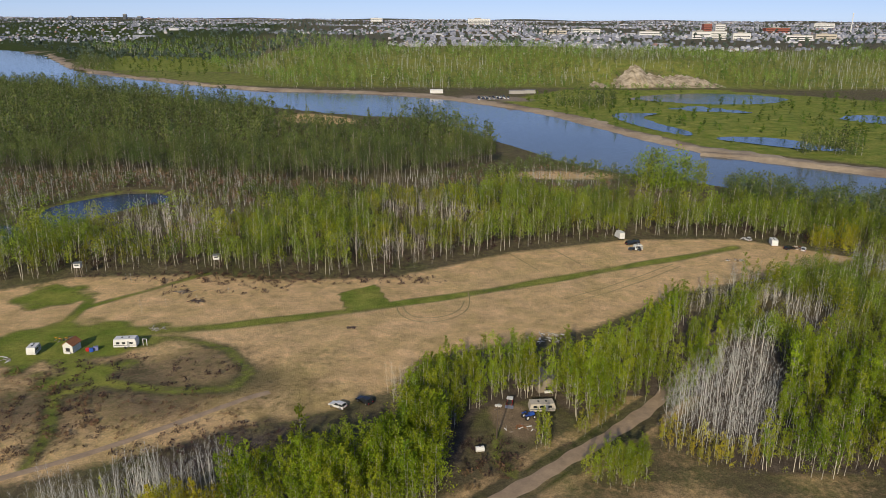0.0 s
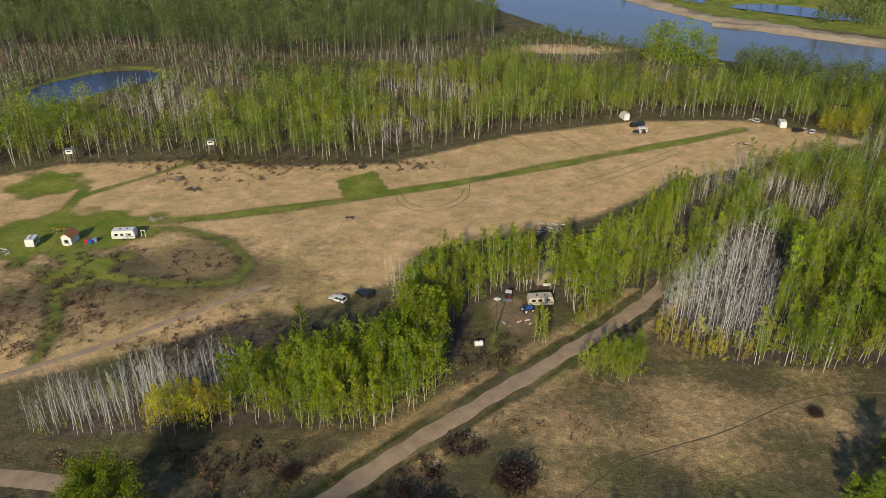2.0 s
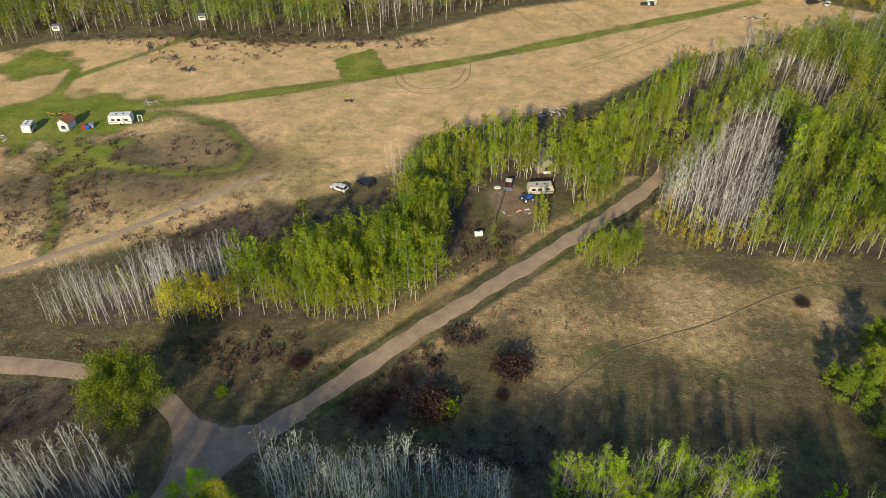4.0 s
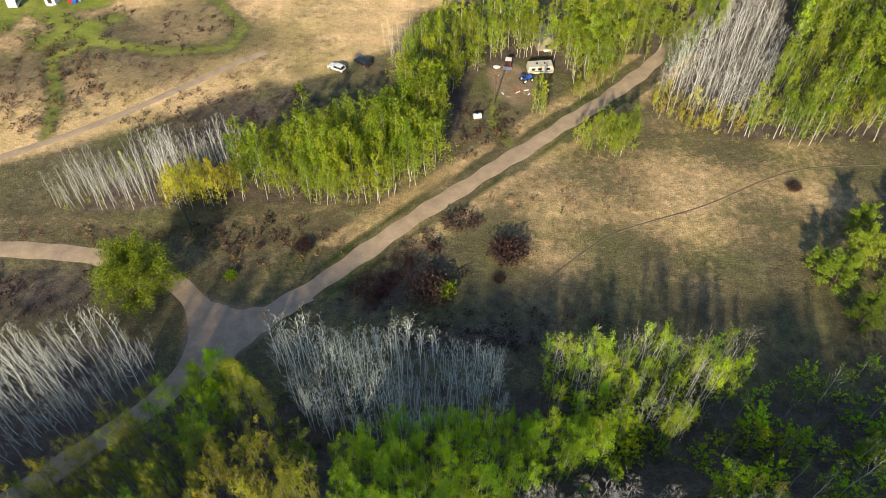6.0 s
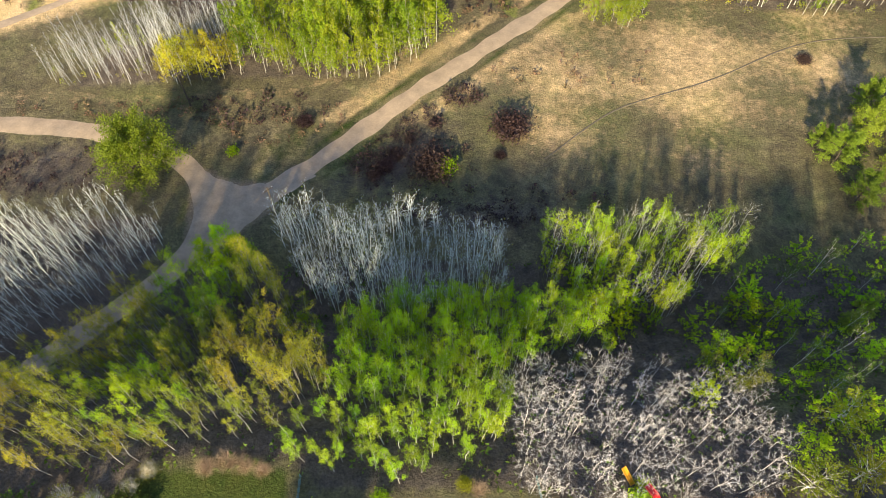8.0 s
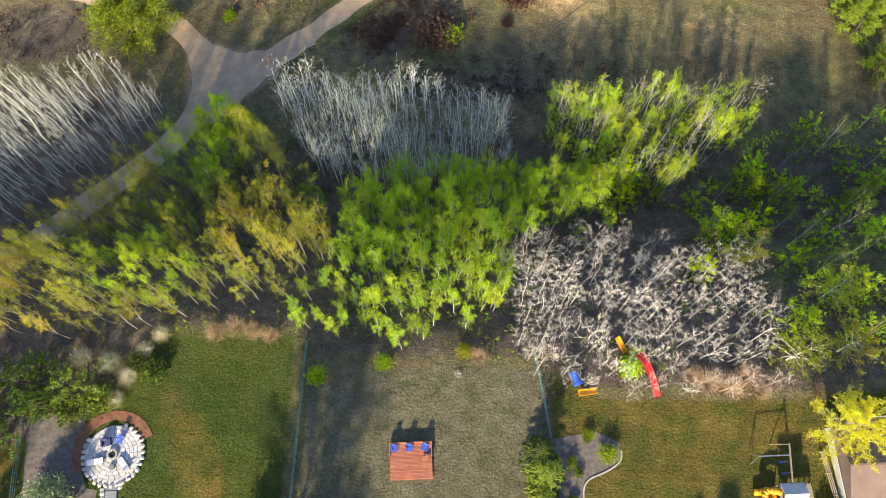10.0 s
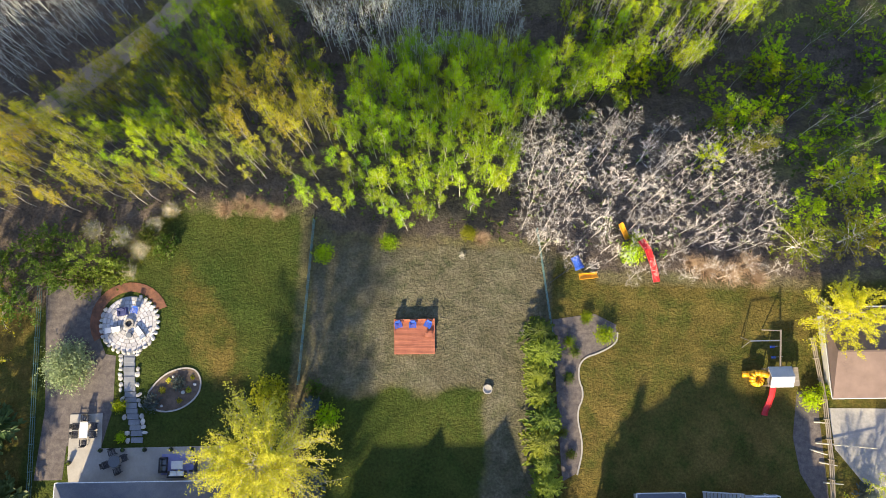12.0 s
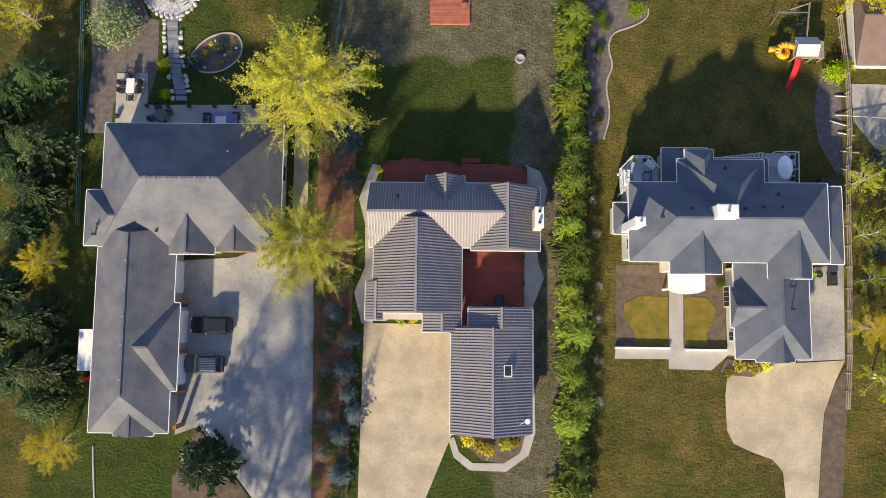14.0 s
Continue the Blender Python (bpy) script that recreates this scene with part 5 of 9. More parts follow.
M_GREYDECK = surface("grey_deck_board", (0.42, 0.43, 0.43), (0.34, 0.35, 0.36), 0.7, 9.0, 0.75, bump=0.2, each=0.1)
M_WOOD = surface("weathered_wood", (0.33, 0.28, 0.22), (0.24, 0.20, 0.155), 0.9, 9.0, 0.85, bump=0.4, each=0.15)
M_FENCE = surface("green_fence_metal", (0.10, 0.20, 0.18), (0.08, 0.16, 0.15), 1.0, 9.0, 0.5, bump=0.1)
M_DARK = surface("dark_metal", (0.022, 0.022, 0.025), (0.035, 0.034, 0.036), 1.0, 9.0, 0.45, bump=0.1)
M_METAL = surface("bare_metal", (0.50, 0.50, 0.50), (0.40, 0.40, 0.41), 1.0, 9.0, 0.35, 0.8, bump=0.1)
M_BLUE = surface("blue_plastic", (0.035, 0.110, 0.50), (0.030, 0.085, 0.40), 1.0, 9.0, 0.4, bump=0.05, spread=0.1)
M_NAVY = surface("navy_fabric", (0.035, 0.045, 0.13), (0.05, 0.06, 0.17), 1.5, 12.0, 0.8, bump=0.2)
M_LAVENDER = surface("lavender_fabric", (0.26, 0.27, 0.48), (0.20, 0.21, 0.40), 1.5, 12.0, 0.8, bump=0.2)
M_YELLOW = surface("yellow_plastic", (0.75, 0.36, 0.015), (0.66, 0.30, 0.012), 1.0, 9.0, 0.4, bump=0.05, spread=0.1)
M_RED = surface("red_plastic", (0.58, 0.022, 0.025), (0.48, 0.018, 0.020), 1.0, 9.0, 0.4, bump=0.05, spread=0.1)
M_ORANGE_WOOD = surface("orange_wood", (0.36, 0.150, 0.055), (0.28, 0.110, 0.04), 1.0, 9.0, 0.6, bump=0.2)
M_BLACKCAR = surface("black_car_paint", (0.020, 0.021, 0.024), (0.026, 0.027, 0.030), 0.8, 9.0, 0.18, bump=0.0, spread=0.05)
M_GREYCAR = surface("grey_car_paint", (0.13, 0.14, 0.15), (0.11, 0.12, 0.13), 0.8, 9.0, 0.22, 0.4, bump=0.0, spread=0.05)
M_WHITECAR = surface("white_car_paint", (0.72, 0.72, 0.71), (0.66, 0.66, 0.65), 0.8, 9.0, 0.25, bump=0.0, spread=0.05)
M_TYRE = surface("tyre_rubber", (0.020, 0.020, 0.020), (0.028, 0.027, 0.026), 1.0, 9.0, 0.9)


def glass_material():
    m, n, l, p = shader("window_glass")
    p.inputs["Base Color"].default_value = (0.02, 0.025, 0.03, 1)
    p.inputs["Roughness"].default_value, p.inputs["IOR"].default_value = 0.05, 1.5
    p.inputs["Specular IOR Level"].default_value = 0.7
    return m


M_GLASS = glass_material()


class Geo:
    """Faces put together by hand, in metres."""
    def __init__(self):
        self.v, self.f = [], []

    def poly(self, pts):
        k = len(self.v)
        self.v += [tuple(p) for p in pts]
        self.f.append(tuple(range(k, k + len(pts))))
        return self

    def solid(self, bottom, top):
        n, k = len(bottom), len(self.v)
        self.v += [tuple(p) for p in bottom] + [tuple(p) for p in top]
        self.f.append(tuple(range(k + n - 1, k - 1, -1)))
        self.f.append(tuple(range(k + n, k + 2 * n)))
        for i in range(n):
            j = (i + 1) % n
            self.f.append((k + i, k + j, k + n + j, k + n + i))
        return self

    def box(self, x0, x1, y0, y1, z0, z1, inset=0.0):
        a, b, c, d = min(x0, x1), max(x0, x1), min(y0, y1), max(y0, y1)
        i = inset
        return self.solid([(a, c, z0), (b, c, z0), (b, d, z0), (a, d, z0)], [(a + i, c + i, z1), (b - i, c + i, z1), (b - i, d - i, z1), (a + i, d - i, z1)])

    def prism(self, pts, z0, z1):
        return self.solid([(x, y, z0) for x, y in pts], [(x, y, z1) for x, y in pts])

    def rod(self, p, q, r, r2=None, n=6):
        p, q = Vector(p), Vector(q)
        d = (q - p).normalized()
        a = d.orthogonal().normalized()
        b = d.cross(a)
        r2 = r if r2 is None else r2
        ring = [a * math.cos(2 * math.pi * i / n) + b * math.sin(2 * math.pi * i / n) for i in range(n)]
        return self.solid([p + w * r for w in ring], [q + w * r2 for w in ring])

    def bar(self, p, q, w, h):
        """A squared beam between two places."""
        p, q = Vector(p), Vector(q)
        d = (q - p).normalized()
        s = d.cross(Vector((0, 0, 1)))
        s = (s.normalized() if s.length > 0.01 else Vector((1, 0, 0))) * w / 2
        u = s.cross(d).normalized() * h / 2
        return self.solid([p - s - u, p + s - u, p + s + u, p - s + u], [q - s - u, q + s - u, q + s + u, q - s + u])

    def lathe(self, cx, cy, rows, n=14):
        """Rings of (radius, height) round an upright axis."""
        k = len(self.v)
        for r, z in rows:
            self.v += [(cx + r * math.cos(2 * math.pi * i / n), cy + r * math.sin(2 * math.pi * i / n), z) for i in range(n)]
        for j in range(len(rows) - 1):
            for i in range(n):
                a, b = k + j * n + i, k + j * n + (i + 1) % n
                self.f.append((a, b, b + n, a + n))
        self.f.append(tuple(k + i for i in range(n - 1, -1, -1)))
        self.f.append(tuple(k + (len(rows) - 1) * n + i for i in range(n)))
        return self

    def mesh(self, name, mat, o=(0, 0, 0), smooth_faces=False):
        me = bpy.data.meshes.new(name)
        me.from_pydata([(x - o[0], y - o[1], z - o[2]) for x, y, z in self.v], [], self.f)
        me.materials.append(mat)
        bm = bmesh.new()
        bm.from_mesh(me)
        bmesh.ops.recalc_face_normals(bm, faces=bm.faces[:])
        bm.to_mesh(me)
        bm.free()
        if smooth_faces:
            me.polygons.foreach_set("use_smooth", np.full(len(me.polygons), True))
        return me


ORIGIN = {}


def thing(name, u, v, z, label, category, group="", base=None):
    """An empty at the base of a thing; its parts are given in the plan's own measures."""
    ob = new(name)
    ob.matrix_basis = (LOT if base is None else base) @ Matrix.Translation((u, v, z))
    ORIGIN[ob.name] = (u, v, z)
    return tagged(ob, label, category, group)


def part(name, geo, mat, parent, label="", smooth_faces=False):
    o = ORIGIN[parent.name]
    ob = new(name, geo.mesh(name, mat, o, smooth_faces))
    ob.parent = parent
    ORIGIN[ob.name] = o
    return tagged(ob, label)


def flat(name, pts, z0, z1, mat, label, category, kind="structure"):
    """A slab or bed on the plot."""
    ob = new(name, Geo().prism(pts, z0, z1).mesh(name, mat))
    ob.matrix_basis = LOT.copy()
    return tagged(ob, label, category, kind=kind)


def piece(name, me, parent, m):
    ob = new(name, me)
    ob.parent = parent
    ob.matrix_basis = m
    return ob


def roof_planes(x0, x1, y0, y1, ze, zr, axis, h0, h1):
    """The sloping planes of a hipped or gabled roof over a rectangle, each from its eave corner on."""
    if axis == "u":
        ym = (y0 + y1) / 2
        a, b = (x0 + h0, ym, zr), (x1 - h1, ym, zr)
        p = [[(x0, y0, ze), (x1, y0, ze), b, a], [(x1, y1, ze), (x0, y1, ze), a, b]]
        p += [[(x0, y1, ze), (x0, y0, ze), a]] + [[(x1, y0, ze), (x1, y1, ze), b]]
    else:
        xm = (x0 + x1) / 2
        a, b = (xm, y0 + h0, zr), (xm, y1 - h1, zr)
        p = [[(x1, y0, ze), (x1, y1, ze), b, a], [(x0, y1, ze), (x0, y0, ze), a, b]]
        p += [[(x0, y0, ze), (x1, y0, ze), a]] + [[(x1, y1, ze), (x0, y1, ze), b]]
    return p


def roof(house, x0, x1, y0, y1, ze, zr, axis, h0, h1, mat, trim=M_WHITE, courses=0.0, ribs=0.0):
    """One roof block: a solid of planes, its white gutter and, where they show, its courses or ribs."""
    planes = roof_planes(x0, x1, y0, y1, ze, zr, axis, h0, h1)
    g = Geo()
    for q in planes:
        g.poly(q)
    g.poly([(x0, y0, ze), (x0, y1, ze), (x1, y1, ze), (x1, y0, ze)])
    body = part("roof", g, mat, house)
    t = Geo()
    for a, b in (((x0, y0), (x1, y0)), ((x1, y0), (x1, y1)), ((x1, y1), (x0, y1)), ((x0, y1), (x0, y0))):
        t.bar((*a, ze - 0.06), (*b, ze - 0.06), 0.15, 0.16)
    tr = part("gutter", t, trim, body, "white eave gutter")
    for q in planes:
        q = [Vector(w) for w in q]
        along = (q[1] - q[0]).normalized()
        ln = (q[1] - q[0]).length
        nrm = along.cross(q[2] - q[0]).normalized()
        if abs(nrm.z) < 0.05:
            continue
        if nrm.z < 0:
            nrm = -nrm
        upv = nrm.cross(along)
        if upv.z < 0:
            upv = -upv
        loc = [((w - q[0]).dot(along), (w - q[0]).dot(upv)) for w in q]
        top = max(w[1] for w in loc)

        def span(c, k):
            """Where the line at c, in direction k, crosses the plane's outline."""
            hits = []
            for a, b in zip(loc, loc[1:] + loc[:1]):
                if (a[k] - c) * (b[k] - c) < 0:
                    s = (c - a[k]) / (b[k] - a[k])
                    hits.append(a[1 - k] + s * (b[1 - k] - a[1 - k]))
            return (min(hits), max(hits)) if len(hits) > 1 else None
        if ribs:
            c = ribs * 0.5
            while c < ln:
                s = span(c, 0)
                if s and s[1] - s[0] > 0.3:
                    r = Geo().bar(q[0] + along * c + upv * s[0] + nrm * 0.02, q[0] + along * c + upv * s[1] + nrm * 0.02, ribs * 0.40, 0.08)
                    part("rib", r, M_RIB_LIT, body)
                c += ribs
        if courses:
            c = courses
            while c < top - 0.05:
                g2 = Geo()
                s = span(c, 1)
                if s and s[1] - s[0] > 0.3:
                    a, b = q[0] + along * s[0] + upv * c + nrm * 0.005, q[0] + along * s[1] + upv * c + nrm * 0.005
                    g2.solid([a, b, b - upv * courses * 0.97, a - upv * courses * 0.97], [a + nrm * 0.004, b + nrm * 0.004, b - upv * courses * 0.97 + nrm * 0.012, a - upv * courses * 0.97 + nrm * 0.012])
                    part("shingle_course", g2, mat, body)
                c += courses
    # cap along the ridge
    if axis == "u":
        a, b = Vector((x0 + h0, (y0 + y1) / 2, zr)), Vector((x1 - h1, (y0 + y1) / 2, zr))
    else:
        a, b = Vector(((x0 + x1) / 2, y0 + h0, zr)), Vector(((x0 + x1) / 2, y1 - h1, zr))
    if (b - a).length > 0.5:
        part("ridge_cap", Geo().bar(a + Vector((0, 0, 0.02)), b + Vector((0, 0, 0.02)), 0.26 if ribs else 0.22, 0.08), M_RIB_LIT if ribs else mat, body)
    return body


def walls(house, x0, x1, y0, y1, z1, mat, inset=0.45):
    return part("wall", Geo().box(x0 + inset, x1 - inset, y0 + inset, y1 - inset, -0.1, z1), mat, house)


def window(house, x, y, z, w, h, face, cols=2):
    """A framed window in a wall that faces w, e, n or s."""
    dx, dy = {"e": (1, 0), "w": (-1, 0), "n": (0, 1), "s": (0, -1)}[face]
    def slab(a0, a1, b0, b1, d0, d1):
        if dx:
            return Geo().box(x + dx * d0, x + dx * d1, y + a0, y + a1, z + b0, z + b1)
        return Geo().box(x + a0, x + a1, y + dy * d0, y + dy * d1, z + b0, z + b1)
    fr = part("window", slab(-w / 2 - 0.1, w / 2 + 0.1, -0.1, h + 0.1, -0.05, 0.05), M_WHITE, house, "white framed window")
    for i in range(cols):
        a = -w / 2 + i * w / cols
        for j in range(2):
            part("pane", slab(a + 0.04, a + w / cols - 0.04, j * h / 2 + 0.03, (j + 1) * h / 2 - 0.03, 0.05, 0.075), M_GLASS, fr, "dark glass pane")


def garage_door(house, x, y, w, h, face):
    dx, dy = {"e": (1, 0), "w": (-1, 0), "n": (0, 1), "s": (0, -1)}[face]
    door = part("garage_door", Geo().box(x - (w / 2 if dy else 0.02), x + (w / 2 if dy else 0.02), y - (w / 2 if dx else 0.02), y + (w / 2 if dx else 0.02), 0, h), M_WHITE, house, "white sectional garage door")
    for k in range(4):
        z = h * k / 4
        if dx:
            g = Geo().box(x + dx * 0.02, x + dx * 0.06, y - w / 2 + 0.05, y + w / 2 - 0.05, z + 0.03, z + h / 4 - 0.03)
        else:
            g = Geo().box(x - w / 2 + 0.05, x + w / 2 - 0.05, y + dy * 0.02, y + dy * 0.06, z + 0.03, z + h / 4 - 0.03)
        part("panel", g, M_WHITE, door)


def vent(house, x, y, z, white=False):
    g = Geo().rod((x, y, z - 0.7), (x, y, z + 0.25), 0.09, n=8).rod((x, y, z + 0.25), (x, y, z + 0.33), 0.17, 0.15, n=8)
    part("roof_vent", g, M_WHITE if white else M_DARK, house, "small roof vent pipe")


def house_west():
    h = thing("house", -32, -16, 0, "long grey-roofed house with hipped shingle roof", "house")
    walls(h, -42.0, -22.0, -22.8, -9.0, 4.0, M_STUCCO)
    walls(h, -43.8, -36.0, -22.8, -16.5, 4.0, M_STUCCO)
    walls(h, -42.3, -33.6, -43.0, -22.0, 3.6, M_STUCCO)
    walls(h, -37.0, -32.9, -38.6, -29.0, 3.6, M_STUCCO)
    walls(h, -34.3, -29.2, -23.6, -18.0, 4.0, M_STUCCO)
    m = M_SHINGLE_A
    roof(h, -42.1, -22.0, -22.8, -8.9, 4.0, 8.3, "u", 6.0, 5.8, m, courses=0.4)
    roof(h, -43.8, -33.5, -22.75, -16.5, 4.0, 5.75, "u", 3.4, 0.5, m, courses=0.4)
    roof(h, -34.3, -29.2, -23.6, -17.2, 4.0, 6.1, "v", 0.0, 0.3, m, courses=0.4)
    roof(h, -29.0, -24.6, -23.3, -18.2, 4.0, 5.4, "v", 0.0, 0.3, m, M_ORANGE_WOOD, courses=0.4)
    roof(h, -42.35, -33.6, -43.1, -20.5, 3.6, 6.2, "v", 4.2, 1.0, m, courses=0.4)
    roof(h, -38.6, -32.9, -38.6, -29.0, 3.6, 5.7, "u", 0.5, 2.6, m, courses=0.4)
    roof(h, -39.6, -35.2, -43.4, -39.5, 3.6, 4.9, "v", 0.0, 0.5, m, courses=0.4)
    for x in (-35.6, -34.5, -33.4, -31.8, -30.2, -28.8):
        part("ridge_vent", Geo().box(x - 0.17, x + 0.17, -16.05, -15.7, 8.15, 8.42, 0.03), M_METAL, h, "small square ridge vent")
    vent(h, -27.5, -12.6, 6.0, True)
    vent(h, -38.3, -13.9, 6.0, True)
    for x, y in ((-35.3, -21.2), (-41.8, -20.5), (-42.2, -21.6), (-25.0, -15.0)):
        vent(h, x, y, 5.0)
    for y in (-24.5, -27.5, -30.5, -33.5, -37.2):
        part("ridge_vent", Geo().box(-38.2, -37.9, y - 0.17, y + 0.17, 6.0, 6.3, 0.03), M_METAL, h, "small square ridge vent")
    for y in (-26.0, -31.6, -36.2):
        garage_door(h, -33.98 if y > -29 else -33.28, y, 3.6, 2.4, "e")
    for y in (-28.8, -34.4, -38.9, -42.6):
        part("post", Geo().box(-33.5, -33.1, y - 0.2, y + 0.2, 0, 2.6), M_ORANGE_WOOD, h, "orange-brown timber corner post")
    window(h, -39.5, -9.42, 1.0, 2.2, 1.5, "n", 3)
    window(h, -31.0, -9.42, 0.4, 3.4, 2.2, "n", 4)
    window(h, -22.42, -14.0, 1.0, 1.8, 1.4, "e")


def house_middle():
    h = thing("house", -3, -22, 0, "low cream house with ribbed dark roof", "house")
    m, k = M_SHEET, 0.32
    walls(h, -12.2, 6.8, -22.5, -15.2, 3.0, M_CREAM)
    walls(h, -11.7, -1.9, -31.0, -20.0, 3.0, M_CREAM)
    walls(h, -3.0, 5.9, -42.6, -31.6, 3.0, M_CREAM)
    walls(h, -1.1, 5.9, -42.6, -29.2, 3.0, M_CREAM)
    roof(h, -12.3, 3.2, -22.5, -15.2, 3.0, 6.0, "u", 0.0, 0.6, m, ribs=k)
    roof(h, -0.9, 6.8, -22.8, -15.6, 3.0, 6.05, "v", 0.0, 0.0, m, ribs=k)
    roof(h, -11.75, -1.9, -29.8, -19.0, 3.0, 6.6, "v", 0.0, 0.6, m, ribs=k)
    roof(h, -6.2, -1.9, -31.9, -29.75, 3.0, 3.9, "v", 0.0, 0.0, m, ribs=k)
    roof(h, -6.0, -1.65, -19.0, -14.4, 3.0, 5.0, "v", 0.5, 0.0, m, ribs=k)
    roof(h, -12.6, -10.2, -30.6, -26.3, 2.7, 3.5, "v", 0.0, 0.0, m, ribs=k)
    roof(h, -3.05, 5.95, -42.9, -31.3, 3.0, 5.6, "v", 0.0, 0.0, m, ribs=k)
    roof(h, -1.15, 5.95, -31.4, -29.1, 3.0, 5.3, "v", 0.0, 0.0, m, ribs=k)
    ch = part("chimney", Geo().box(5.85, 6.75, -20.6, -18.4, 2.5, 6.6), M_CREAM, h, "cream plastered chimney")
    part("cap", Geo().box(5.8, 6.8, -20.65, -18.35, 6.6, 6.75, 0.05), M_WHITE, ch)
    for y in (-20.1, -18.9):
        part("flue", Geo().rod((6.3, y, 6.7), (6.3, y, 7.1), 0.16, n=10), M_DARK, ch)
    sk = part("skylight", Geo().box(2.65, 3.55, -36.5, -35.3, 4.55, 4.95), M_WHITE, h, "white framed roof skylight")
    part("pane", Geo().box(2.75, 3.45, -36.4, -35.4, 4.95, 4.98), M_GLASS, sk)
    vent(h, -9.0, -17.0, 4.9)
    part("antenna", Geo().rod((4.9, -41.3, 3.8), (4.9, -41.3, 4.9), 0.04).rod((4.4, -41.5, 4.8), (5.3, -41.1, 4.9), 0.03).lathe(5.2, -41.2, [(0.02, 4.7), (0.28, 4.85), (0.3, 4.9)], 10), M_WHITE, h, "small white roof dish")
    garage_door(h, -8.6, -29.5, 2.6, 2.3, "s")
    garage_door(h, -2.62, -37.0, 4.6, 2.3, "w")
    window(h, -0.5, -22.12, 0.6, 2.2, 1.9, "s", 3)
    window(h, 3.4, -22.12, 0.6, 1.6, 1.9, "s")
    window(h, -8.5, -15.58, 0.9, 2.6, 1.6, "n", 3)
    window(h, 2.5, -15.98, 0.5, 2.6, 2.0, "n", 3)


def house_east():
    h = thing("house", 27, -21, 0, "large two-storey house with slate-grey hipped roofs", "house")
    m = M_SHINGLE_C
    walls(h, 16.1, 37.5, -24.0, -15.4, 5.6, M_SIDING)
    walls(h, 21.4, 30.7, -18.0, -12.9, 5.6, M_SIDING)
    walls(h, 20.4, 25.9, -25.3, -20.0, 5.6, M_SIDING)
    walls(h, 30.8, 35.5, -25.7, -20.0, 5.6, M_SIDING)
    walls(h, 28.0, 36.0, -34.5, -24.0, 3.6, M_SIDING, 0.35)
    walls(h, 37.0, 40.3, -23.9, -15.3, 3.1, M_SIDING, 0.3)
    walls(h, 20.5, 25.5, -15.4, -11.1, 3.1, M_SIDING, 0.3)
    walls(h, 24.5, 32.2, -15.4, -12.2, 3.1, M_SIDING, 0.3)
    roof(h, 16.05, 37.5, -24.05, -15.4, 5.6, 8.9, "u", 4.2, 4.4, m, courses=0.4)
    roof(h, 21.35, 30.75, -20.0, -12.85, 5.6, 8.7, "v", 0.0, 4.4, m, courses=0.4)
    roof(h, 22.2, 25.3, -16.0, -11.75, 5.6, 7.0, "v", 0.0, 1.4, m, courses=0.4)
    roof(h, 20.4, 25.95, -25.35, -20.6, 5.6, 7.9, "v", 0.0, 0.2, m, courses=0.4)
    roof(h, 30.8, 35.5, -25.75, -20.2, 5.6, 8.0, "v", 0.0, 0.2, m, courses=0.4)
    roof(h, 27.9, 36.1, -34.4, -23.5, 3.6, 6.4, "v", 3.8, 0.2, m, courses=0.4)
    roof(h, 30.1, 34.3, -34.7, -30.6, 3.6, 5.5, "v", 0.0, 0.3, m, courses=0.4)
    roof(h, 27.5, 32.2, -31.0, -26.6, 3.6, 5.5, "u", 0.0, 0.3, m, courses=0.4)
    roof(h, 34.0, 40.35, -23.95, -15.25, 3.1, 4.6, "u", 2.0, 3.0, m, courses=0.4)
    roof(h, 20.4, 25.6, -17.0, -11.0, 3.1, 4.2, "v", 0.0, 2.6, m, courses=0.4)
    roof(h, 24.0, 32.3, -17.5, -12.1, 3.1, 4.3, "u", 0.5, 2.5, m, courses=0.4)
    roof(h, 14.95, 18.0, -20.8, -17.25, 3.0, 3.8, "u", 1.4, 0.2, m, courses=0.4)
    walls(h, 15.0, 17.5, -20.7, -17.3, 3.0, M_SIDING, 0.25)
    for u, v, su, sv, z in ((25.1, -19.2, 1.05, 0.7, 10.0), (16.3, -20.25, 0.5, 0.45, 9.6)):
        ch = part("chimney", Geo().box(u - su, u + su, v - sv, v + sv, 3.0 if su < 0.8 else 8.0, z), M_WHITE, h, "white boxed chimney")
        part("cap", Geo().box(u - su - 0.06, u + su + 0.06, v - sv - 0.06, v + sv + 0.06, z, z + 0.12, 0.1), M_WHITE, ch)
        part("flue", Geo().rod((u, v, z + 0.1), (u, v, z + 0.4), 0.13, n=8), M_METAL, ch)
    for u, v, z in ((18.9, -19.6, 8.4), (27.6, -18.6, 8.0), (29.5, -18.4, 7.9), (31.5, -18.4, 7.9), (22.0, -18.6, 8.0), (27.3, -15.3, 6.9), (26.2, -14.0, 6.4), (33.2, -26.6, 6.0), (33.2, -29.0, 6.0), (31.6, -16.8, 6.8)):
        vent(h, u, v, z)
    porch = part("porch_roof", Geo().prism([(20.9, -25.1), (25.0, -25.1), (24.95, -27.0), (24.2, -27.3), (22.9, -27.45), (21.6, -27.3), (20.9, -27.0)], 2.9, 3.15), M_WHITE, h, "curved white porch roof")
    for u in (21.2, 24.7):
        part("column", Geo().rod((u, -26.8, 0), (u, -26.8, 2.9), 0.16, 0.13, 10), M_WHITE, porch)
    window(h, 27.86, -27.6, 0.9, 2.2, 1.6, "w", 4)
    window(h, 28.35, -32.0, 0.9, 1.0, 1.2, "w")
    window(h, 16.43, -22.0, 3.4, 1.2, 1.4, "w")
    garage_door(h, 35.67, -27.5, 2.8, 2.3, "e")
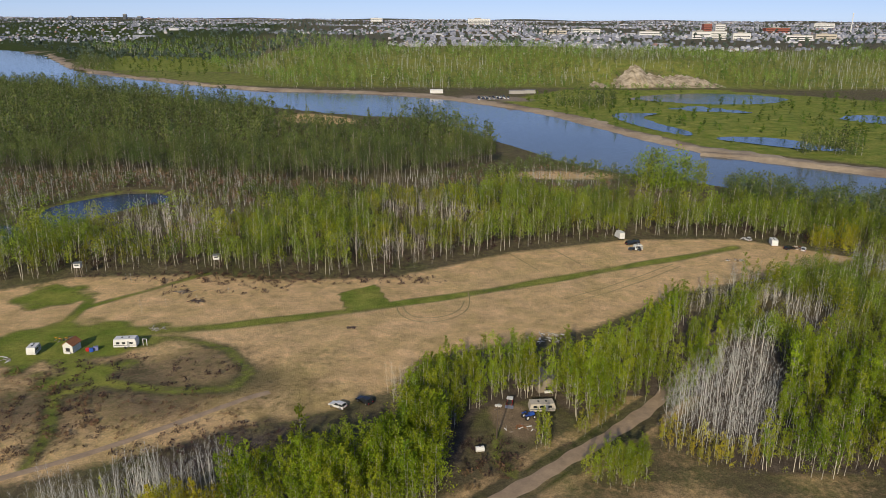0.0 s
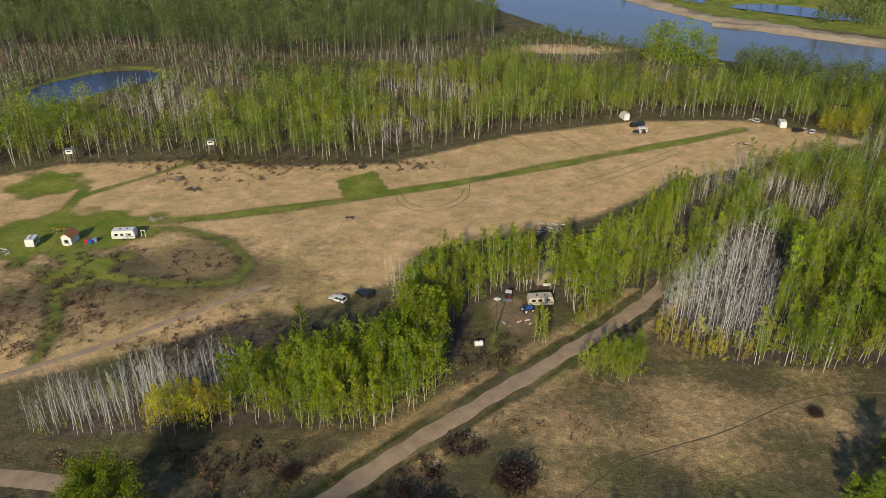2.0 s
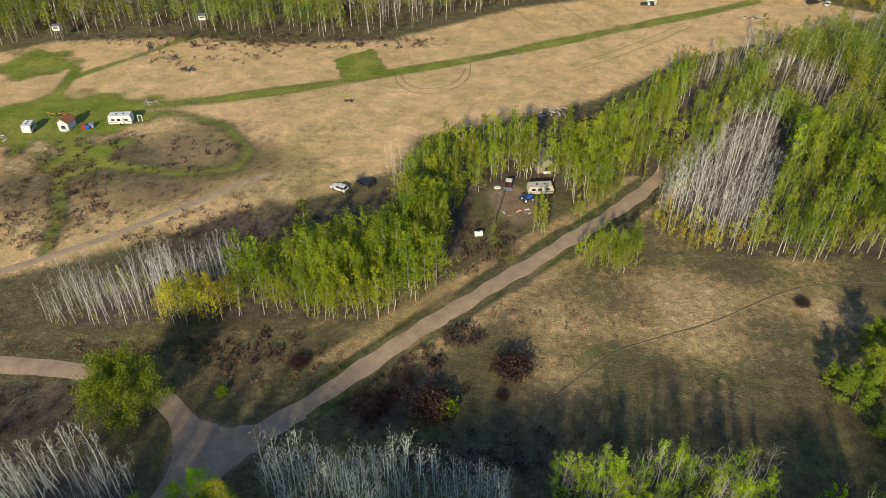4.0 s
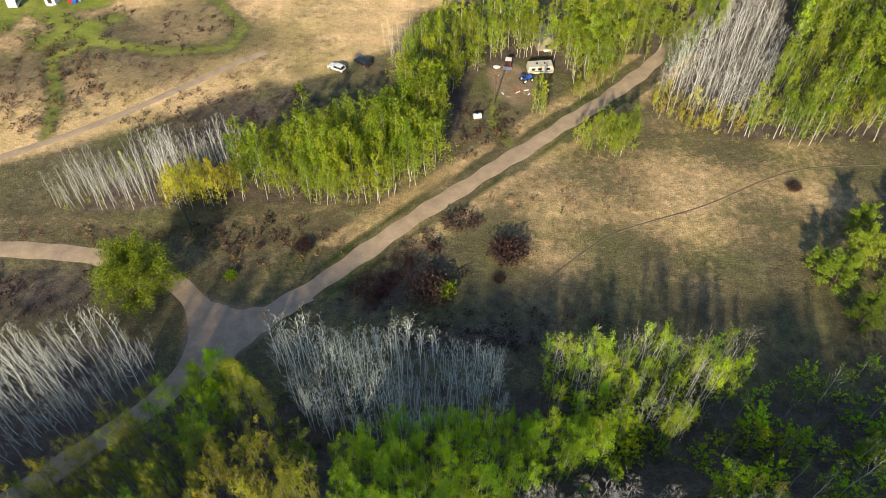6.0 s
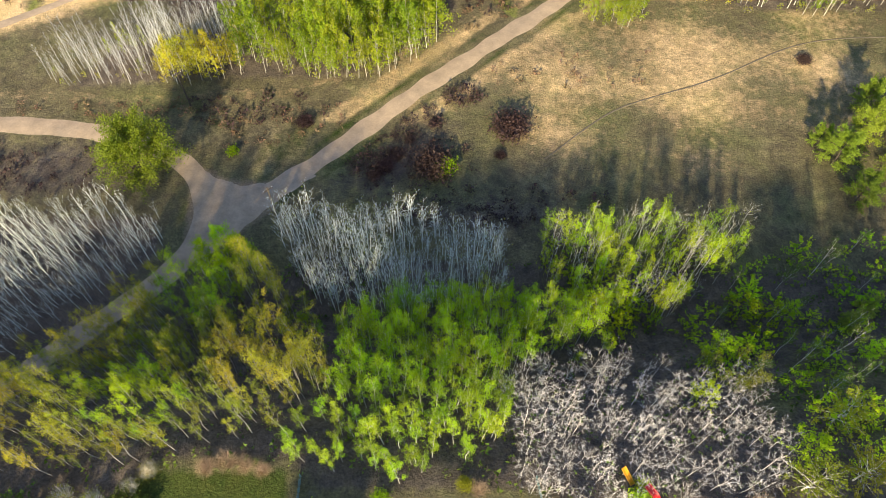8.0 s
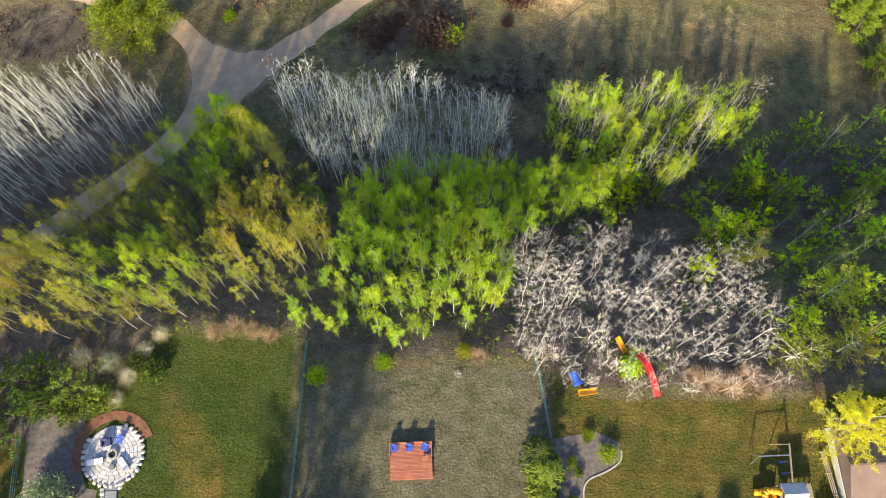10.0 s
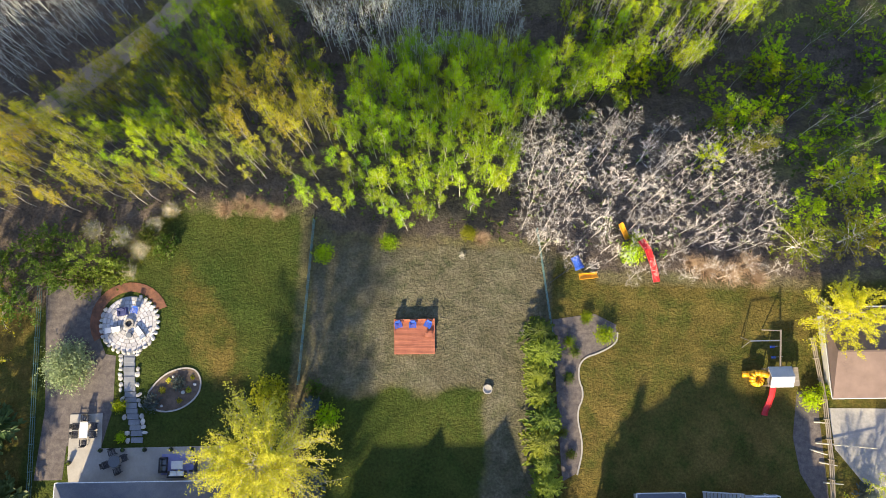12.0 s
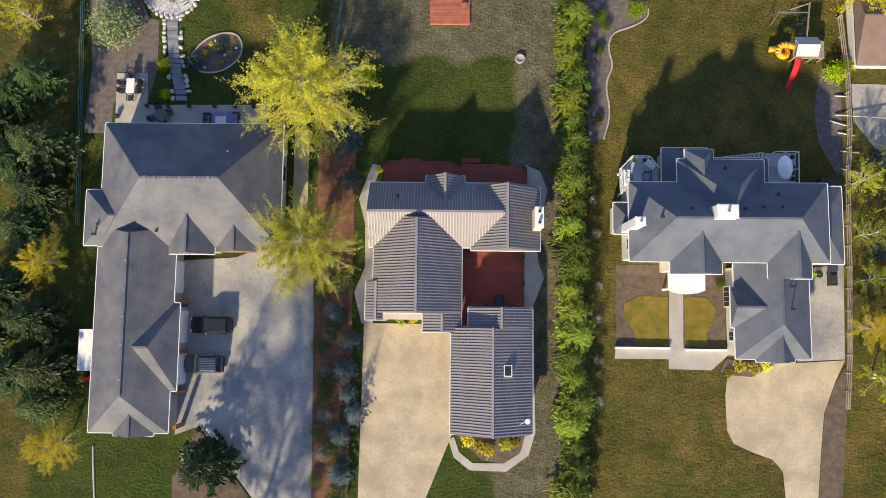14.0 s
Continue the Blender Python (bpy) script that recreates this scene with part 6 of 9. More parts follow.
    garage_door(h, 35.67, -31.5, 4.4, 2.3, "e")


house_west()
house_middle()
house_east()

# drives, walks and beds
flat("driveway", [(-34.0, -24.0), (-28.0, -23.6), (-19.2, -20.0), (-18.8, -30.0), (-18.4, -58), (-27.5, -58), (-25.1, -50.7), (-31.4, -42.8), (-34.2, -43.8)], -0.15, 0.05, M_GREY_DRIVE, "grey concrete driveway, stains and dappled shade in its colour", "driveway")
flat("driveway", [(-13.0, -31.0), (-2.8, -31.0), (-2.7, -43.1), (-5.6, -50.2), (-7.2, -58), (-13.4, -58)], -0.15, 0.06, M_SAND_DRIVE, "tan concrete driveway with oil stains", "driveway")
flat("driveway", [(28.3, -36.4), (30.0, -35.2), (37.2, -34.9), (41.6, -34.6), (40.4, -37.0), (39.0, -40.5), (38.5, -44.8), (38.0, -49.8), (37.6, -58), (34.5, -58), (34.4, -49.9), (34.2, -47.0), (33.1, -45.7), (30.8, -44.9), (28.8, -44.0), (28.1, -42.5), (28.0, -38.7)], -0.15, 0.05, M_SAND_DRIVE, "curved tan concrete driveway", "driveway")
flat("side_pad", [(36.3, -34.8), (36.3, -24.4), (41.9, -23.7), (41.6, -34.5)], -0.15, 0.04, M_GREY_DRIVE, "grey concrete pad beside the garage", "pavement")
flat("patio", [(-43.0, -1.8), (-39.3, -1.7), (-39.2, -5.6), (-25.0, -5.5), (-25.0, -9.4), (-42.6, -9.4), (-42.9, -7.7)], -0.15, 0.10, M_CONCRETE, "beige concrete patio behind the house", "patio")
flat("side_walk", [(-21.6, -26.0), (-19.9, -26.0), (-19.9, -8.5), (-21.6, -8.5)], -0.15, 0.04, M_SAND_DRIVE, "tan concrete side walk", "path")
flat("mulch_bed", [(-18.7, -58), (-14.4, -58), (-14.4, -10.0), (-18.7, -10.0)], -0.1, 0.03, M_MULCH, "narrow red bark mulch strip", "garden bed")
flat("gravel_bed", [(-47.2, 13.5), (-40.5, 13.2), (-40.8, 8), (-39.5, 5.0), (-38.3, 4.8), (-38.2, -1.2), (-39.2, -5.3), (-43.2, -5.3), (-43.4, -9), (-46.6, -9), (-46.0, -1)], -0.1, 0.03, M_GRAVEL, "dark grey gravel bed with scattered leaves", "garden bed")
flat("gravel_bed", [(12.6, 8.2), (17.5, 8.8), (20.0, 7.5), (19.9, 5.6), (18.1, 4.4), (15.7, 3.6), (15.3, 1.8), (15.8, -0.5), (14.9, -2.4), (15.4, -6.2), (14.6, -9.1), (12.9, -10), (12.7, 0)], -0.1, 0.03, M_GRAVEL, "grey gravel border under the hedge", "garden bed")
flat("gravel_bed", [(40.2, -0.5), (42.4, -0.5), (42.5, -13.5), (41.3, -12.8), (39.6, -9.5), (39.2, -5.5)], -0.1, 0.03, M_GRAVEL, "grey gravel strip along the fence", "garden bed")
ring = [(-37.0 + 4.6 * math.cos(radians(a)), 8.9 + 4.5 * math.sin(radians(a))) for a in range(20, 215, 12)]
inner = [(-37.0 + 3.4 * math.cos(radians(a)), 8.9 + 3.4 * math.sin(radians(a))) for a in range(212, 19, -12)]
flat("mulch_bed", ring + inner, -0.1, 0.055, M_MULCH, "curved red bark mulch bed round the fire pit", "garden bed")
flat("mulch_bed", [(41.8, -35.2), (41.5, -41.1), (40.7, -49.8), (40.2, -58), (37.8, -58), (38.1, -49.8), (38.6, -44.8), (39.1, -40.5), (40.5, -37.0)], -0.1, 0.026, M_SOIL, "brown bark strip beside the curved driveway", "garden bed")
flat("court_walk", [(21.9, -27.0), (23.5, -27.0), (23.4, -33.4), (28.3, -33.6), (28.4, -34.2), (26.5, -35.9), (21.7, -35.8), (21.7, -34.7), (15.6, -34.7), (15.7, -33.5), (21.8, -33.5)], -0.1, 0.06, M_CONCRETE, "grey concrete walk to the front door", "path")
flat("court_bed", [(15.9, -24.0), (21.8, -24.0), (21.8, -33.4), (15.8, -33.4)], -0.1, 0.02, M_SOIL, "bare planting bed in the front court", "garden bed")
flat("court_bed", [(23.5, -25.0), (28.3, -24.4), (28.2, -33.4), (23.5, -33.3)], -0.1, 0.02, M_SOIL, "bare planting bed beside the walk", "garden bed")
flat("court_lawn", [(21.7, -27.6), (21.7, -33.2), (18.2, -33.2), (17.8, -31.5), (16.6, -29.9), (16.8, -28.4), (18.5, -27.6)], -0.05, 0.05, M_LAWN, "small curved yellow-green lawn", "lawn")
flat("court_lawn", [(23.6, -27.6), (26.2, -27.7), (27.2, -29.0), (26.8, -30.6), (26.0, -31.8), (26.2, -33.2), (23.6, -33.2)], -0.05, 0.05, M_LAWN, "small curved yellow-green lawn", "lawn")
flat("path_ring", [(-3.2, -44.0), (-2.6, -45.9), (-0.8, -47.3), (3.3, -47.4), (5.8, -45.6), (6.6, -43.0), (6.3, -29.0), (7.6, -25.6), (7.0, -24.0), (6.8, -22.5), (8.0, -15.4), (7.2, -13.2), (5.4, -12.4), (5.2, -15.0), (5.5, -43.0), (5.0, -45.0), (3.0, -46.5), (-0.5, -46.5), (-2.0, -45.3), (-2.6, -43.6)], -0.1, 0.05, M_CONCRETE, "winding concrete path round the house", "path")
flat("path_ring", [(-13.3, -31.0), (-12.0, -31.0), (-12.2, -15.0), (-11.3, -12.6), (-12.4, -12.5), (-13.9, -16.6), (-13.1, -19.5), (-13.0, -24.5), (-14.2, -27.5)], -0.1, 0.05, M_CONCRETE, "winding concrete path beside the house", "path")
flat("island_bed", [(-2.4, -43.4), (0.6, -46.2), (3.0, -46.5), (4.8, -45.4), (5.4, -43.4), (1.5, -43.8)], -0.1, 0.08, M_SOIL, "planted bed at the gable end", "garden bed")
flat("front_bed", [(28.2, -34.6), (31.5, -35.0), (33.6, -35.2), (31.0, -36.6), (28.6, -36.4), (27.4, -36.0)], -0.1, 0.10, M_SOIL, "planted bed beside the garage", "garden bed")
flat("island_bed", [(-34.0, -0.6), (-34.2, 0.6), (-33.0, 2.0), (-31.2, 3.1), (-29.3, 3.2), (-28.3, 2.2), (-28.3, 0.6), (-29.4, -0.8), (-31.0, -1.5), (-33.0, -1.5)], -0.1, 0.05, M_SOIL, "kidney-shaped planting bed in the lawn", "garden bed")
flat("slope_bed", [(-32.0, -43.2), (-31.0, -43.6), (-25.6, -50.4), (-27.4, -54), (-34.0, -54), (-34.3, -48.5), (-32.6, -46.4)], -0.1, 0.05, M_SOIL, "planting bed below the driveway", "garden bed")
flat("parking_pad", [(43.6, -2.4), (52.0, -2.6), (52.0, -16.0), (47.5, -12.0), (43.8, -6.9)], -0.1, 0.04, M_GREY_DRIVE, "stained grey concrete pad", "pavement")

# ---- plants round the houses ----
def lot_xy(u, v):
    p = LOT @ Vector((u, v, 0))
    return p.x, p.y


def garden(name, spots, form, bark, leaf, label, group, category="tree"):
    """Single plants at places of the plot plan: (u, v, size, turn)."""
    src = None
    for u, v, s, turn in spots:
        x, y = lot_xy(u, v)
        m = Matrix.Translation((x, y, ground_z(x, y) - 0.03)) @ Matrix.Rotation(radians(turn), 4, "Z")
        if src is None:
            src = tree_thing(name, form, bark, leaf, label, category, group)
            src.matrix_basis = m @ Matrix.Scale(s, 4)
        else:
            keep = src.scale.copy()
            src.scale = (s, s, s)
            copy_thing(src, m)
            src.scale = keep


BIG_YELLOW = broad(300, 12.5, 5.8, 70, 20, 42000, 0.088, scatter=0.022)
# third poplar, out of view, is added where tree shade on the driveway points
garden("catkin_tree", [(-18.6, -6.6, 1.12, 0), (-18.6, -22.6, 0.9, 130), (-26.0, -58.5, 1.15, 60)], BIG_YELLOW, M_BARK, M_LEAF_YELLOW, "large poplar covered in bright yellow catkins", "yellow poplars beside the driveway")
garden("catkin_tree", [(43.6, 7.6, 0.85, 40), (-46.0, -44.5, 0.55, 70), (-48.8, -24.5, 0.5, 200), (43.3, -31.0, 0.5, 10)], broad(301, 11, 5.0, 44, 12, 15000, 0.105, scatter=0.03), M_BARK, M_LEAF_GOLD, "yellow-leaved young tree beside the fence", "yellow trees at the plot edges")
garden("leafy_tree", [(41.2, 16.2, 0.75, 0), (47.5, 17.0, 0.7, 90), (49.5, 25.0, 0.8, 30), (-52.5, 4.0, 0.6, 80), (-51.4, 10.5, 0.6, 300), (43.4, -20.5, 0.55, 140), (43.2, -14.4, 0.5, 80), (44.4, -36.5, 0.65, 20), (43.9, -25.5, 0.5, 260), (47.4, -11.0, 0.45, 220), (47.0, -30.5, 0.75, 50), (47.2, -41.5, 0.8, 110), (47.6, -17.5, 0.65, 190), (47.0, -47.5, 0.8, 280)],
       broad(302, 9.0, 4.4, 28, 7, 2200, 0.17, 0.2), M_BARK_GREY, M_LEAF_OLIVE, "leafy yellow-green tree at the plot edge", "green trees at the plot edges")
garden("spruce_tree", [(-49.6, -11.5, 1.0, 0), (-53.2, -13.0, 0.9, 60), (-50.2, -16.5, 0.85, 130), (-51.0, -3.2, 0.82, 200), (-54.0, -5.4, 0.75, 10), (-49.5, -31.0, 0.9, 80), (-47.6, -36.4, 0.95, 150), (-51.8, -36.8, 0.9, 20), (-48.5, -40.2, 0.75, 270), (-53.6, -28.0, 0.85, 45), (-29.6, -46.6, 0.98, 0), (-52.0, -20.5, 0.8, 33), (-56.0, -9.0, 0.95, 70), (-56.0, -32.0, 0.9, 170)],
       spruce(310, 10.5, 3.6, 15, 12, 4), M_BARK_DARK, M_NEEDLE, "tall dark green spruce with dense boughs", "dark spruces beside the house")
garden("blue_spruce", [(-15.6, -9.6, 0.9, 0), (-14.8, -14.6, 0.6, 50), (-15.3, -1.4, 0.55, 90), (-15.0, -36.3, 0.62, 20), (-15.4, -43.6, 0.62, 150), (-14.4, -33.0, 0.55, 75), (-13.6, -41.0, 0.62, 240), (-15.2, -47.6, 0.65, 300), (-14.6, -39.0, 0.5, 10), (-16.2, -30.2, 0.5, 120), (45.4, -22.0, 0.55, 0), (46.2, -11.6, 0.5, 60)],
       spruce(311, 7.0, 2.6, 11, 9, 4), M_BARK_DARK, M_NEEDLE_BLUE, "blue-green spruce in the border strip", "blue spruces along the drive")
garden("border_tree", [(-40.5, 15.6, 0.95, 0), (-44.6, 13.8, 0.9, 60), (-47.2, 16.8, 0.85, 130), (-50.6, 14.6, 0.9, 200), (-49.0, 10.8, 0.8, 260), (-53.6, 11.6, 0.85, 310), (-45.4, 18.4, 0.7, 20), (-54.8, 16.6, 0.9, 80), (-57.6, 13.2, 0.9, 150), (-56.4, 8.4, 0.7, 220)],
       broad(303, 6.2, 3.0, 26, 7, 1900, 0.15, 0.06), M_BARK_DARK, M_LEAF_DARK, "dense dark green shrubby tree in the plot border", "border trees beside the fire pit")
garden("border_shrub", [(-36.0, 17.2, 0.8, 0), (-38.2, 18.8, 0.9, 70), (-34.4, 20.2, 0.7, 140), (-37.2, 14.6, 0.7, 30), (-41.6, 19.6, 0.9, 210), (-32.6, 22.0, 0.7, 300)], bush(328, 1.9, 2.2, 80, 260, 0.13), M_BARK_GREY, M_LEAF_OLIVE, "grey twiggy shrub just coming into leaf", "twiggy border shrubs", "shrub")
hedge = [(10.7 + 0.35 * math.sin(i * 2.1), 6.6 - 2.42 * i, 0.98 + 0.16 * math.sin(i * 1.7), 57 * i) for i in range(25)]
garden("hedge_spruce", hedge, spruce(312, 6.2, 2.35, 11, 10, 4), M_BARK_DARK, M_NEEDLE_HEDGE, "green spruce in a dense boundary row", "spruce row between the plots")
garden("pale_shrub", [(-17.2, -41.5, 1, 0), (-16.9, -32.2, 0.9, 40), (-17.4, -45.6, 1, 80), (-17.1, -36.6, 0.8, 160), (-16.9, -29.4, 0.8, 220), (13.2, -16.6, 0.6, 0), (13.6, -20.5, 0.6, 70), (13.7, -26.5, 0.55, 10), (13.6, -30.3, 0.6, 90), (13.6, -35.0, 0.55, 30), (13.6, -39.5, 0.6, 130), (9.4, 6.6, 0.7, 0), (2.2, 15.9, 0.5, 90)],
       bush(320, 1.3, 1.6, 46, 0), M_BARK, M_LEAF_OLIVE, "leafless pale shrub with spreading twigs", "pale shrubs", "shrub")
strip = [(-16.6 + 1.5 * math.sin(i * 2.3), -24.5 - 1.85 * i, 0.75 + 0.25 * math.sin(i * 1.9), 71 * i) for i in range(17)]
garden("strip_bush", strip, bush(329, 1.5, 1.7, 40, 420, 0.13), M_BARK_MID, M_LEAF_DARK, "leafy green shrub in the mulch strip", "shrubs in the mulch strip", "shrub")
garden("round_bush", [(-42.9, 3.6, 1.0, 0)], bush(321, 3.0, 3.4, 80, 6500, 0.125), M_BARK_DARK, foliage("silver_leaf", (0.190, 0.250, 0.110), (0.360, 0.410, 0.220), 0.35), "large rounded silvery green shrub", "", "shrub")
garden("yellow_bush", [(-19.9, 0.2, 1.0, 0), (3.0, 18.6, 0.45, 50)], bush(322, 2.4, 3.0, 50, 1500, 0.17), M_BARK_DARK, M_LEAF_OLIVE, "rounded olive-yellow shrub beside the lawn", "", "shrub")
garden("green_bush", [(-13.4, -2.4, 1.0, 0), (18.5, 6.3, 0.75, 10), (16.6, 8.5, 0.45, 0), (14.4, 5.6, 0.45, 80), (10.6, 7.8, 0.5, 20), (-37.3, -0.9, 0.55, 40), (-37.0, -4.4, 0.4, 90), (41.3, -1.4, 0.8, 130), (43.0, -0.4, 0.6, 170), (22.3, 15.8, 0.9, 10), (23.2, 17.4, 0.8, 110), (-6.4, 17.6, 0.7, 0), (-14.2, 16.4, 0.8, 60)],
       bush(323, 1.7, 1.9, 36, 800, 0.15), M_BARK_DARK, M_LEAF, "fresh green leafy shrub", "green shrubs", "shrub")
garden("dark_bush", [(-15.1, 0.8, 0.8, 0), (-38.9, 14.8, 1.5, 30), (-35.1, 19.0, 1.0, 60), (-45.6, 14.6, 1.5, 70), (-42.2, 13.4, 1.4, 130), (-33.0, 17.6, 1.2, 100), (13.1, -4.6, 0.5, 0), (14.0, -7.0, 0.45, 60), (14.2, 1.5, 0.5, 100), (15.0, 4.4, 0.5, 140), (27.6, -26.2, 0.4, 0), (16.4, 8.0, 0.4, 10)], bush(324, 1.5, 1.4, 32, 500, 0.15), M_BARK_DARK, M_LEAF_DARK, "low dark green shrub", "dark shrubs", "shrub")
garden("blue_juniper", [(-30.8, 1.6, 0.8, 0), (-33.8, -0.6, 1.0, 50)], bush(325, 1.2, 0.8, 30, 420, 0.13), M_BARK_DARK, M_NEEDLE_BLUE, "low blue-grey juniper in the planting bed", "junipers in the bed", "shrub")
garden("bed_shrub", [(-29.6, 0.8, 0.45, 0), (-32.6, 0.8, 0.5, 40), (-30.6, -0.4, 0.4, 20), (-31.9, 1.9, 0.4, 110), (-29.2, 2.2, 0.35, 200), (-1.0, -44.0, 0.9, 10), (1.2, -45.0, 1.0, 50), (3.2, -44.4, 0.9, 90), (0.2, -44.6, 0.8, 170), (4.2, -44.2, 0.7, 10), (-7.4, -30.5, 0.6, 0), (-8.8, -30.8, 0.55, 80), (29.6, -35.4, 0.9, 0), (31.2, -35.6, 0.9, 60), (28.4, -36.2, 0.7, 120), (32.6, -35.4, 0.7, 10), (-11.6, -13.2, 0.5, 0)],
       bush(326, 0.9, 0.7, 24, 320, 0.12), M_TWIG, M_LEAF_YELLOW, "small yellow-green bedding shrub", "bedding shrubs", "shrub")
garden("dry_grass_clump", [(-24.0, 22.6, 1.3, 0), (-26.2, 22.0, 1.2, 60), (-21.8, 22.0, 1.1, 120), (-19.8, 21.4, 1.0, 10), (31.0, 13.8, 1.6, 0), (33.6, 13.2, 1.6, 60), (35.8, 14.4, 1.5, 130), (29.4, 14.6, 1.2, 190), (36.9, 12.6, 1.2, 250), (4.6, 18.0, 1.0, 0)],
       bush(327, 1.4, 1.2, 90, 0), surface("dry_reed", (0.42, 0.30, 0.19), (0.33, 0.22, 0.13), 1.0, 7.0, 0.9), M_LEAF_OLIVE, "dry pinkish tan brush at the lawn end", "dry brush clumps", "shrub")


# ---- fences ----
def fence(u0, v0, u1, v1, label, h=1.2, gap=2.4, mat=M_FENCE, rails=3):
    """Posts, rails and a net of thin wires between two places of the plot."""
    f = thing("fence", u0, v0, 0, label, "fence")
    ln = math.hypot(u1 - u0, v1 - v0)
    n = max(2, round(ln / gap))
    at = [(u0 + (u1 - u0) * i / n, v0 + (v1 - v0) * i / n) for i in range(n + 1)]
    zz = [ground_z(*lot_xy(*p)) for p in at]
    for (u, v), z in zip(at, zz):
        part("post", Geo().rod((u, v, z - 0.2), (u, v, z + h + 0.05), 0.05, n=6), mat, f)
    for i in range(n):
        for k in range(rails):
            z = h * (0.1 + 0.88 * k / (rails - 1))
            part("rail", Geo().bar((*at[i], zz[i] + z), (*at[i + 1], zz[i + 1] + z), 0.05, 0.05), mat, f)
        g = Geo()
        m = 9
        for k in range(1, m):
            s = k / m
            u, v, z = at[i][0] + (at[i + 1][0] - at[i][0]) * s, at[i][1] + (at[i + 1][1] - at[i][1]) * s, zz[i] + (zz[i + 1] - zz[i]) * s
            g.bar((u, v, z + 0.08), (u, v, z + h), 0.012, 0.012)
        part("mesh_wires", g, mat, f)
    return f


fence(-15.4, 20.5, -16.9, 1.2, "green metal mesh fence between the lawns")
fence(11.2, 19.0, 12.5, 6.2, "green metal mesh fence beside the hedge")
fence(-47.6, 13.0, -46.4, -20.0, "thin green wire fence at the plot edge", 1.0, 3.0)
fence(12.6, 12.6, 17.2, 15.8, "low dark mesh fence across the border", 0.8, 2.0, M_DARK)


def rail_fence(pts, label):
    f = thing("rail_fence", *pts[0], 0, label, "fence")
    for a, b in zip(pts, pts[1:]):
        n = max(1, round(math.dist(a, b) / 2.4))
        for i in range(n):
            p = [a[k] + (b[k] - a[k]) * i / n for k in (0, 1)]
            q = [a[k] + (b[k] - a[k]) * (i + 1) / n for k in (0, 1)]
            part("post", Geo().rod((*p, -0.1), (*p, 1.3), 0.08, 0.07, 6), M_WOOD, f)
            for z in (0.35, 0.75, 1.15):
                part("rail", Geo().bar((p[0] + 0.03 * math.sin(i + z), p[1], z), (q[0], q[1], z + 0.02), 0.11, 0.09), M_WOOD, f)


rail_fence([(42.3, 5.5), (42.9, -1.4), (42.9, -8.0), (42.4, -14.5), (42.2, -24.0), (41.8, -34.0), (41.3, -40.0)], "weathered timber rail fence along the plot")
rail_fence([(-52.0, 9.6), (-48.5, 13.0)], "short weathered timber rail fence")
for i, (u, v, ln, a) in enumerate(((41.7, -3.9, 1.8, -6), (40.9, -6.9, 2.0, -18), (41.6, -6.2, 6.4, -6), (41.8, -8.3, 2.0, -12), (42.0, -10.5, 2.2, -6), (42.0, -12.6, 2.1, -14))):
    log = thing("timber_pole", u, v, 0.05, "peeled pale timber pole lying by the fence", "timber", "poles by the fence")
    part("pole", Geo().rod((u, v, 0.16), (u + ln * math.cos(radians(a)), v + ln * math.sin(radians(a)), 0.22 if i != 2 else 1.1), 0.09, 0.06, 7), M_BARK, log)


# ---- fire pit terrace and stepping path ----
def stone_mesh(name, seed, mat, flatness=0.6):
    """An uneven stone about one metre across."""
    rng = np.random.default_rng(seed)
    bm = bmesh.new()
    bmesh.ops.create_icosphere(bm, subdivisions=1, radius=0.5)
    for v in bm.verts:
        v.co *= 1 + rng.uniform(-0.16, 0.16)
        v.co.z *= flatness
    me = bpy.data.meshes.new(name)
    bm.to_mesh(me)
    bm.free()
    me.materials.append(mat)
    return me


STONES = [stone_mesh("stone", i, M_BOULDER) for i in range(5)]


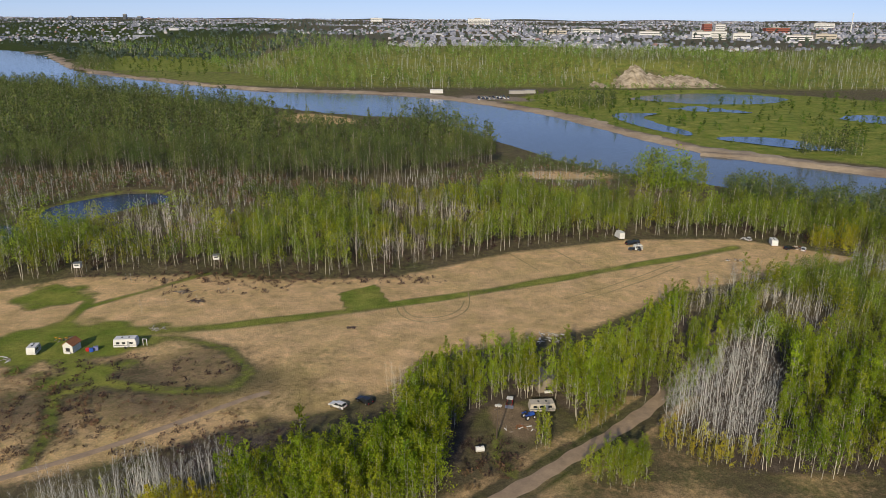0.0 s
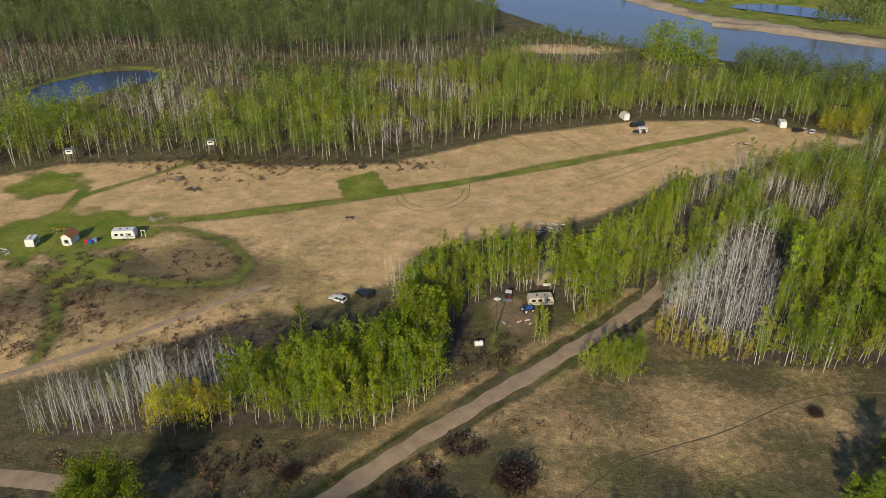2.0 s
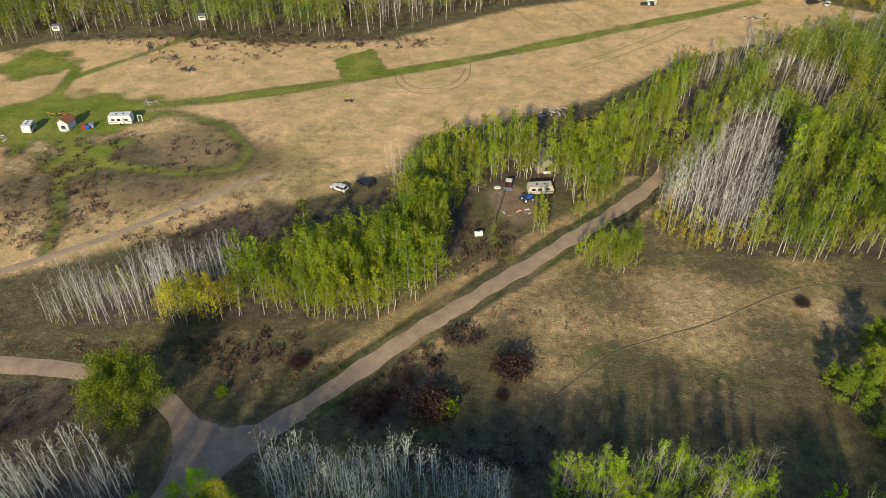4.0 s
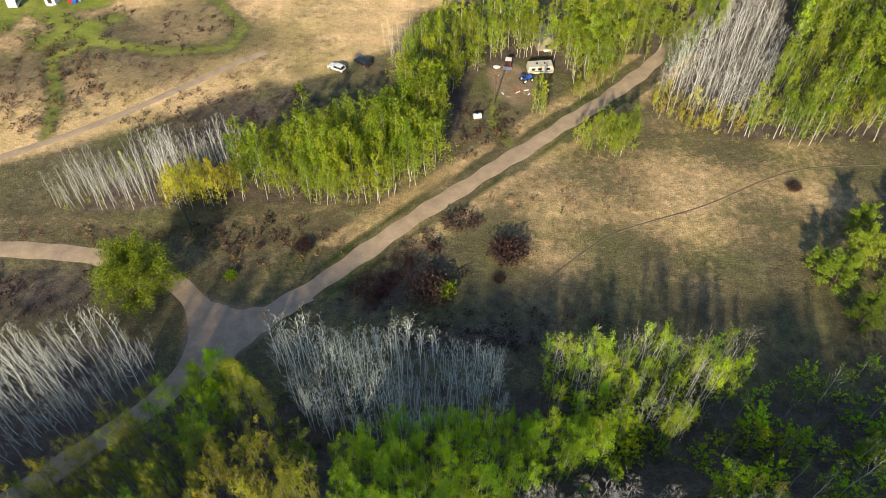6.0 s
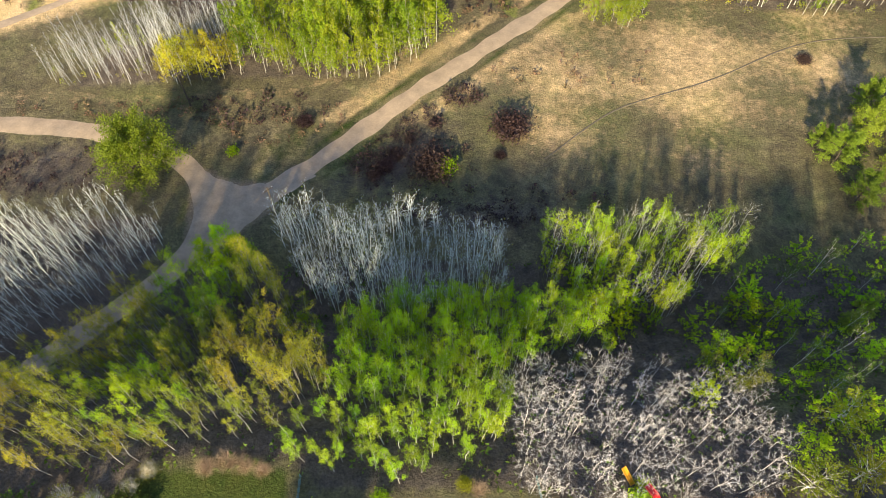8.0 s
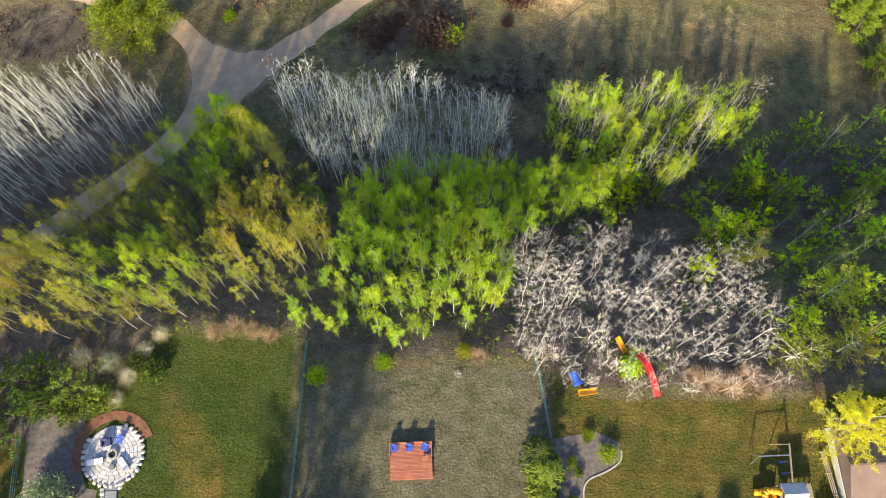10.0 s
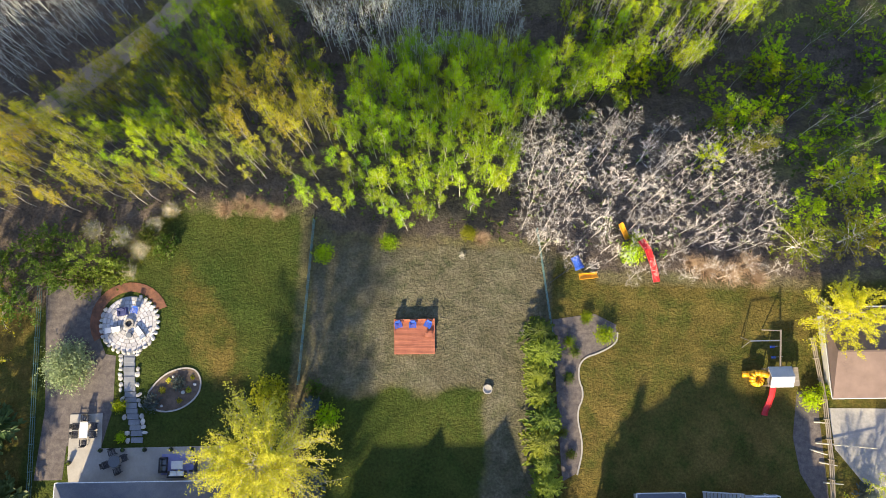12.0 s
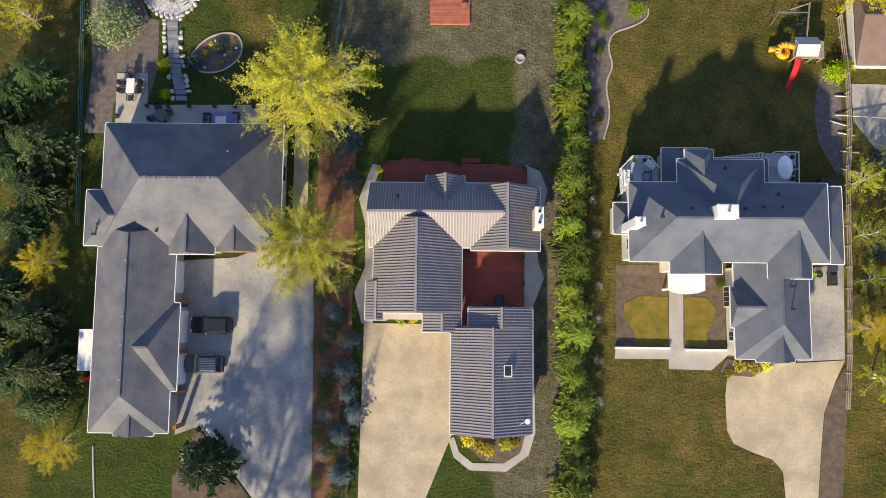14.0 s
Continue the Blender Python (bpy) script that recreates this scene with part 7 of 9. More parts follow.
def fire_terrace():
    rng = random.Random(5)
    c = (-36.9, 8.5)
    t = thing("stone_terrace", *c, 0, "round pale paved terrace edged with stones", "terrace")
    part("bed", Geo().lathe(*c, [(3.25, -0.05), (3.25, 0.06), (3.2, 0.08)], 36), M_CONCRETE, t)
    slab = Geo().box(-0.5, 0.5, -0.5, 0.5, 0, 0.07, 0.03).mesh("paver", M_PAVER)
    r = 0.75
    while r < 3.1:
        n = max(8, int(2 * math.pi * r / 0.62))
        for k in range(n):
            a = 2 * math.pi * k / n + r * 3
            m = Matrix.Translation((r * math.cos(a), r * math.sin(a), 0.075)) @ Matrix.Rotation(a, 4, "Z") @ Matrix.Diagonal((0.40, 2 * math.pi * r / n * 0.92, rng.uniform(0.8, 1.1), 1))
            piece("paver", slab, t, m)
        r += 0.44
    for k in range(26):
        a = radians(150 + k * 11.2)
        m = Matrix.Translation((3.35 * math.cos(a), 3.35 * math.sin(a), 0.12)) @ Matrix.Rotation(rng.uniform(0, 6), 4, "Z") @ Matrix.Diagonal((rng.uniform(0.5, 0.8), rng.uniform(0.4, 0.6), rng.uniform(0.5, 0.8), 1))
        piece("edge_stone", STONES[k % 5], t, m)
    pit = thing("fire_pit", *c, 0.14, "low round stone fire pit with ashes", "fire pit")
    for k in range(12):
        a = k * math.pi / 6
        part("block", Geo().solid([(c[0] + rr * math.cos(a + d), c[1] + rr * math.sin(a + d), 0.14) for rr, d in ((0.38, 0.03), (0.62, 0.02), (0.62, 0.5), (0.38, 0.49))],
                                  [(c[0] + rr * math.cos(a + d), c[1] + rr * math.sin(a + d), 0.45) for rr, d in ((0.39, 0.04), (0.60, 0.03), (0.60, 0.49), (0.39, 0.48))]), M_CONCRETE, pit)
    part("ashes", Geo().lathe(*c, [(0.37, 0.14), (0.36, 0.24), (0.1, 0.27)], 14), M_DARK, pit, "dark ashes")
    st = thing("stone_stool", c[0] + 0.1, c[1] - 1.35, 0.14, "round grey stone stool by the fire pit", "stool")
    part("top", Geo().lathe(c[0] + 0.1, c[1] - 1.35, [(0.34, 0.14), (0.36, 0.4), (0.3, 0.46)], 14), M_SLATE, st)


fire_terrace()


def stepping_path():
    rng = random.Random(8)
    line = [(-36.7, 5.4), (-36.6, 3.2), (-36.4, 1.0), (-36.0, -1.5), (-35.3, -4.0), (-35.1, -5.5)]
    p = thing("slate_path", -36.3, 0, 0, "blue-grey slate path edged with pale boulders", "path")
    s, pts = 0.0, []
    for a, b in zip(line, line[1:]):
        n = max(1, round(math.dist(a, b) / 0.62))
        pts += [(a[0] + (b[0] - a[0]) * i / n, a[1] + (b[1] - a[1]) * i / n) for i in range(n)]
    slab = Geo().box(-0.5, 0.5, -0.5, 0.5, 0, 0.09, 0.03).mesh("slab", M_SLATE)
    for i, (u, v) in enumerate(pts):
        step = 0.02 + (0.06 if i in (2, 4, 6) else 0.0)
        piece("slab", slab, p, Matrix.Translation((u + 36.3, v, step)) @ Matrix.Rotation(rng.uniform(-0.04, 0.04), 4, "Z") @ Matrix.Diagonal((1.35, 0.6, 1, 1)))
        for side in (-1, 1):
            if rng.random() < 0.72:
                piece("boulder", STONES[(i + side) % 5], p, Matrix.Translation((u + 36.3 + side * rng.uniform(0.92, 1.05), v + rng.uniform(-0.1, 0.1), 0.13)) @ Matrix.Rotation(rng.uniform(0, 6), 4, "Z")
                      @ Matrix.Diagonal((rng.uniform(0.45, 0.7), rng.uniform(0.55, 0.85), rng.uniform(0.5, 0.8), 1)))


stepping_path()
for i, (u, v, s) in enumerate(((-30.2, 0.5, 0.5), (-28.9, 1.4, 0.45), (-32.6, -1.0, 0.4), (-31.4, 2.3, 0.4))):
    b = tagged(new("boulder", STONES[i]), "pale boulder lying in the planting bed", "boulder", "boulders in the bed")
    b.matrix_basis = LOT @ Matrix.Translation((u, v, 0.14)) @ Matrix.Diagonal((s, s * 0.9, s, 1))


def kerb(pts, label):
    """A low concrete edging along a curved line."""
    k = thing("edging", *pts[0], 0, label, "edging")
    p = np.array(pts, float)
    for _ in range(2):
        q = np.empty((2 * len(p) - 2, 2))
        q[0::2], q[1::2] = 0.75 * p[:-1] + 0.25 * p[1:], 0.25 * p[:-1] + 0.75 * p[1:]
        p = np.vstack([p[:1], q, p[-1:]])
    for a, b in zip(p[:-1], p[1:]):
        part("kerb_stone", Geo().bar((*a, 0.05), (*b, 0.05), 0.17, 0.16), M_CONCRETE, k)


kerb([(20.1, 6.6), (20.0, 5.4), (18.1, 4.3), (15.7, 3.6), (15.2, 1.6), (15.9, -0.5), (14.8, -2.6), (15.5, -6.2), (14.6, -9.3)], "curving pale concrete lawn edging")
kerb([(-34.2, 0.6), (-33.0, 2.2), (-31.2, 3.2), (-29.0, 3.3), (-28.1, 1.8), (-28.5, 0.0), (-30.5, -1.5), (-33.0, -1.7), (-34.2, -0.6), (-34.2, 0.6)], "pale concrete edging round the planting bed")
kerb([(-43.4, -45.2), (-43.2, -48.0), (-42.8, -52.0)], "short row of pale edging stones")


# ---- seats and tables ----
def chair(u, v, z, turn, seat_mat, label, group, low=False):
    """A garden chair: seat, backrest, arms and legs."""
    c = new("garden_chair")
    c.matrix_basis = LOT @ Matrix.Translation((u, v, z)) @ Matrix.Rotation(radians(turn), 4, "Z")
    tagged(c, label, "chair", group)
    ORIGIN[c.name] = (0, 0, 0)
    h = 0.34 if low else 0.44
    for x in (-0.28, 0.28):
        for y in (-0.26, 0.26):
            part("leg", Geo().box(x - 0.03, x + 0.03, y - 0.03, y + 0.03, 0, h), seat_mat, c)
    for k in range(5):
        y = -0.3 + k * 0.125
        part("seat_slat", Geo().box(-0.33, 0.33, y, y + 0.1, h, h + 0.035), seat_mat, c)
    for k in range(5):
        x = -0.3 + k * 0.125
        part("back_slat", Geo().solid([(x, 0.30, h), (x + 0.1, 0.30, h), (x + 0.1, 0.34, h), (x, 0.34, h)], [(x, 0.46, h + 0.6), (x + 0.1, 0.46, h + 0.6), (x + 0.1, 0.50, h + 0.6), (x, 0.50, h + 0.6)]), seat_mat, c)
    for x in (-0.36, 0.36):
        part("armrest", Geo().box(x - 0.06, x + 0.06, -0.36, 0.34, h + 0.22, h + 0.26), seat_mat, c)
    return c


def table(u, v, z, w, d, h, mat, label, rounded=False):
    t = thing("garden_table", u, v, z, label, "table")
    if rounded:
        part("tabletop", Geo().lathe(u, v, [(w / 2 - 0.03, z + h - 0.05), (w / 2, z + h - 0.02), (w / 2 - 0.02, z + h)], 20), mat, t)
    else:
        part("tabletop", Geo().box(u - w / 2, u + w / 2, v - d / 2, v + d / 2, z + h - 0.05, z + h, 0.01), mat, t)
    for a in (-0.36, 0.36):
        for b in (-0.36, 0.36):
            part("leg", Geo().rod((u + a * w, v + b * d, z), (u + a * w, v + b * d, z + h - 0.05), 0.035, n=6), M_DARK, t)


def lounge(u, v, z, w, d, turn, mat, cushion, label, group=""):
    """An upholstered outdoor sofa."""
    s = new("outdoor_sofa")
    s.matrix_basis = LOT @ Matrix.Translation((u, v, z)) @ Matrix.Rotation(radians(turn), 4, "Z")
    tagged(s, label, "sofa", group)
    ORIGIN[s.name] = (0, 0, 0)
    part("frame", Geo().box(-w / 2, w / 2, -d / 2, d / 2, 0.05, 0.3, 0.02), mat, s)
    part("backrest", Geo().box(-w / 2, w / 2, d / 2 - 0.16, d / 2, 0.3, 0.75, 0.02), mat, s)
    for x in (-1, 1):
        part("armrest", Geo().box(x * w / 2, x * (w / 2 - 0.16), -d / 2, d / 2 - 0.16, 0.3, 0.58, 0.02), mat, s)
    n = max(1, round((w - 0.3) / 0.7))
    for k in range(n):
        x0 = -w / 2 + 0.17 + k * (w - 0.34) / n
        part("cushion", Geo().box(x0 + 0.01, x0 + (w - 0.34) / n - 0.01, -d / 2 + 0.02, d / 2 - 0.17, 0.3, 0.45, 0.05), cushion, s)
        part("back_cushion", Geo().box(x0 + 0.01, x0 + (w - 0.34) / n - 0.01, d / 2 - 0.34, d / 2 - 0.17, 0.45, 0.78, 0.05), cushion, s)


def sunbed(u, v, z, turn):
    s = new("sun_lounger")
    s.matrix_basis = LOT @ Matrix.Translation((u, v, z)) @ Matrix.Rotation(radians(turn), 4, "Z")
    tagged(s, "white cushioned reclining lounger on the terrace", "lounger", "loungers round the fire pit")
    ORIGIN[s.name] = (0, 0, 0)
    part("frame", Geo().box(-0.35, 0.35, -0.85, 0.85, 0.22, 0.28), M_DARK, s)
    for x in (-0.3, 0.3):
        for y in (-0.75, 0.7):
            part("leg", Geo().box(x - 0.03, x + 0.03, y - 0.03, y + 0.03, 0, 0.22), M_DARK, s)
    part("mattress", Geo().box(-0.33, 0.33, -0.82, 0.25, 0.28, 0.36, 0.03), M_WHITE, s)
    part("backrest", Geo().solid([(-0.33, 0.30, 0.28), (0.33, 0.30, 0.28), (0.33, 0.38, 0.28), (-0.33, 0.38, 0.28)], [(-0.33, 0.85, 0.62), (0.33, 0.85, 0.62), (0.33, 0.9, 0.55), (-0.33, 0.9, 0.55)]), M_WHITE, s)


sunbed(-38.6, 7.8, 0.14, 100)
sunbed(-35.5, 7.4, 0.14, 218)
chair(-37.7, 9.7, 0.14, 10, M_NAVY, "dark blue low garden chair on the terrace", "chairs round the fire pit", True)
lounge(-37.7, 9.9, 0.14, 1.1, 0.9, 10, M_NAVY, M_NAVY, "dark navy padded armchair on the terrace")
chair(-36.2, 10.0, 0.14, -12, M_BLUE, "blue wooden garden chair on the terrace", "chairs round the fire pit", True)

table(-41.0, -3.5, 0.11, 0.95, 1.7, 0.74, M_WHITE, "pale rectangular garden table on the patio")
for u, v, a in ((-42.0, -3.1, 90), (-42.0, -4.0, 90), (-40.0, -3.1, -90), (-40.0, -4.0, -90), (-41.0, -4.9, 180), (-41.0, -2.2, 0)):
    chair(u, v, 0.11, a, M_DARK, "dark garden chair at the patio table", "chairs at the rectangular table")
table(-37.3, -7.0, 0.11, 1.35, 1.35, 0.74, M_GREYCAR, "round grey glass garden table", True)
for k in range(4):
    a = radians(20 + 90 * k)
    chair(-37.3 + 1.05 * math.cos(a), -7.0 + 1.05 * math.sin(a), 0.11, 20 + 90 * k - 90, M_DARK, "dark garden chair at the round table", "chairs at the round table")
flat("rug", [(-32.2, -8.6), (-28.4, -8.6), (-28.4, -6.3), (-32.2, -6.3)], 0.10, 0.125, M_LAVENDER, "lavender outdoor rug on the patio", "rug", "")
table(-30.3, -7.5, 0.13, 1.3, 0.9, 0.45, M_WHITE, "pale square low table on the rug")
lounge(-31.9, -7.5, 0.13, 1.7, 0.8, 90, M_DARK, M_GREYCAR, "grey cushioned outdoor sofa on the rug", "sofas on the patio")
lounge(-28.5, -7.4, 0.13, 1.7, 0.8, -90, M_DARK, M_LAVENDER, "lavender cushioned outdoor sofa on the rug", "sofas on the patio")
lounge(-30.3, -8.5, 0.13, 2.0, 0.75, 180, M_DARK, M_WHITE, "pale cushioned outdoor sofa beside the wall", "sofas on the patio")


def pot(u, v, z, s, plant_mat, label, group):
    p = thing("plant_pot", u, v, z, label, "plant pot", group)
    part("pot", Geo().lathe(u, v, [(0.16 * s, z), (0.24 * s, z + 0.38 * s), (0.26 * s, z + 0.4 * s), (0.2 * s, z + 0.36 * s)], 12), M_DARK, p)
    v2, f2 = leaf_flakes(np.random.default_rng(int(abs(u * 10))).normal(0, 0.10 * s, (40, 3)) + (0, 0, 0.48 * s), 0.07 * s, np.random.default_rng(3))
    ob = new("plant", mesh_np("plant", v2, f2, [plant_mat]))
    ob.parent = p


for u in (-39.1, -36.6, -34.1, -31.1, -28.7, -26.5):
    pot(u, -5.8, 0.1, 1.0, M_LEAF_DARK, "dark planter along the patio edge", "planters along the patio")
pot(-42.6, -7.1, 0.1, 1.2, M_LEAF_DARK, "round pale planter at the patio corner", "planters along the patio")


# ---- worn platform with blue chairs ----
def platform():
    d = thing("wooden_platform", -3.5, 6.4, 0, "weathered red wooden platform on the lawn", "platform")
    part("frame", Geo().box(-5.85, -1.2, 4.45, 8.4, -0.05, 0.28), M_OLDDECK, d)
    n = 28
    for k in range(n):
        v0 = 4.45 + k * 3.95 / n
        part("board", Geo().box(-5.88, -1.17, v0 + 0.01, v0 + 3.95 / n - 0.012, 0.28, 0.325), M_OLDDECK, d)
    part("rim", Geo().box(-5.9, -1.15, 8.36, 8.46, 0.33, 0.72), M_OLDDECK, d)
    for u in (-5.86, -1.19):
        part("rim", Geo().box(u - 0.05, u + 0.05, 6.9, 8.36, 0.33, 0.55), M_OLDDECK, d)


platform()
for u, a in ((-5.35, 14), (-3.7, 0), (-1.95, -28)):
    chair(u, 7.75, 0.33, a, M_BLUE, "bright blue slatted garden chair on the platform", "blue chairs on the platform", True)
table(-1.85, 6.6, 0.33, 0.8, 0.5, 0.4, M_OLDDECK, "small worn wooden side table on the platform")
w = thing("planter_ring", 4.8, 0.3, 0, "round concrete planter ring on the lawn", "planter")
part("ring", Geo().lathe(4.8, 0.3, [(0.55, 0), (0.56, 0.32), (0.44, 0.33), (0.40, 0.2), (0.1, 0.18)], 20), M_CONCRETE, w)


# ---- decks ----
def board_deck(pts, z0, z1, mat, label, along="u", width=0.3):
    """A deck of boards over an outline, with its frame."""
    us, vs = [p[0] for p in pts], [p[1] for p in pts]
    d = thing("deck", sum(us) / len(us), sum(vs) / len(vs), 0, label, "deck")
    part("frame", Geo().prism(pts, z0, z1 - 0.05), mat, d)
    k = 1 if along == "u" else 0
    c = min(p[k] for p in pts) + width / 2
    while c < max(p[k] for p in pts):
        hits = []
        for a, b in zip(pts, pts[1:] + pts[:1]):
            if (a[k] - c) * (b[k] - c) < 0:
                s = (c - a[k]) / (b[k] - a[k])
                hits.append(a[1 - k] + s * (b[1 - k] - a[1 - k]))
        if len(hits) >= 2:
            lo, hi = min(hits) + 0.02, max(hits) - 0.02
            g = Geo().box(lo, hi, c - width * 0.48, c + width * 0.48, z1 - 0.05, z1) if along == "u" else Geo().box(c - width * 0.48, c + width * 0.48, lo, hi, z1 - 0.05, z1)
            part("board", g, mat, d)
        c += width
    return d


north = board_deck([(-11.1, -15.6), (-11.1, -12.2), (-8.2, -12.1), (5.6, -12.8), (5.6, -15.8)], -0.1, 0.7, M_REDDECK, "long red-stained deck behind the house")
for u in (-7.9, -0.9):
    part("step", Geo().box(u - 1.1, u + 1.1, -12.3, -11.8, 0.0, 0.4), M_REDDECK, north)
south = board_deck([(-1.9, -22.4), (5.3, -22.4), (5.3, -29.6), (-1.1, -29.6), (-1.1, -31.5), (-1.9, -31.5)], -0.1, 0.35, M_REDDECK, "red-stained courtyard deck between the wings")
for u, v, z in ((5.1, -23.2, 0.35), (5.1, -26.3, 0.35), (3.9, -28.9, 0.35), (-10.8, -12.4, 0.7), (5.3, -13.1, 0.7), (-2.3, -12.6, 0.7), (1.0, -28.9, 0.35)):
    pot(u, v, z, 1.1, M_LEAF_DARK, "dark planter on the red deck", "planters on the red decks")
fp = thing("deck_planter", 2.4, -28.3, 0.35, "round dark planter on the courtyard deck", "planter")
part("bowl", Geo().lathe(2.4, -28.3, [(0.4, 0.35), (0.62, 0.72), (0.66, 0.75), (0.5, 0.62)], 16), M_DARK, fp)

west_deck = board_deck([(15.9, -16.2), (15.8, -13.4), (17.1, -12.0), (19.0, -12.0), (20.1, -13.4), (20.3, -15.6), (17.0, -15.6)], 2.3, 2.6, M_GREYDECK, "raised grey octagonal deck with railing")
for a, b in (((15.85, -16.2), (15.85, -13.4)), ((15.85, -13.4), (17.1, -12.05)), ((17.1, -12.05), (19.0, -12.05)), ((19.0, -12.05), (20.1, -13.4))):
    part("railing", Geo().bar((*a, 3.5), (*b, 3.5), 0.09, 0.07).bar((*a, 2.75), (*b, 2.75), 0.05, 0.05), M_WHITE, west_deck)
    for s in (0.0, 0.34, 0.67):
        q = (a[0] + (b[0] - a[0]) * s, a[1] + (b[1] - a[1]) * s)
        part("baluster", Geo().box(q[0] - 0.05, q[0] + 0.05, q[1] - 0.05, q[1] + 0.05, 2.6, 3.5), M_WHITE, west_deck)
for u, v in ((16.2, -13.5), (17.2, -12.5), (18.9, -12.5), (16.2, -16.0), (19.8, -15.3)):
    part("pillar", Geo().box(u - 0.1, u + 0.1, v - 0.1, v + 0.1, 0, 2.35), M_WHITE, west_deck)
lounge(16.5, -14.4, 2.6, 1.7, 0.8, 90, M_WHITE, M_WHITE, "pale cushioned sofa on the raised deck", "sofas on the raised deck")
lounge(18.9, -14.3, 2.6, 1.3, 0.8, -90, M_GREYCAR, M_LAVENDER, "blue-grey cushioned sofa on the raised deck", "sofas on the raised deck")
table(17.7, -14.3, 2.6, 0.9, 1.1, 0.4, M_GREYDECK, "low grey table on the raised deck")
lounge(19.2, -12.9, 2.6, 1.2, 0.6, -40, M_WHITE, M_WHITE, "pale bench at the deck corner", "sofas on the raised deck")
for u, v in ((16.3, -12.9), (17.4, -12.4), (18.6, -12.4), (18.9, -15.2)):
    pot(u, v, 2.6, 0.9, M_LEAF_DARK, "black planter on the raised deck", "planters on the raised decks")
east_deck = board_deck([(32.2, -15.3), (32.2, -11.4), (35.7, -11.4), (35.5, -15.3)], 2.3, 2.6, M_GREYDECK, "raised grey deck with stairs to the lawn")
for k in range(11):
    u = 32.1 - k * 0.33
    part("stair_tread", Geo().box(u - 0.33, u, -12.3, -11.3, 2.5 - k * 0.23, 2.56 - k * 0.23), M_GREYDECK, east_deck)
for v in (-11.3, -12.3):
    part("stringer", Geo().bar((32.2, v, 2.45), (28.5, v, 0.05), 0.08, 0.28), M_WHITE, east_deck)
for u, v in ((32.5, -11.7), (35.4, -11.7), (35.3, -14.8)):
    part("pillar", Geo().box(u - 0.1, u + 0.1, v - 0.1, v + 0.1, 0, 2.35), M_WHITE, east_deck)
part("railing", Geo().bar((35.6, -11.4, 3.5), (35.5, -15.2, 3.5), 0.09, 0.07).bar((33.0, -11.4, 3.5), (35.6, -11.4, 3.5), 0.09, 0.07), M_WHITE, east_deck)
for u, v in ((35.55, -11.45), (35.55, -13.3), (33.0, -11.45), (34.3, -11.45), (35.5, -15.1)):
    part("baluster", Geo().box(u - 0.05, u + 0.05, v - 0.05, v + 0.05, 2.6, 3.5), M_WHITE, east_deck)
um = thing("patio_umbrella", 33.6, -13.4, 2.6, "white oval patio umbrella over a table", "umbrella")
part("pole", Geo().rod((33.6, -13.4, 2.6), (33.6, -13.4, 4.9), 0.04), M_METAL, um)
g = Geo()
rim = [(33.6 + 0.85 * math.cos(i * math.pi / 6), -13.4 + 1.35 * math.sin(i * math.pi / 6), 4.45) for i in range(12)]
for a, b in zip(rim, rim[1:] + rim[:1]):
    g.poly([a, b, (33.6, -13.4, 4.95)])
    g.poly([(a[0], a[1], 4.4), (b[0], b[1], 4.4), (33.6, -13.4, 4.88)])
part("canopy", g, M_WHITE, um)
for u, v in ((31.8, -12.6), (35.1, -11.9), (35.1, -13.0), (35.1, -13.7), (35.1, -14.4)):
    pot(u, v, 2.6 if u > 32.2 else 1.9, 1.0, M_LEAF_DARK, "black planter on the grey deck", "planters on the raised decks") if u > 32.2 else None
tub = thing("hot_tub", 40.2, -14.4, 0, "dark square covered hot tub beside the house", "hot tub")
part("shell", Geo().box(39.2, 41.4, -15.2, -13.9, 0, 0.9, 0.03), M_DARK, tub)
part("cover", Geo().box(39.15, 41.45, -15.25, -13.85, 0.9, 1.0, 0.05), M_DARK, tub)


# ---- play equipment ----
def channel(path, width, rise, mat, name, owner, label):
    """A slide: a trough along a line of (u, v, z)."""
    g = Geo()
    for a, b in zip(path, path[1:]):
        a, b = Vector(a), Vector(b)
        d = b - a
        s = Vector((-d.y, d.x, 0)).normalized() * width / 2
        up = Vector((0, 0, rise))
        th = Vector((0, 0, 0.05))
        g.solid([a - s, b - s, b + s, a + s], [a - s + th, b - s + th, b + s + th, a + s + th])
        for k in (-1, 1):
            e = s * k
            f = s * k * 0.86
            g.solid([a + e, b + e, b + f, a + f], [a + e + up, b + e + up, b + f + up, a + f + up])
    return part(name, g, mat, owner, label)


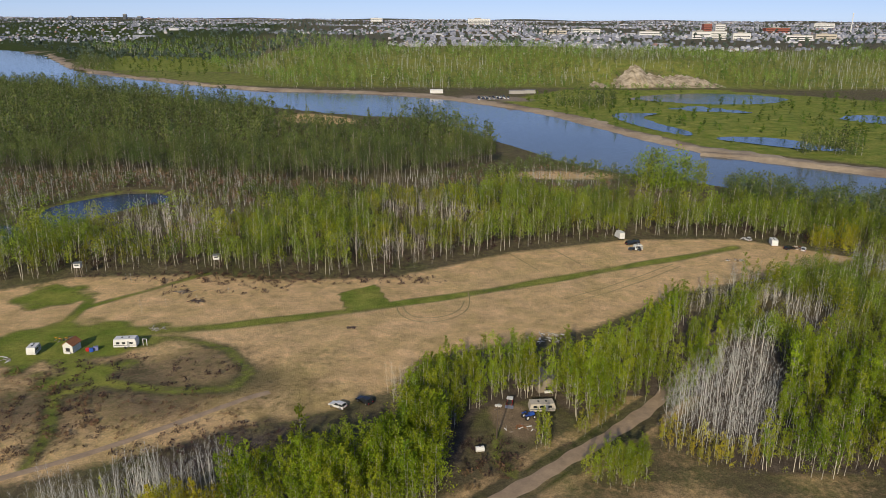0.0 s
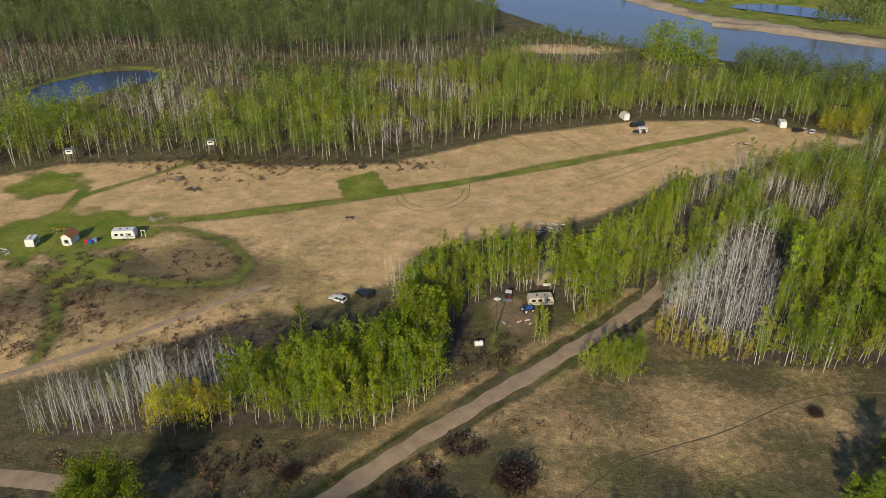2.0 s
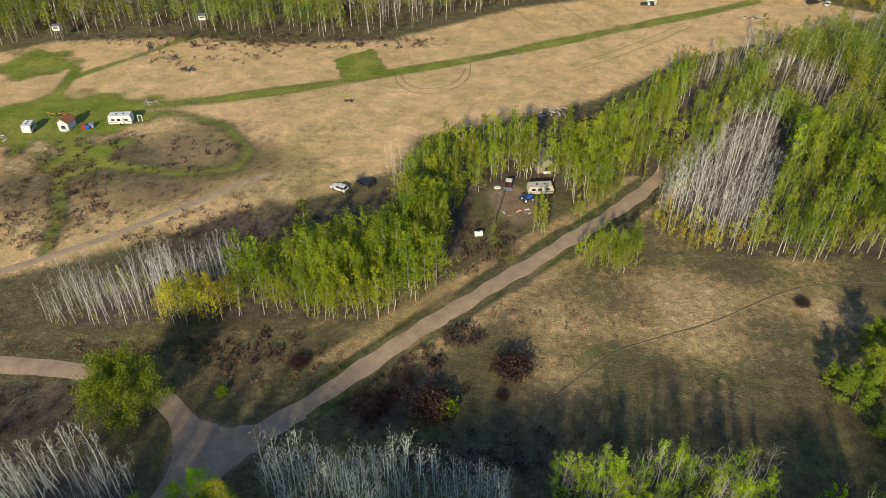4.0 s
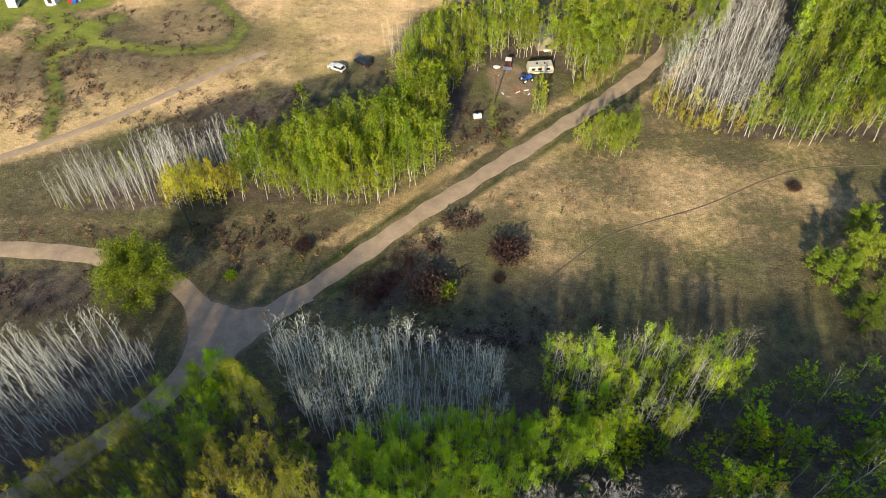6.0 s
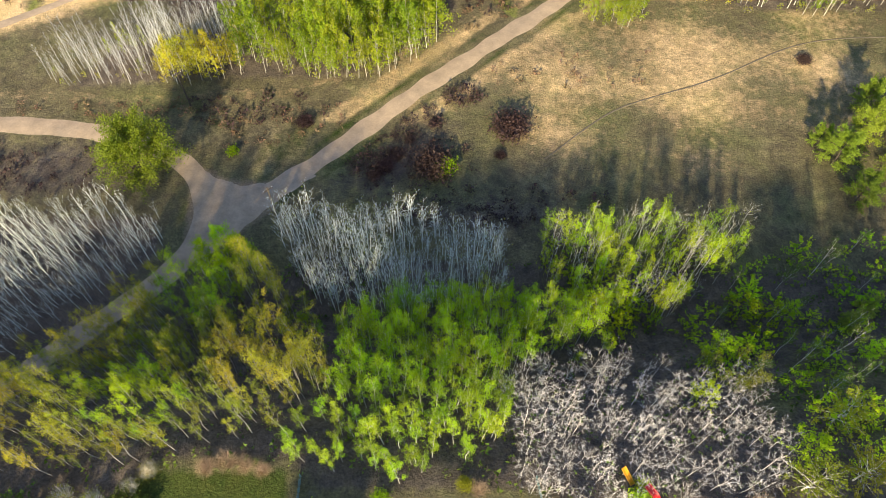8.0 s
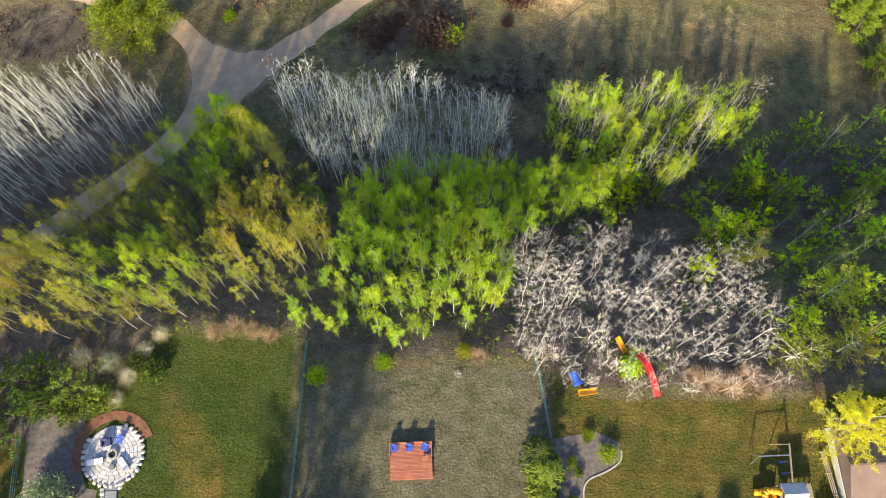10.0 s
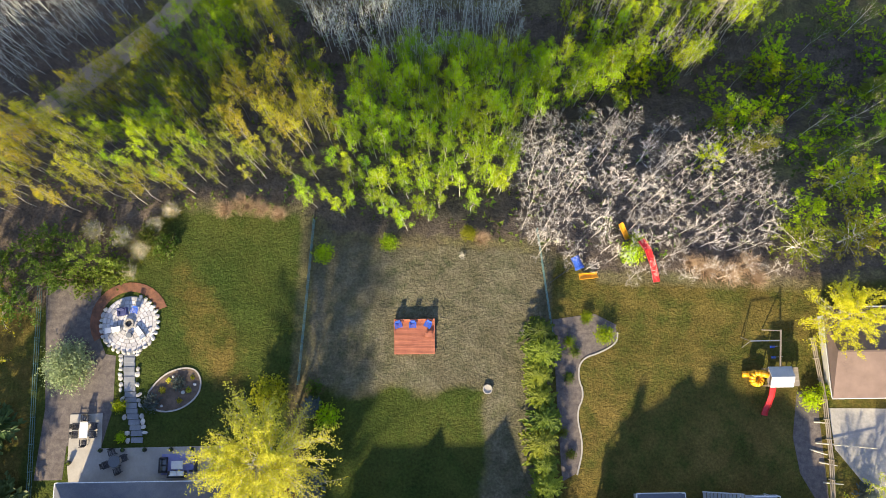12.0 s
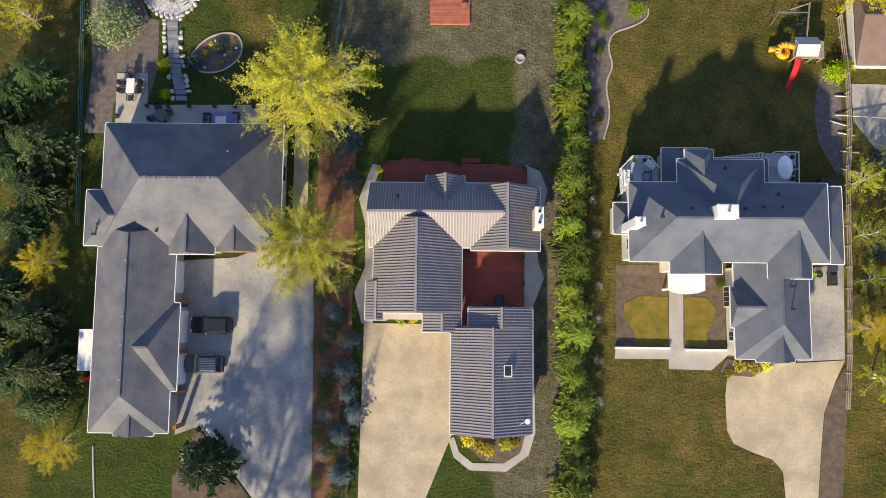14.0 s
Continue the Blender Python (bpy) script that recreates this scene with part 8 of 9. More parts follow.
def playset():
    p = thing("play_tower", 38.0, 1.1, 0, "timber play tower with red and yellow slides", "play set")
    for u in (36.5, 38.6):
        for v in (0.2, 2.1):
            part("post", Geo().box(u - 0.06, u + 0.06, v - 0.06, v + 0.06, 0, 2.4), M_WOOD, p)
    part("platform", Geo().box(36.4, 39.9, 0.1, 2.2, 1.3, 1.4), M_WOOD, p)
    for u in (39.8,):
        for v in (0.2, 2.1):
            part("post", Geo().box(u - 0.06, u + 0.06, v - 0.06, v + 0.06, 0, 1.3), M_WOOD, p)
    part("roof", Geo().solid([(36.2, 0.0, 2.3), (38.8, 0.0, 2.3), (38.8, 1.15, 3.0), (36.2, 1.15, 3.0)], [(36.2, 0.0, 2.38), (38.8, 0.0, 2.38), (38.8, 1.15, 3.08), (36.2, 1.15, 3.08)])
         .solid([(36.2, 1.15, 3.0), (38.8, 1.15, 3.0), (38.8, 2.3, 2.3), (36.2, 2.3, 2.3)], [(36.2, 1.15, 3.08), (38.8, 1.15, 3.08), (38.8, 2.3, 2.38), (36.2, 2.3, 2.38)]), M_GREYDECK, p, "grey boarded play roof")
    for k in range(9):
        v = 0.15 + k * 0.23
        part("deck_board", Geo().box(38.9, 39.95, v, v + 0.2, 1.4, 1.44), M_WOOD, p)
    channel([(36.9, 0.1, 1.4), (36.8, -0.9, 1.0), (36.5, -1.9, 0.55), (36.2, -2.6, 0.25), (36.1, -3.1, 0.2)], 0.65, 0.2, M_RED, "slide", p, "red plastic slide")
    g = Geo()
    pts = [(36.4, 1.4, 1.7)]
    for k in range(13):
        a = radians(60 + k * 30)
        pts.append((35.3 + 0.62 * math.cos(a), 1.05 + 0.62 * math.sin(a), 1.7 - k * 0.085))
    pts += [(34.6, 1.55, 0.5), (34.0, 1.55, 0.4)]
    for a, b in zip(pts, pts[1:]):
        g.rod(a, b, 0.36, n=9)
    part("tube_slide", g, M_YELLOW, p, "yellow spiral tube slide", True)
    part("beam", Geo().bar((37.5, 2.2, 2.45), (38.0, 6.4, 2.45), 0.14, 0.16), M_WOOD, p, "swing beam")
    for q in ((36.9, 6.6), (39.1, 6.3)):
        part("strut", Geo().bar((38.0, 6.3, 2.4), (*q, 0), 0.1, 0.1), M_WOOD, p)
    part("side_beam", Geo().bar((34.5, 5.2, 2.3), (37.9, 5.2, 2.4), 0.12, 0.1), M_METAL, p)
    part("side_leg", Geo().bar((34.5, 5.2, 2.3), (34.4, 5.8, 0), 0.08, 0.08).bar((34.5, 5.2, 2.3), (34.4, 4.6, 0), 0.08, 0.08), M_METAL, p)
    for v in (3.4, 4.6):
        part("rope", Geo().rod((37.5, v, 2.4), (37.5, v, 0.5), 0.02, n=4).rod((37.95, v, 2.4), (37.95, v, 0.5), 0.02, n=4), M_METAL, p)
        part("swing_seat", Geo().box(37.45, 38.0, v - 0.12, v + 0.12, 0.46, 0.5), M_BLUE, p)


playset()
s1 = thing("toy_tunnel", 15.8, 14.9, 0, "blue plastic toy tunnel under the trees", "toy")
part("tube", Geo().rod((15.5, 15.5, 0.5), (16.0, 14.2, 0.5), 0.5, n=12), M_BLUE, s1)
part("rim", Geo().rod((15.95, 14.3, 0.5), (16.05, 14.05, 0.5), 0.58, n=12), M_BLUE, s1)
s2 = thing("toy_slide", 17.0, 13.2, 0, "yellow plastic slide lying on the ground", "toy")
channel([(15.9, 13.1, 0.5), (16.6, 13.2, 0.35), (17.4, 13.25, 0.2), (18.1, 13.4, 0.2)], 0.7, 0.25, M_YELLOW, "trough", s2, "")
s3 = thing("hill_slide", 24.2, 15.0, 0, "long red plastic slide at the lawn end", "slide")
channel([(23.4, 17.4, ground_z(*lot_xy(23.4, 17.4)) + 1.6), (24.0, 16.2, 1.0), (24.6, 14.6, 0.55), (24.9, 13.4, 0.25), (25.0, 12.4, 0.15)], 0.75, 0.22, M_RED, "trough", s3, "")
for v, z in ((17.2, 1.4), (15.6, 0.7)):
    zz = ground_z(*lot_xy(24.0, v))
    part("support", Geo().bar((23.2 if v > 17 else 23.9, v, zz - 0.2), (23.2 if v > 17 else 23.9, v, z + min(zz, 0)), 0.12, 0.12).bar((24.0 if v > 17 else 24.7, v, zz - 0.2), (24.0 if v > 17 else 24.7, v, z + min(zz, 0)), 0.12, 0.12), M_WOOD, s3)
s4 = thing("toy_slide", 21.8, 18.7, 0, "orange plastic slide leaning among the trees", "toy")
zz = ground_z(*lot_xy(21.8, 18.7))
channel([(21.3, 19.6, zz + 1.4), (21.8, 18.7, zz + 0.9), (22.2, 17.8, zz + 0.6)], 0.6, 0.22, M_YELLOW, "trough", s4, "")
part("support", Geo().bar((21.5, 19.2, zz - 0.8), (21.5, 19.2, zz + 1.2), 0.12, 0.12), M_WOOD, s4)


# ---- outbuildings beside the plots ----
def shed(u0, u1, v0, v1, ze, zr, axis, wall, roof_mat, label, hip=0.0):
    s = thing("shed", (u0 + u1) / 2, (v0 + v1) / 2, 0, label, "shed")
    walls(s, u0 + 0.55, u1 - 0.55, v0 + 0.5, v1 - 0.5, ze, wall, 0.25)
    roof(s, u0, u1, v0, v1, ze, zr, axis, hip, hip, roof_mat, courses=0.4)
    return s


east_shed = shed(42.7, 54.0, -1.3, 8.8, 3.0, 5.2, "u", M_SIDING, M_BROWN_ROOF, "neighbouring garage with brown shingle roof", 0.0)
part("fascia", Geo().box(42.6, 42.72, -1.2, 8.7, 2.85, 3.02), M_WHITE, east_shed)
lean = thing("lean_to", -43.7, -34.2, 0, "white flat-roofed lean-to beside the garage", "shed")
part("wall", Geo().box(-44.4, -42.45, -36.4, -32.2, 0, 2.2), M_STUCCO, lean)
part("roof", Geo().solid([(-44.6, -36.6, 2.2), (-42.42, -36.6, 2.5), (-42.42, -32.0, 2.5), (-44.6, -32.0, 2.2)], [(-44.6, -36.6, 2.28), (-42.42, -36.6, 2.58), (-42.42, -32.0, 2.58), (-44.6, -32.0, 2.28)]), M_WHITE, lean)
bin1 = thing("red_bin", -44.2, -37.6, 0, "small red plastic bin beside the garage", "bin")
part("body", Geo().box(-44.7, -43.8, -37.9, -37.4, 0, 0.8, 0.03), M_RED, bin1)
gb = thing("greenhouse_frame", 46.0, -24.6, 0, "small red-framed garden cage beyond the fence", "garden frame")
for i in range(4):
    part("post", Geo().bar((45.0 + 0.8 * i, -25.4, 0), (45.0 + 0.8 * i, -25.4, 1.6), 0.08, 0.08).bar((45.0 + 0.8 * i, -23.8, 0), (45.0 + 0.8 * i, -23.8, 1.6), 0.08, 0.08), M_ORANGE_WOOD, gb)
    part("rail", Geo().bar((45.0 + 0.8 * i, -25.4, 1.6), (45.0 + 0.8 * i, -23.8, 1.6), 0.08, 0.08), M_ORANGE_WOOD, gb)
bench = thing("garden_bench", -29.7, -43.6, 0.05, "white slatted bench at the driveway edge", "bench")
part("seat", Geo().bar((-30.4, -43.0, 0.45), (-29.0, -44.4, 0.45), 0.45, 0.06), M_WHITE, bench)
part("backrest", Geo().bar((-30.3, -42.85, 0.75), (-28.9, -44.25, 0.75), 0.06, 0.4), M_WHITE, bench)
for a in (0.15, 0.85):
    part("leg", Geo().box(-30.4 + 1.4 * a - 0.15, -30.4 + 1.4 * a + 0.15, -43.0 - 1.4 * a - 0.15, -43.0 - 1.4 * a + 0.15, 0.05, 0.43), M_WHITE, bench)
wall_low = thing("garden_wall", 18.7, -34.2, 0, "low pale wall in front of the court", "wall")
part("coping", Geo().box(15.6, 21.8, -33.6, -33.35, 0, 0.5), M_WHITE, wall_low)
part("coping", Geo().box(23.5, 28.2, -33.75, -33.5, 0, 0.5), M_WHITE, wall_low)
bb = thing("barbecue", 40.2, -25.0, 0.04, "black barbecue on the side pad", "barbecue")
part("body", Geo().box(39.8, 40.7, -26.2, -24.6, 0.3, 0.95, 0.04), M_DARK, bb)
part("lid", Geo().box(39.85, 40.65, -25.9, -24.9, 0.95, 1.2, 0.12), M_DARK, bb)
for u, v in ((39.9, -26.1), (40.6, -26.1), (39.9, -24.7), (40.6, -24.7)):
    part("leg", Geo().box(u - 0.04, u + 0.04, v - 0.04, v + 0.04, 0.04, 0.3), M_DARK, bb)
for u, m in ((38.8, M_LEAF_DARK), (38.0, M_LEAF)):
    pot(u, -24.9, 0.05, 1.6, m, "potted plant on the side pad", "pots on the side pad")


# ---- vehicles ----
def car(x, y, z, turn, length, width, height, paint, label, rack=False, base=None):
    """A parked car: shaped body, cabin, glass, wheels and lamps."""
    c = new("car")
    c.matrix_basis = (Matrix() if base is None else base) @ Matrix.Translation((x, y, z)) @ Matrix.Rotation(radians(turn), 4, "Z")
    tagged(c, label, "car")
    ORIGIN[c.name] = (0, 0, 0)
    a, w, h = length / 2, width / 2, height
    side = [(-a, 0.35), (-a + 0.05, h * 0.55), (-a + 0.25, h * 0.60), (a * 0.42, h * 0.60), (a * 0.9, h * 0.53), (a, h * 0.42), (a, 0.32), (-a, 0.28)]
    bot = [(px, -w if px > -9 else 0, pz) for px, pz in side]
    g = Geo().solid([(px, -w * (0.94 if abs(px) > a * 0.85 else 1), pz) for px, pz in side], [(px, w * (0.94 if abs(px) > a * 0.85 else 1), pz) for px, pz in side])
    body = part("body", g, paint, c)
    part("bumper", Geo().box(a - 0.06, a + 0.06, -w * 0.9, w * 0.9, 0.34, 0.52), M_DARK, body)
    part("bumper", Geo().box(-a - 0.06, -a + 0.06, -w * 0.9, w * 0.9, 0.34, 0.52), M_DARK, body)
    z0, z1 = h * 0.59, h
    cab = part("cabin", Geo().solid([(-a * 0.93, -w * 0.93, z0), (a * 0.36, -w * 0.93, z0), (a * 0.36, w * 0.93, z0), (-a * 0.93, w * 0.93, z0)],
                                    [(-a * 0.78, -w * 0.74, z1 - 0.06), (a * 0.02, -w * 0.74, z1 - 0.06), (a * 0.02, w * 0.74, z1 - 0.06), (-a * 0.78, w * 0.74, z1 - 0.06)]), M_GLASS, c, "dark glazed cabin")
    part("roof", Geo().box(-a * 0.8, a * 0.05, -w * 0.77, w * 0.77, z1 - 0.07, z1, 0.05), paint, cab)
    for sy in (-1, 1):
        for px, tx in ((-a * 0.80, -a * 0.92), (-a * 0.36, -a * 0.36), (a * 0.03, a * 0.36)):
            part("pillar", Geo().bar((tx, sy * w * 0.94, z0), (px, sy * w * 0.76, z1 - 0.05), 0.07, 0.07), paint, cab)
        for px in (-a * 0.6, a * 0.6):
            wh = part("wheel", Geo().rod((px, sy * (w - 0.22), 0.33), (px, sy * (w + 0.01), 0.33), 0.33, n=14), M_TYRE, c)
            part("rim", Geo().rod((px, sy * (w + 0.0), 0.33), (px, sy * (w + 0.02), 0.33), 0.2, n=10), M_METAL, wh)
        part("headlight", Geo().box(a * 0.93, a * 1.005, sy * w * 0.55, sy * w * 0.88, h * 0.40, h * 0.48), M_WHITE, c)
        part("tail_light", Geo().box(-a * 1.01, -a * 0.97, sy * w * 0.6, sy * w * 0.9, h * 0.42, h * 0.52), M_RED, c)
        part("mirror", Geo().box(a * 0.26, a * 0.34, sy * w * 0.95, sy * (w + 0.16), h * 0.6, h * 0.68), paint, c)
    if rack:
        r = part("roof_rack", Geo().box(-a * 0.76, a * 0.0, -w * 0.74, w * 0.74, z1 + 0.02, z1 + 0.05), M_METAL, c, "slatted roof rack")
        for k in range(7):
            y0 = -w * 0.7 + k * w * 1.4 / 7
            part("slat", Geo().box(-a * 0.78, a * 0.02, y0, y0 + w * 0.1, z1 + 0.05, z1 + 0.12), M_DARK, r)
    return c


car(-30.3, -31.4, 0.05, 180, 4.7, 1.9, 1.5, M_BLACKCAR, "black saloon car parked on the driveway", base=LOT)
car(-31.0, -35.8, 0.05, 180, 4.4, 1.9, 1.85, M_GREYCAR, "grey off-road car with roof rack on the driveway", True, base=LOT)
car(-24.9, 143.9, ground_z(-24.9, 143.9), 150, 4.3, 1.8, 1.45, M_WHITECAR, "white car parked at the field edge")
car(-18.9, 146.0, ground_z(-18.9, 146.0), 140, 4.4, 1.8, 1.5, M_BLACKCAR, "dark car parked at the field edge")
for x, y, a in ((77.5, 275.5, 170), (75.5, 266.0, 170)):
    car(x, y, ground_z(x, y), a, 5.0, 1.9, 1.7, M_BLACKCAR, "dark pickup parked at the far field end")


# ---- camp on the field ----
def at_valley(name, x, y, label, category, turn=0, group=""):
    o = new(name)
    o.matrix_basis = Matrix.Translation((x, y, ground_z(x, y))) @ Matrix.Rotation(radians(turn), 4, "Z")
    ORIGIN[o.name] = (0, 0, 0)
    return tagged(o, label, category, group)


def trailer(x, y, turn, ln, wd, ht, label, wall=M_WHITE):
    t = at_valley("travel_trailer", x, y, label, "trailer", turn)
    a, w = ln / 2, wd / 2
    prof = [(-a, 0.5), (-a - 0.1, 1.2), (-a + 0.15, ht - 0.1), (a - 0.35, ht), (a, ht - 0.9), (a - 0.1, 0.5)]
    body = part("body", Geo().solid([(px, -w, pz) for px, pz in prof], [(px, w, pz) for px, pz in prof]), wall, t)
    part("stripe", Geo().box(-a * 0.98, a * 0.95, -w - 0.012, -w - 0.002, 1.0, 1.15), M_GREYCAR, body)
    for px in (-a * 0.6, -a * 0.1, a * 0.55):
        part("window", Geo().box(px - 0.45, px + 0.45, -w - 0.02, -w - 0.003, 1.4, 2.0), M_GLASS, body)
    part("door", Geo().box(a * 0.2, a * 0.2 + 0.65, -w - 0.025, -w - 0.003, 0.55, 2.2), M_GREYDECK, body)
    for px in (-a * 0.3, a * 0.3):
        part("roof_vent", Geo().box(px - 0.2, px + 0.2, -0.2, 0.2, ht - 0.08, ht + 0.12), M_DARK, body)
    for sy in (-1, 1):
        part("wheel", Geo().rod((0, sy * (w - 0.2), 0.34), (0, sy * w, 0.34), 0.34, n=12), M_TYRE, t)
    part("hitch", Geo().bar((a - 0.2, 0, 0.5), (a + 1.1, 0, 0.45), 0.12, 0.1), M_DARK, t)
    part("jack", Geo().bar((a + 1.0, 0, 0.0), (a + 1.0, 0, 0.5), 0.08, 0.08), M_DARK, t)
    return t


trailer(-87.8, 176.3, 4, 6.2, 2.5, 2.9, "white travel trailer standing on the grass")
trailer(133.0, 272.5, 80, 4.6, 2.4, 2.8, "white trailer at the field end")
trailer(76.8, 266.2, 10, 3.2, 2.2, 2.4, "small white trailer beside dark pickups")
trailer(22.9, 143.2, 4, 6.0, 2.4, 2.5, "old cream trailer under the trees", M_CREAM)
small = trailer(-111.3, 172.2, 95, 3.6, 2.3, 2.6, "small grey-white camper with open door")
frame_gate = at_valley("door_frame", -83.0, 177.0, "white empty frame standing on grass", "frame")
part("frame", Geo().box(-0.6, -0.45, -0.05, 0.05, 0, 1.9).box(0.45, 0.6, -0.05, 0.05, 0, 1.9).box(-0.6, 0.6, -0.05, 0.05, 1.9, 2.05), M_WHITE, frame_gate)


def cabin(x, y, turn, w, d, ze, zr, wall, roof_mat, label, name="cabin"):
    c = at_valley(name, x, y, label, "cabin", turn)
    part("wall", Geo().solid([(-w / 2, -d / 2, 0), (w / 2, -d / 2, 0), (w / 2, -d / 2, ze), (0, -d / 2, zr - 0.15), (-w / 2, -d / 2, ze)], [(-w / 2, d / 2, 0), (w / 2, d / 2, 0), (w / 2, d / 2, ze), (0, d / 2, zr - 0.15), (-w / 2, d / 2, ze)]), wall, c)
    for s in (-1, 1):
        part("roof", Geo().solid([(0, -d / 2 - 0.3, zr - 0.1), (s * (w / 2 + 0.35), -d / 2 - 0.3, ze - 0.2), (s * (w / 2 + 0.35), d / 2 + 0.3, ze - 0.2), (0, d / 2 + 0.3, zr - 0.1)],
                                 [(0, -d / 2 - 0.3, zr), (s * (w / 2 + 0.35), -d / 2 - 0.3, ze - 0.1), (s * (w / 2 + 0.35), d / 2 + 0.3, ze - 0.1), (0, d / 2 + 0.3, zr)]), roof_mat, c)
    part("door", Geo().box(-0.6, 0.6, -d / 2 - 0.04, -d / 2 - 0.003, 0.05, 1.5), M_DARK, c)
    part("sill", Geo().box(-0.9, 0.9, -d / 2 - 0.5, -d / 2 - 0.05, 0, 0.5), M_WHITE, c)


cabin(-101.8, 174.0, -8, 2.9, 3.6, 2.3, 3.5, M_WHITE, M_ORANGE_WOOD, "white garden cabin with tan plank roof")
cabin(25.0, 155.0, 10, 5.0, 6.0, 2.4, 4.0, M_WOOD, M_SHEET, "dark-roofed cabin hidden among trees")


def stand(x, y, ht, label):
    """A hunting stand: a box on four tall legs with a ladder."""
    s = at_valley("raised_hide", x, y, label, "hide", 10)
    for a in (-0.8, 0.8):
        for b in (-0.8, 0.8):
            part("leg", Geo().bar((a * 1.3, b * 1.3, -0.1), (a, b, ht), 0.14, 0.14), M_WOOD, s)
    part("box", Geo().box(-1.1, 1.1, -1.0, 1.0, ht, ht + 1.5), M_WHITE, s)
    part("roof", Geo().box(-1.3, 1.3, -1.2, 1.2, ht + 1.5, ht + 1.62), M_METAL, s)
    part("opening", Geo().box(-0.7, 0.7, -1.02, -1.003, ht + 0.7, ht + 1.2), M_DARK, s)
    for k in range(7):
        part("rung", Geo().bar((-0.3, -1.3, 0.3 + k * ht / 7.5), (0.3, -1.3, 0.3 + k * ht / 7.5), 0.06, 0.06), M_WOOD, s)


stand(-128.0, 233.0, 3.4, "white raised hide on timber legs")
stand(-82.0, 241.5, 3.6, "pale raised hide at the wood edge")
tank = at_valley("white_tank", 7.6, 126.2, "white plastic water tank lying in grass", "tank", 10)
part("body", Geo().rod((-0.9, 0, 0.65), (0.9, 0, 0.65), 0.62, n=12), M_WHITE, tank)
part("cradle", Geo().box(-0.7, -0.5, -0.5, 0.5, 0, 0.3).box(0.5, 0.7, -0.5, 0.5, 0, 0.3), M_WOOD, tank)
part("cap", Geo().rod((0, 0, 1.25), (0, 0, 1.38), 0.2, n=8), M_DARK, tank)
truck = at_valley("box_truck", 73.0, 281.0, "white box truck at the wood edge", "truck", 100)
part("box", Geo().box(-2.4, 1.6, -1.1, 1.1, 0.9, 3.4), M_WHITE, truck)
part("cab", Geo().solid([(1.65, -1.0, 0.6), (3.3, -1.0, 0.6), (3.3, 1.0, 0.6), (1.65, 1.0, 0.6)], [(1.65, -0.95, 2.3), (2.7, -0.95, 2.3), (2.7, 0.95, 2.3), (1.65, 0.95, 2.3)]), M_WHITE, truck)
for px in (-1.4, 2.4):
    for sy in (-0.85, 0.85):
        part("wheel", Geo().rod((px, sy - 0.15, 0.42), (px, sy + 0.15, 0.42), 0.42, n=12), M_TYRE, truck)


def tractor(x, y, turn, mat, label):
    t = at_valley("tractor", x, y, label, "tractor", turn)
    part("hood", Geo().box(0.2, 1.7, -0.4, 0.4, 0.7, 1.3, 0.08), mat, t)
    part("chassis", Geo().box(-0.9, 1.6, -0.3, 0.3, 0.45, 0.75), M_DARK, t)
    part("seat", Geo().box(-0.7, -0.2, -0.3, 0.3, 1.0, 1.15).box(-0.8, -0.7, -0.3, 0.3, 1.1, 1.6), M_DARK, t)
    for px, r in ((-0.6, 0.65), (1.3, 0.42)):
        for sy in (-0.75, 0.75):
            w = part("wheel", Geo().rod((px, sy - 0.18, r), (px, sy + 0.18, r), r, n=14), M_TYRE, t)
            part("rim", Geo().rod((px, sy - 0.19, r), (px, sy + 0.19, r), r * 0.5, n=10), M_WHITE, w)
    part("fender", Geo().box(-1.1, 0.0, 0.5, 0.95, 1.3, 1.38).box(-1.1, 0.0, -0.95, -0.5, 1.3, 1.38), mat, t)
    part("steering_wheel", Geo().rod((0.0, 0, 1.35), (0.05, 0, 1.4), 0.22, n=10), M_DARK, t)


tractor(19.2, 139.6, 30, M_BLUE, "blue tractor parked in the camp clearing")
quad = at_valley("loader", 15.6, 145.6, "white and dark loader at the camp", "machine", 80)
part("cab", Geo().box(-0.7, 0.5, -0.6, 0.6, 0.6, 1.9, 0.08), M_DARK, quad)
part("roof", Geo().box(-0.8, 0.6, -0.75, 0.75, 1.9, 2.0), M_WHITE, quad)
part("bucket", Geo().solid([(-1.9, -1.0, 0.15), (-1.2, -1.0, 0.05), (-1.2, -1.0, 0.6)], [(-1.9, 1.0, 0.15), (-1.2, 1.0, 0.05), (-1.2, 1.0, 0.6)]), M_METAL, quad)
part("arm", Geo().bar((-1.3, 0.6, 0.5), (0.4, 0.6, 1.2), 0.12, 0.16).bar((-1.3, -0.6, 0.5), (0.4, -0.6, 1.2), 0.12, 0.16), M_RED, quad)
for px in (-0.5, 0.5):
    for sy in (-0.7, 0.7):
        part("wheel", Geo().rod((px, sy - 0.14, 0.38), (px, sy + 0.14, 0.38), 0.38, n=12), M_TYRE, quad)
tarp = at_valley("tarp_heap", 12.8, 144.8, "white tarpaulin over a low heap", "tarpaulin")
tarp_me = stone_mesh("cover", 77, M_WHITE, 0.5)
cov = new("cover", tarp_me)
cov.parent = tarp
cov.matrix_basis = Matrix.Translation((0, 0, 0.25)) @ Matrix.Diagonal((2.0, 1.5, 1.2, 1))
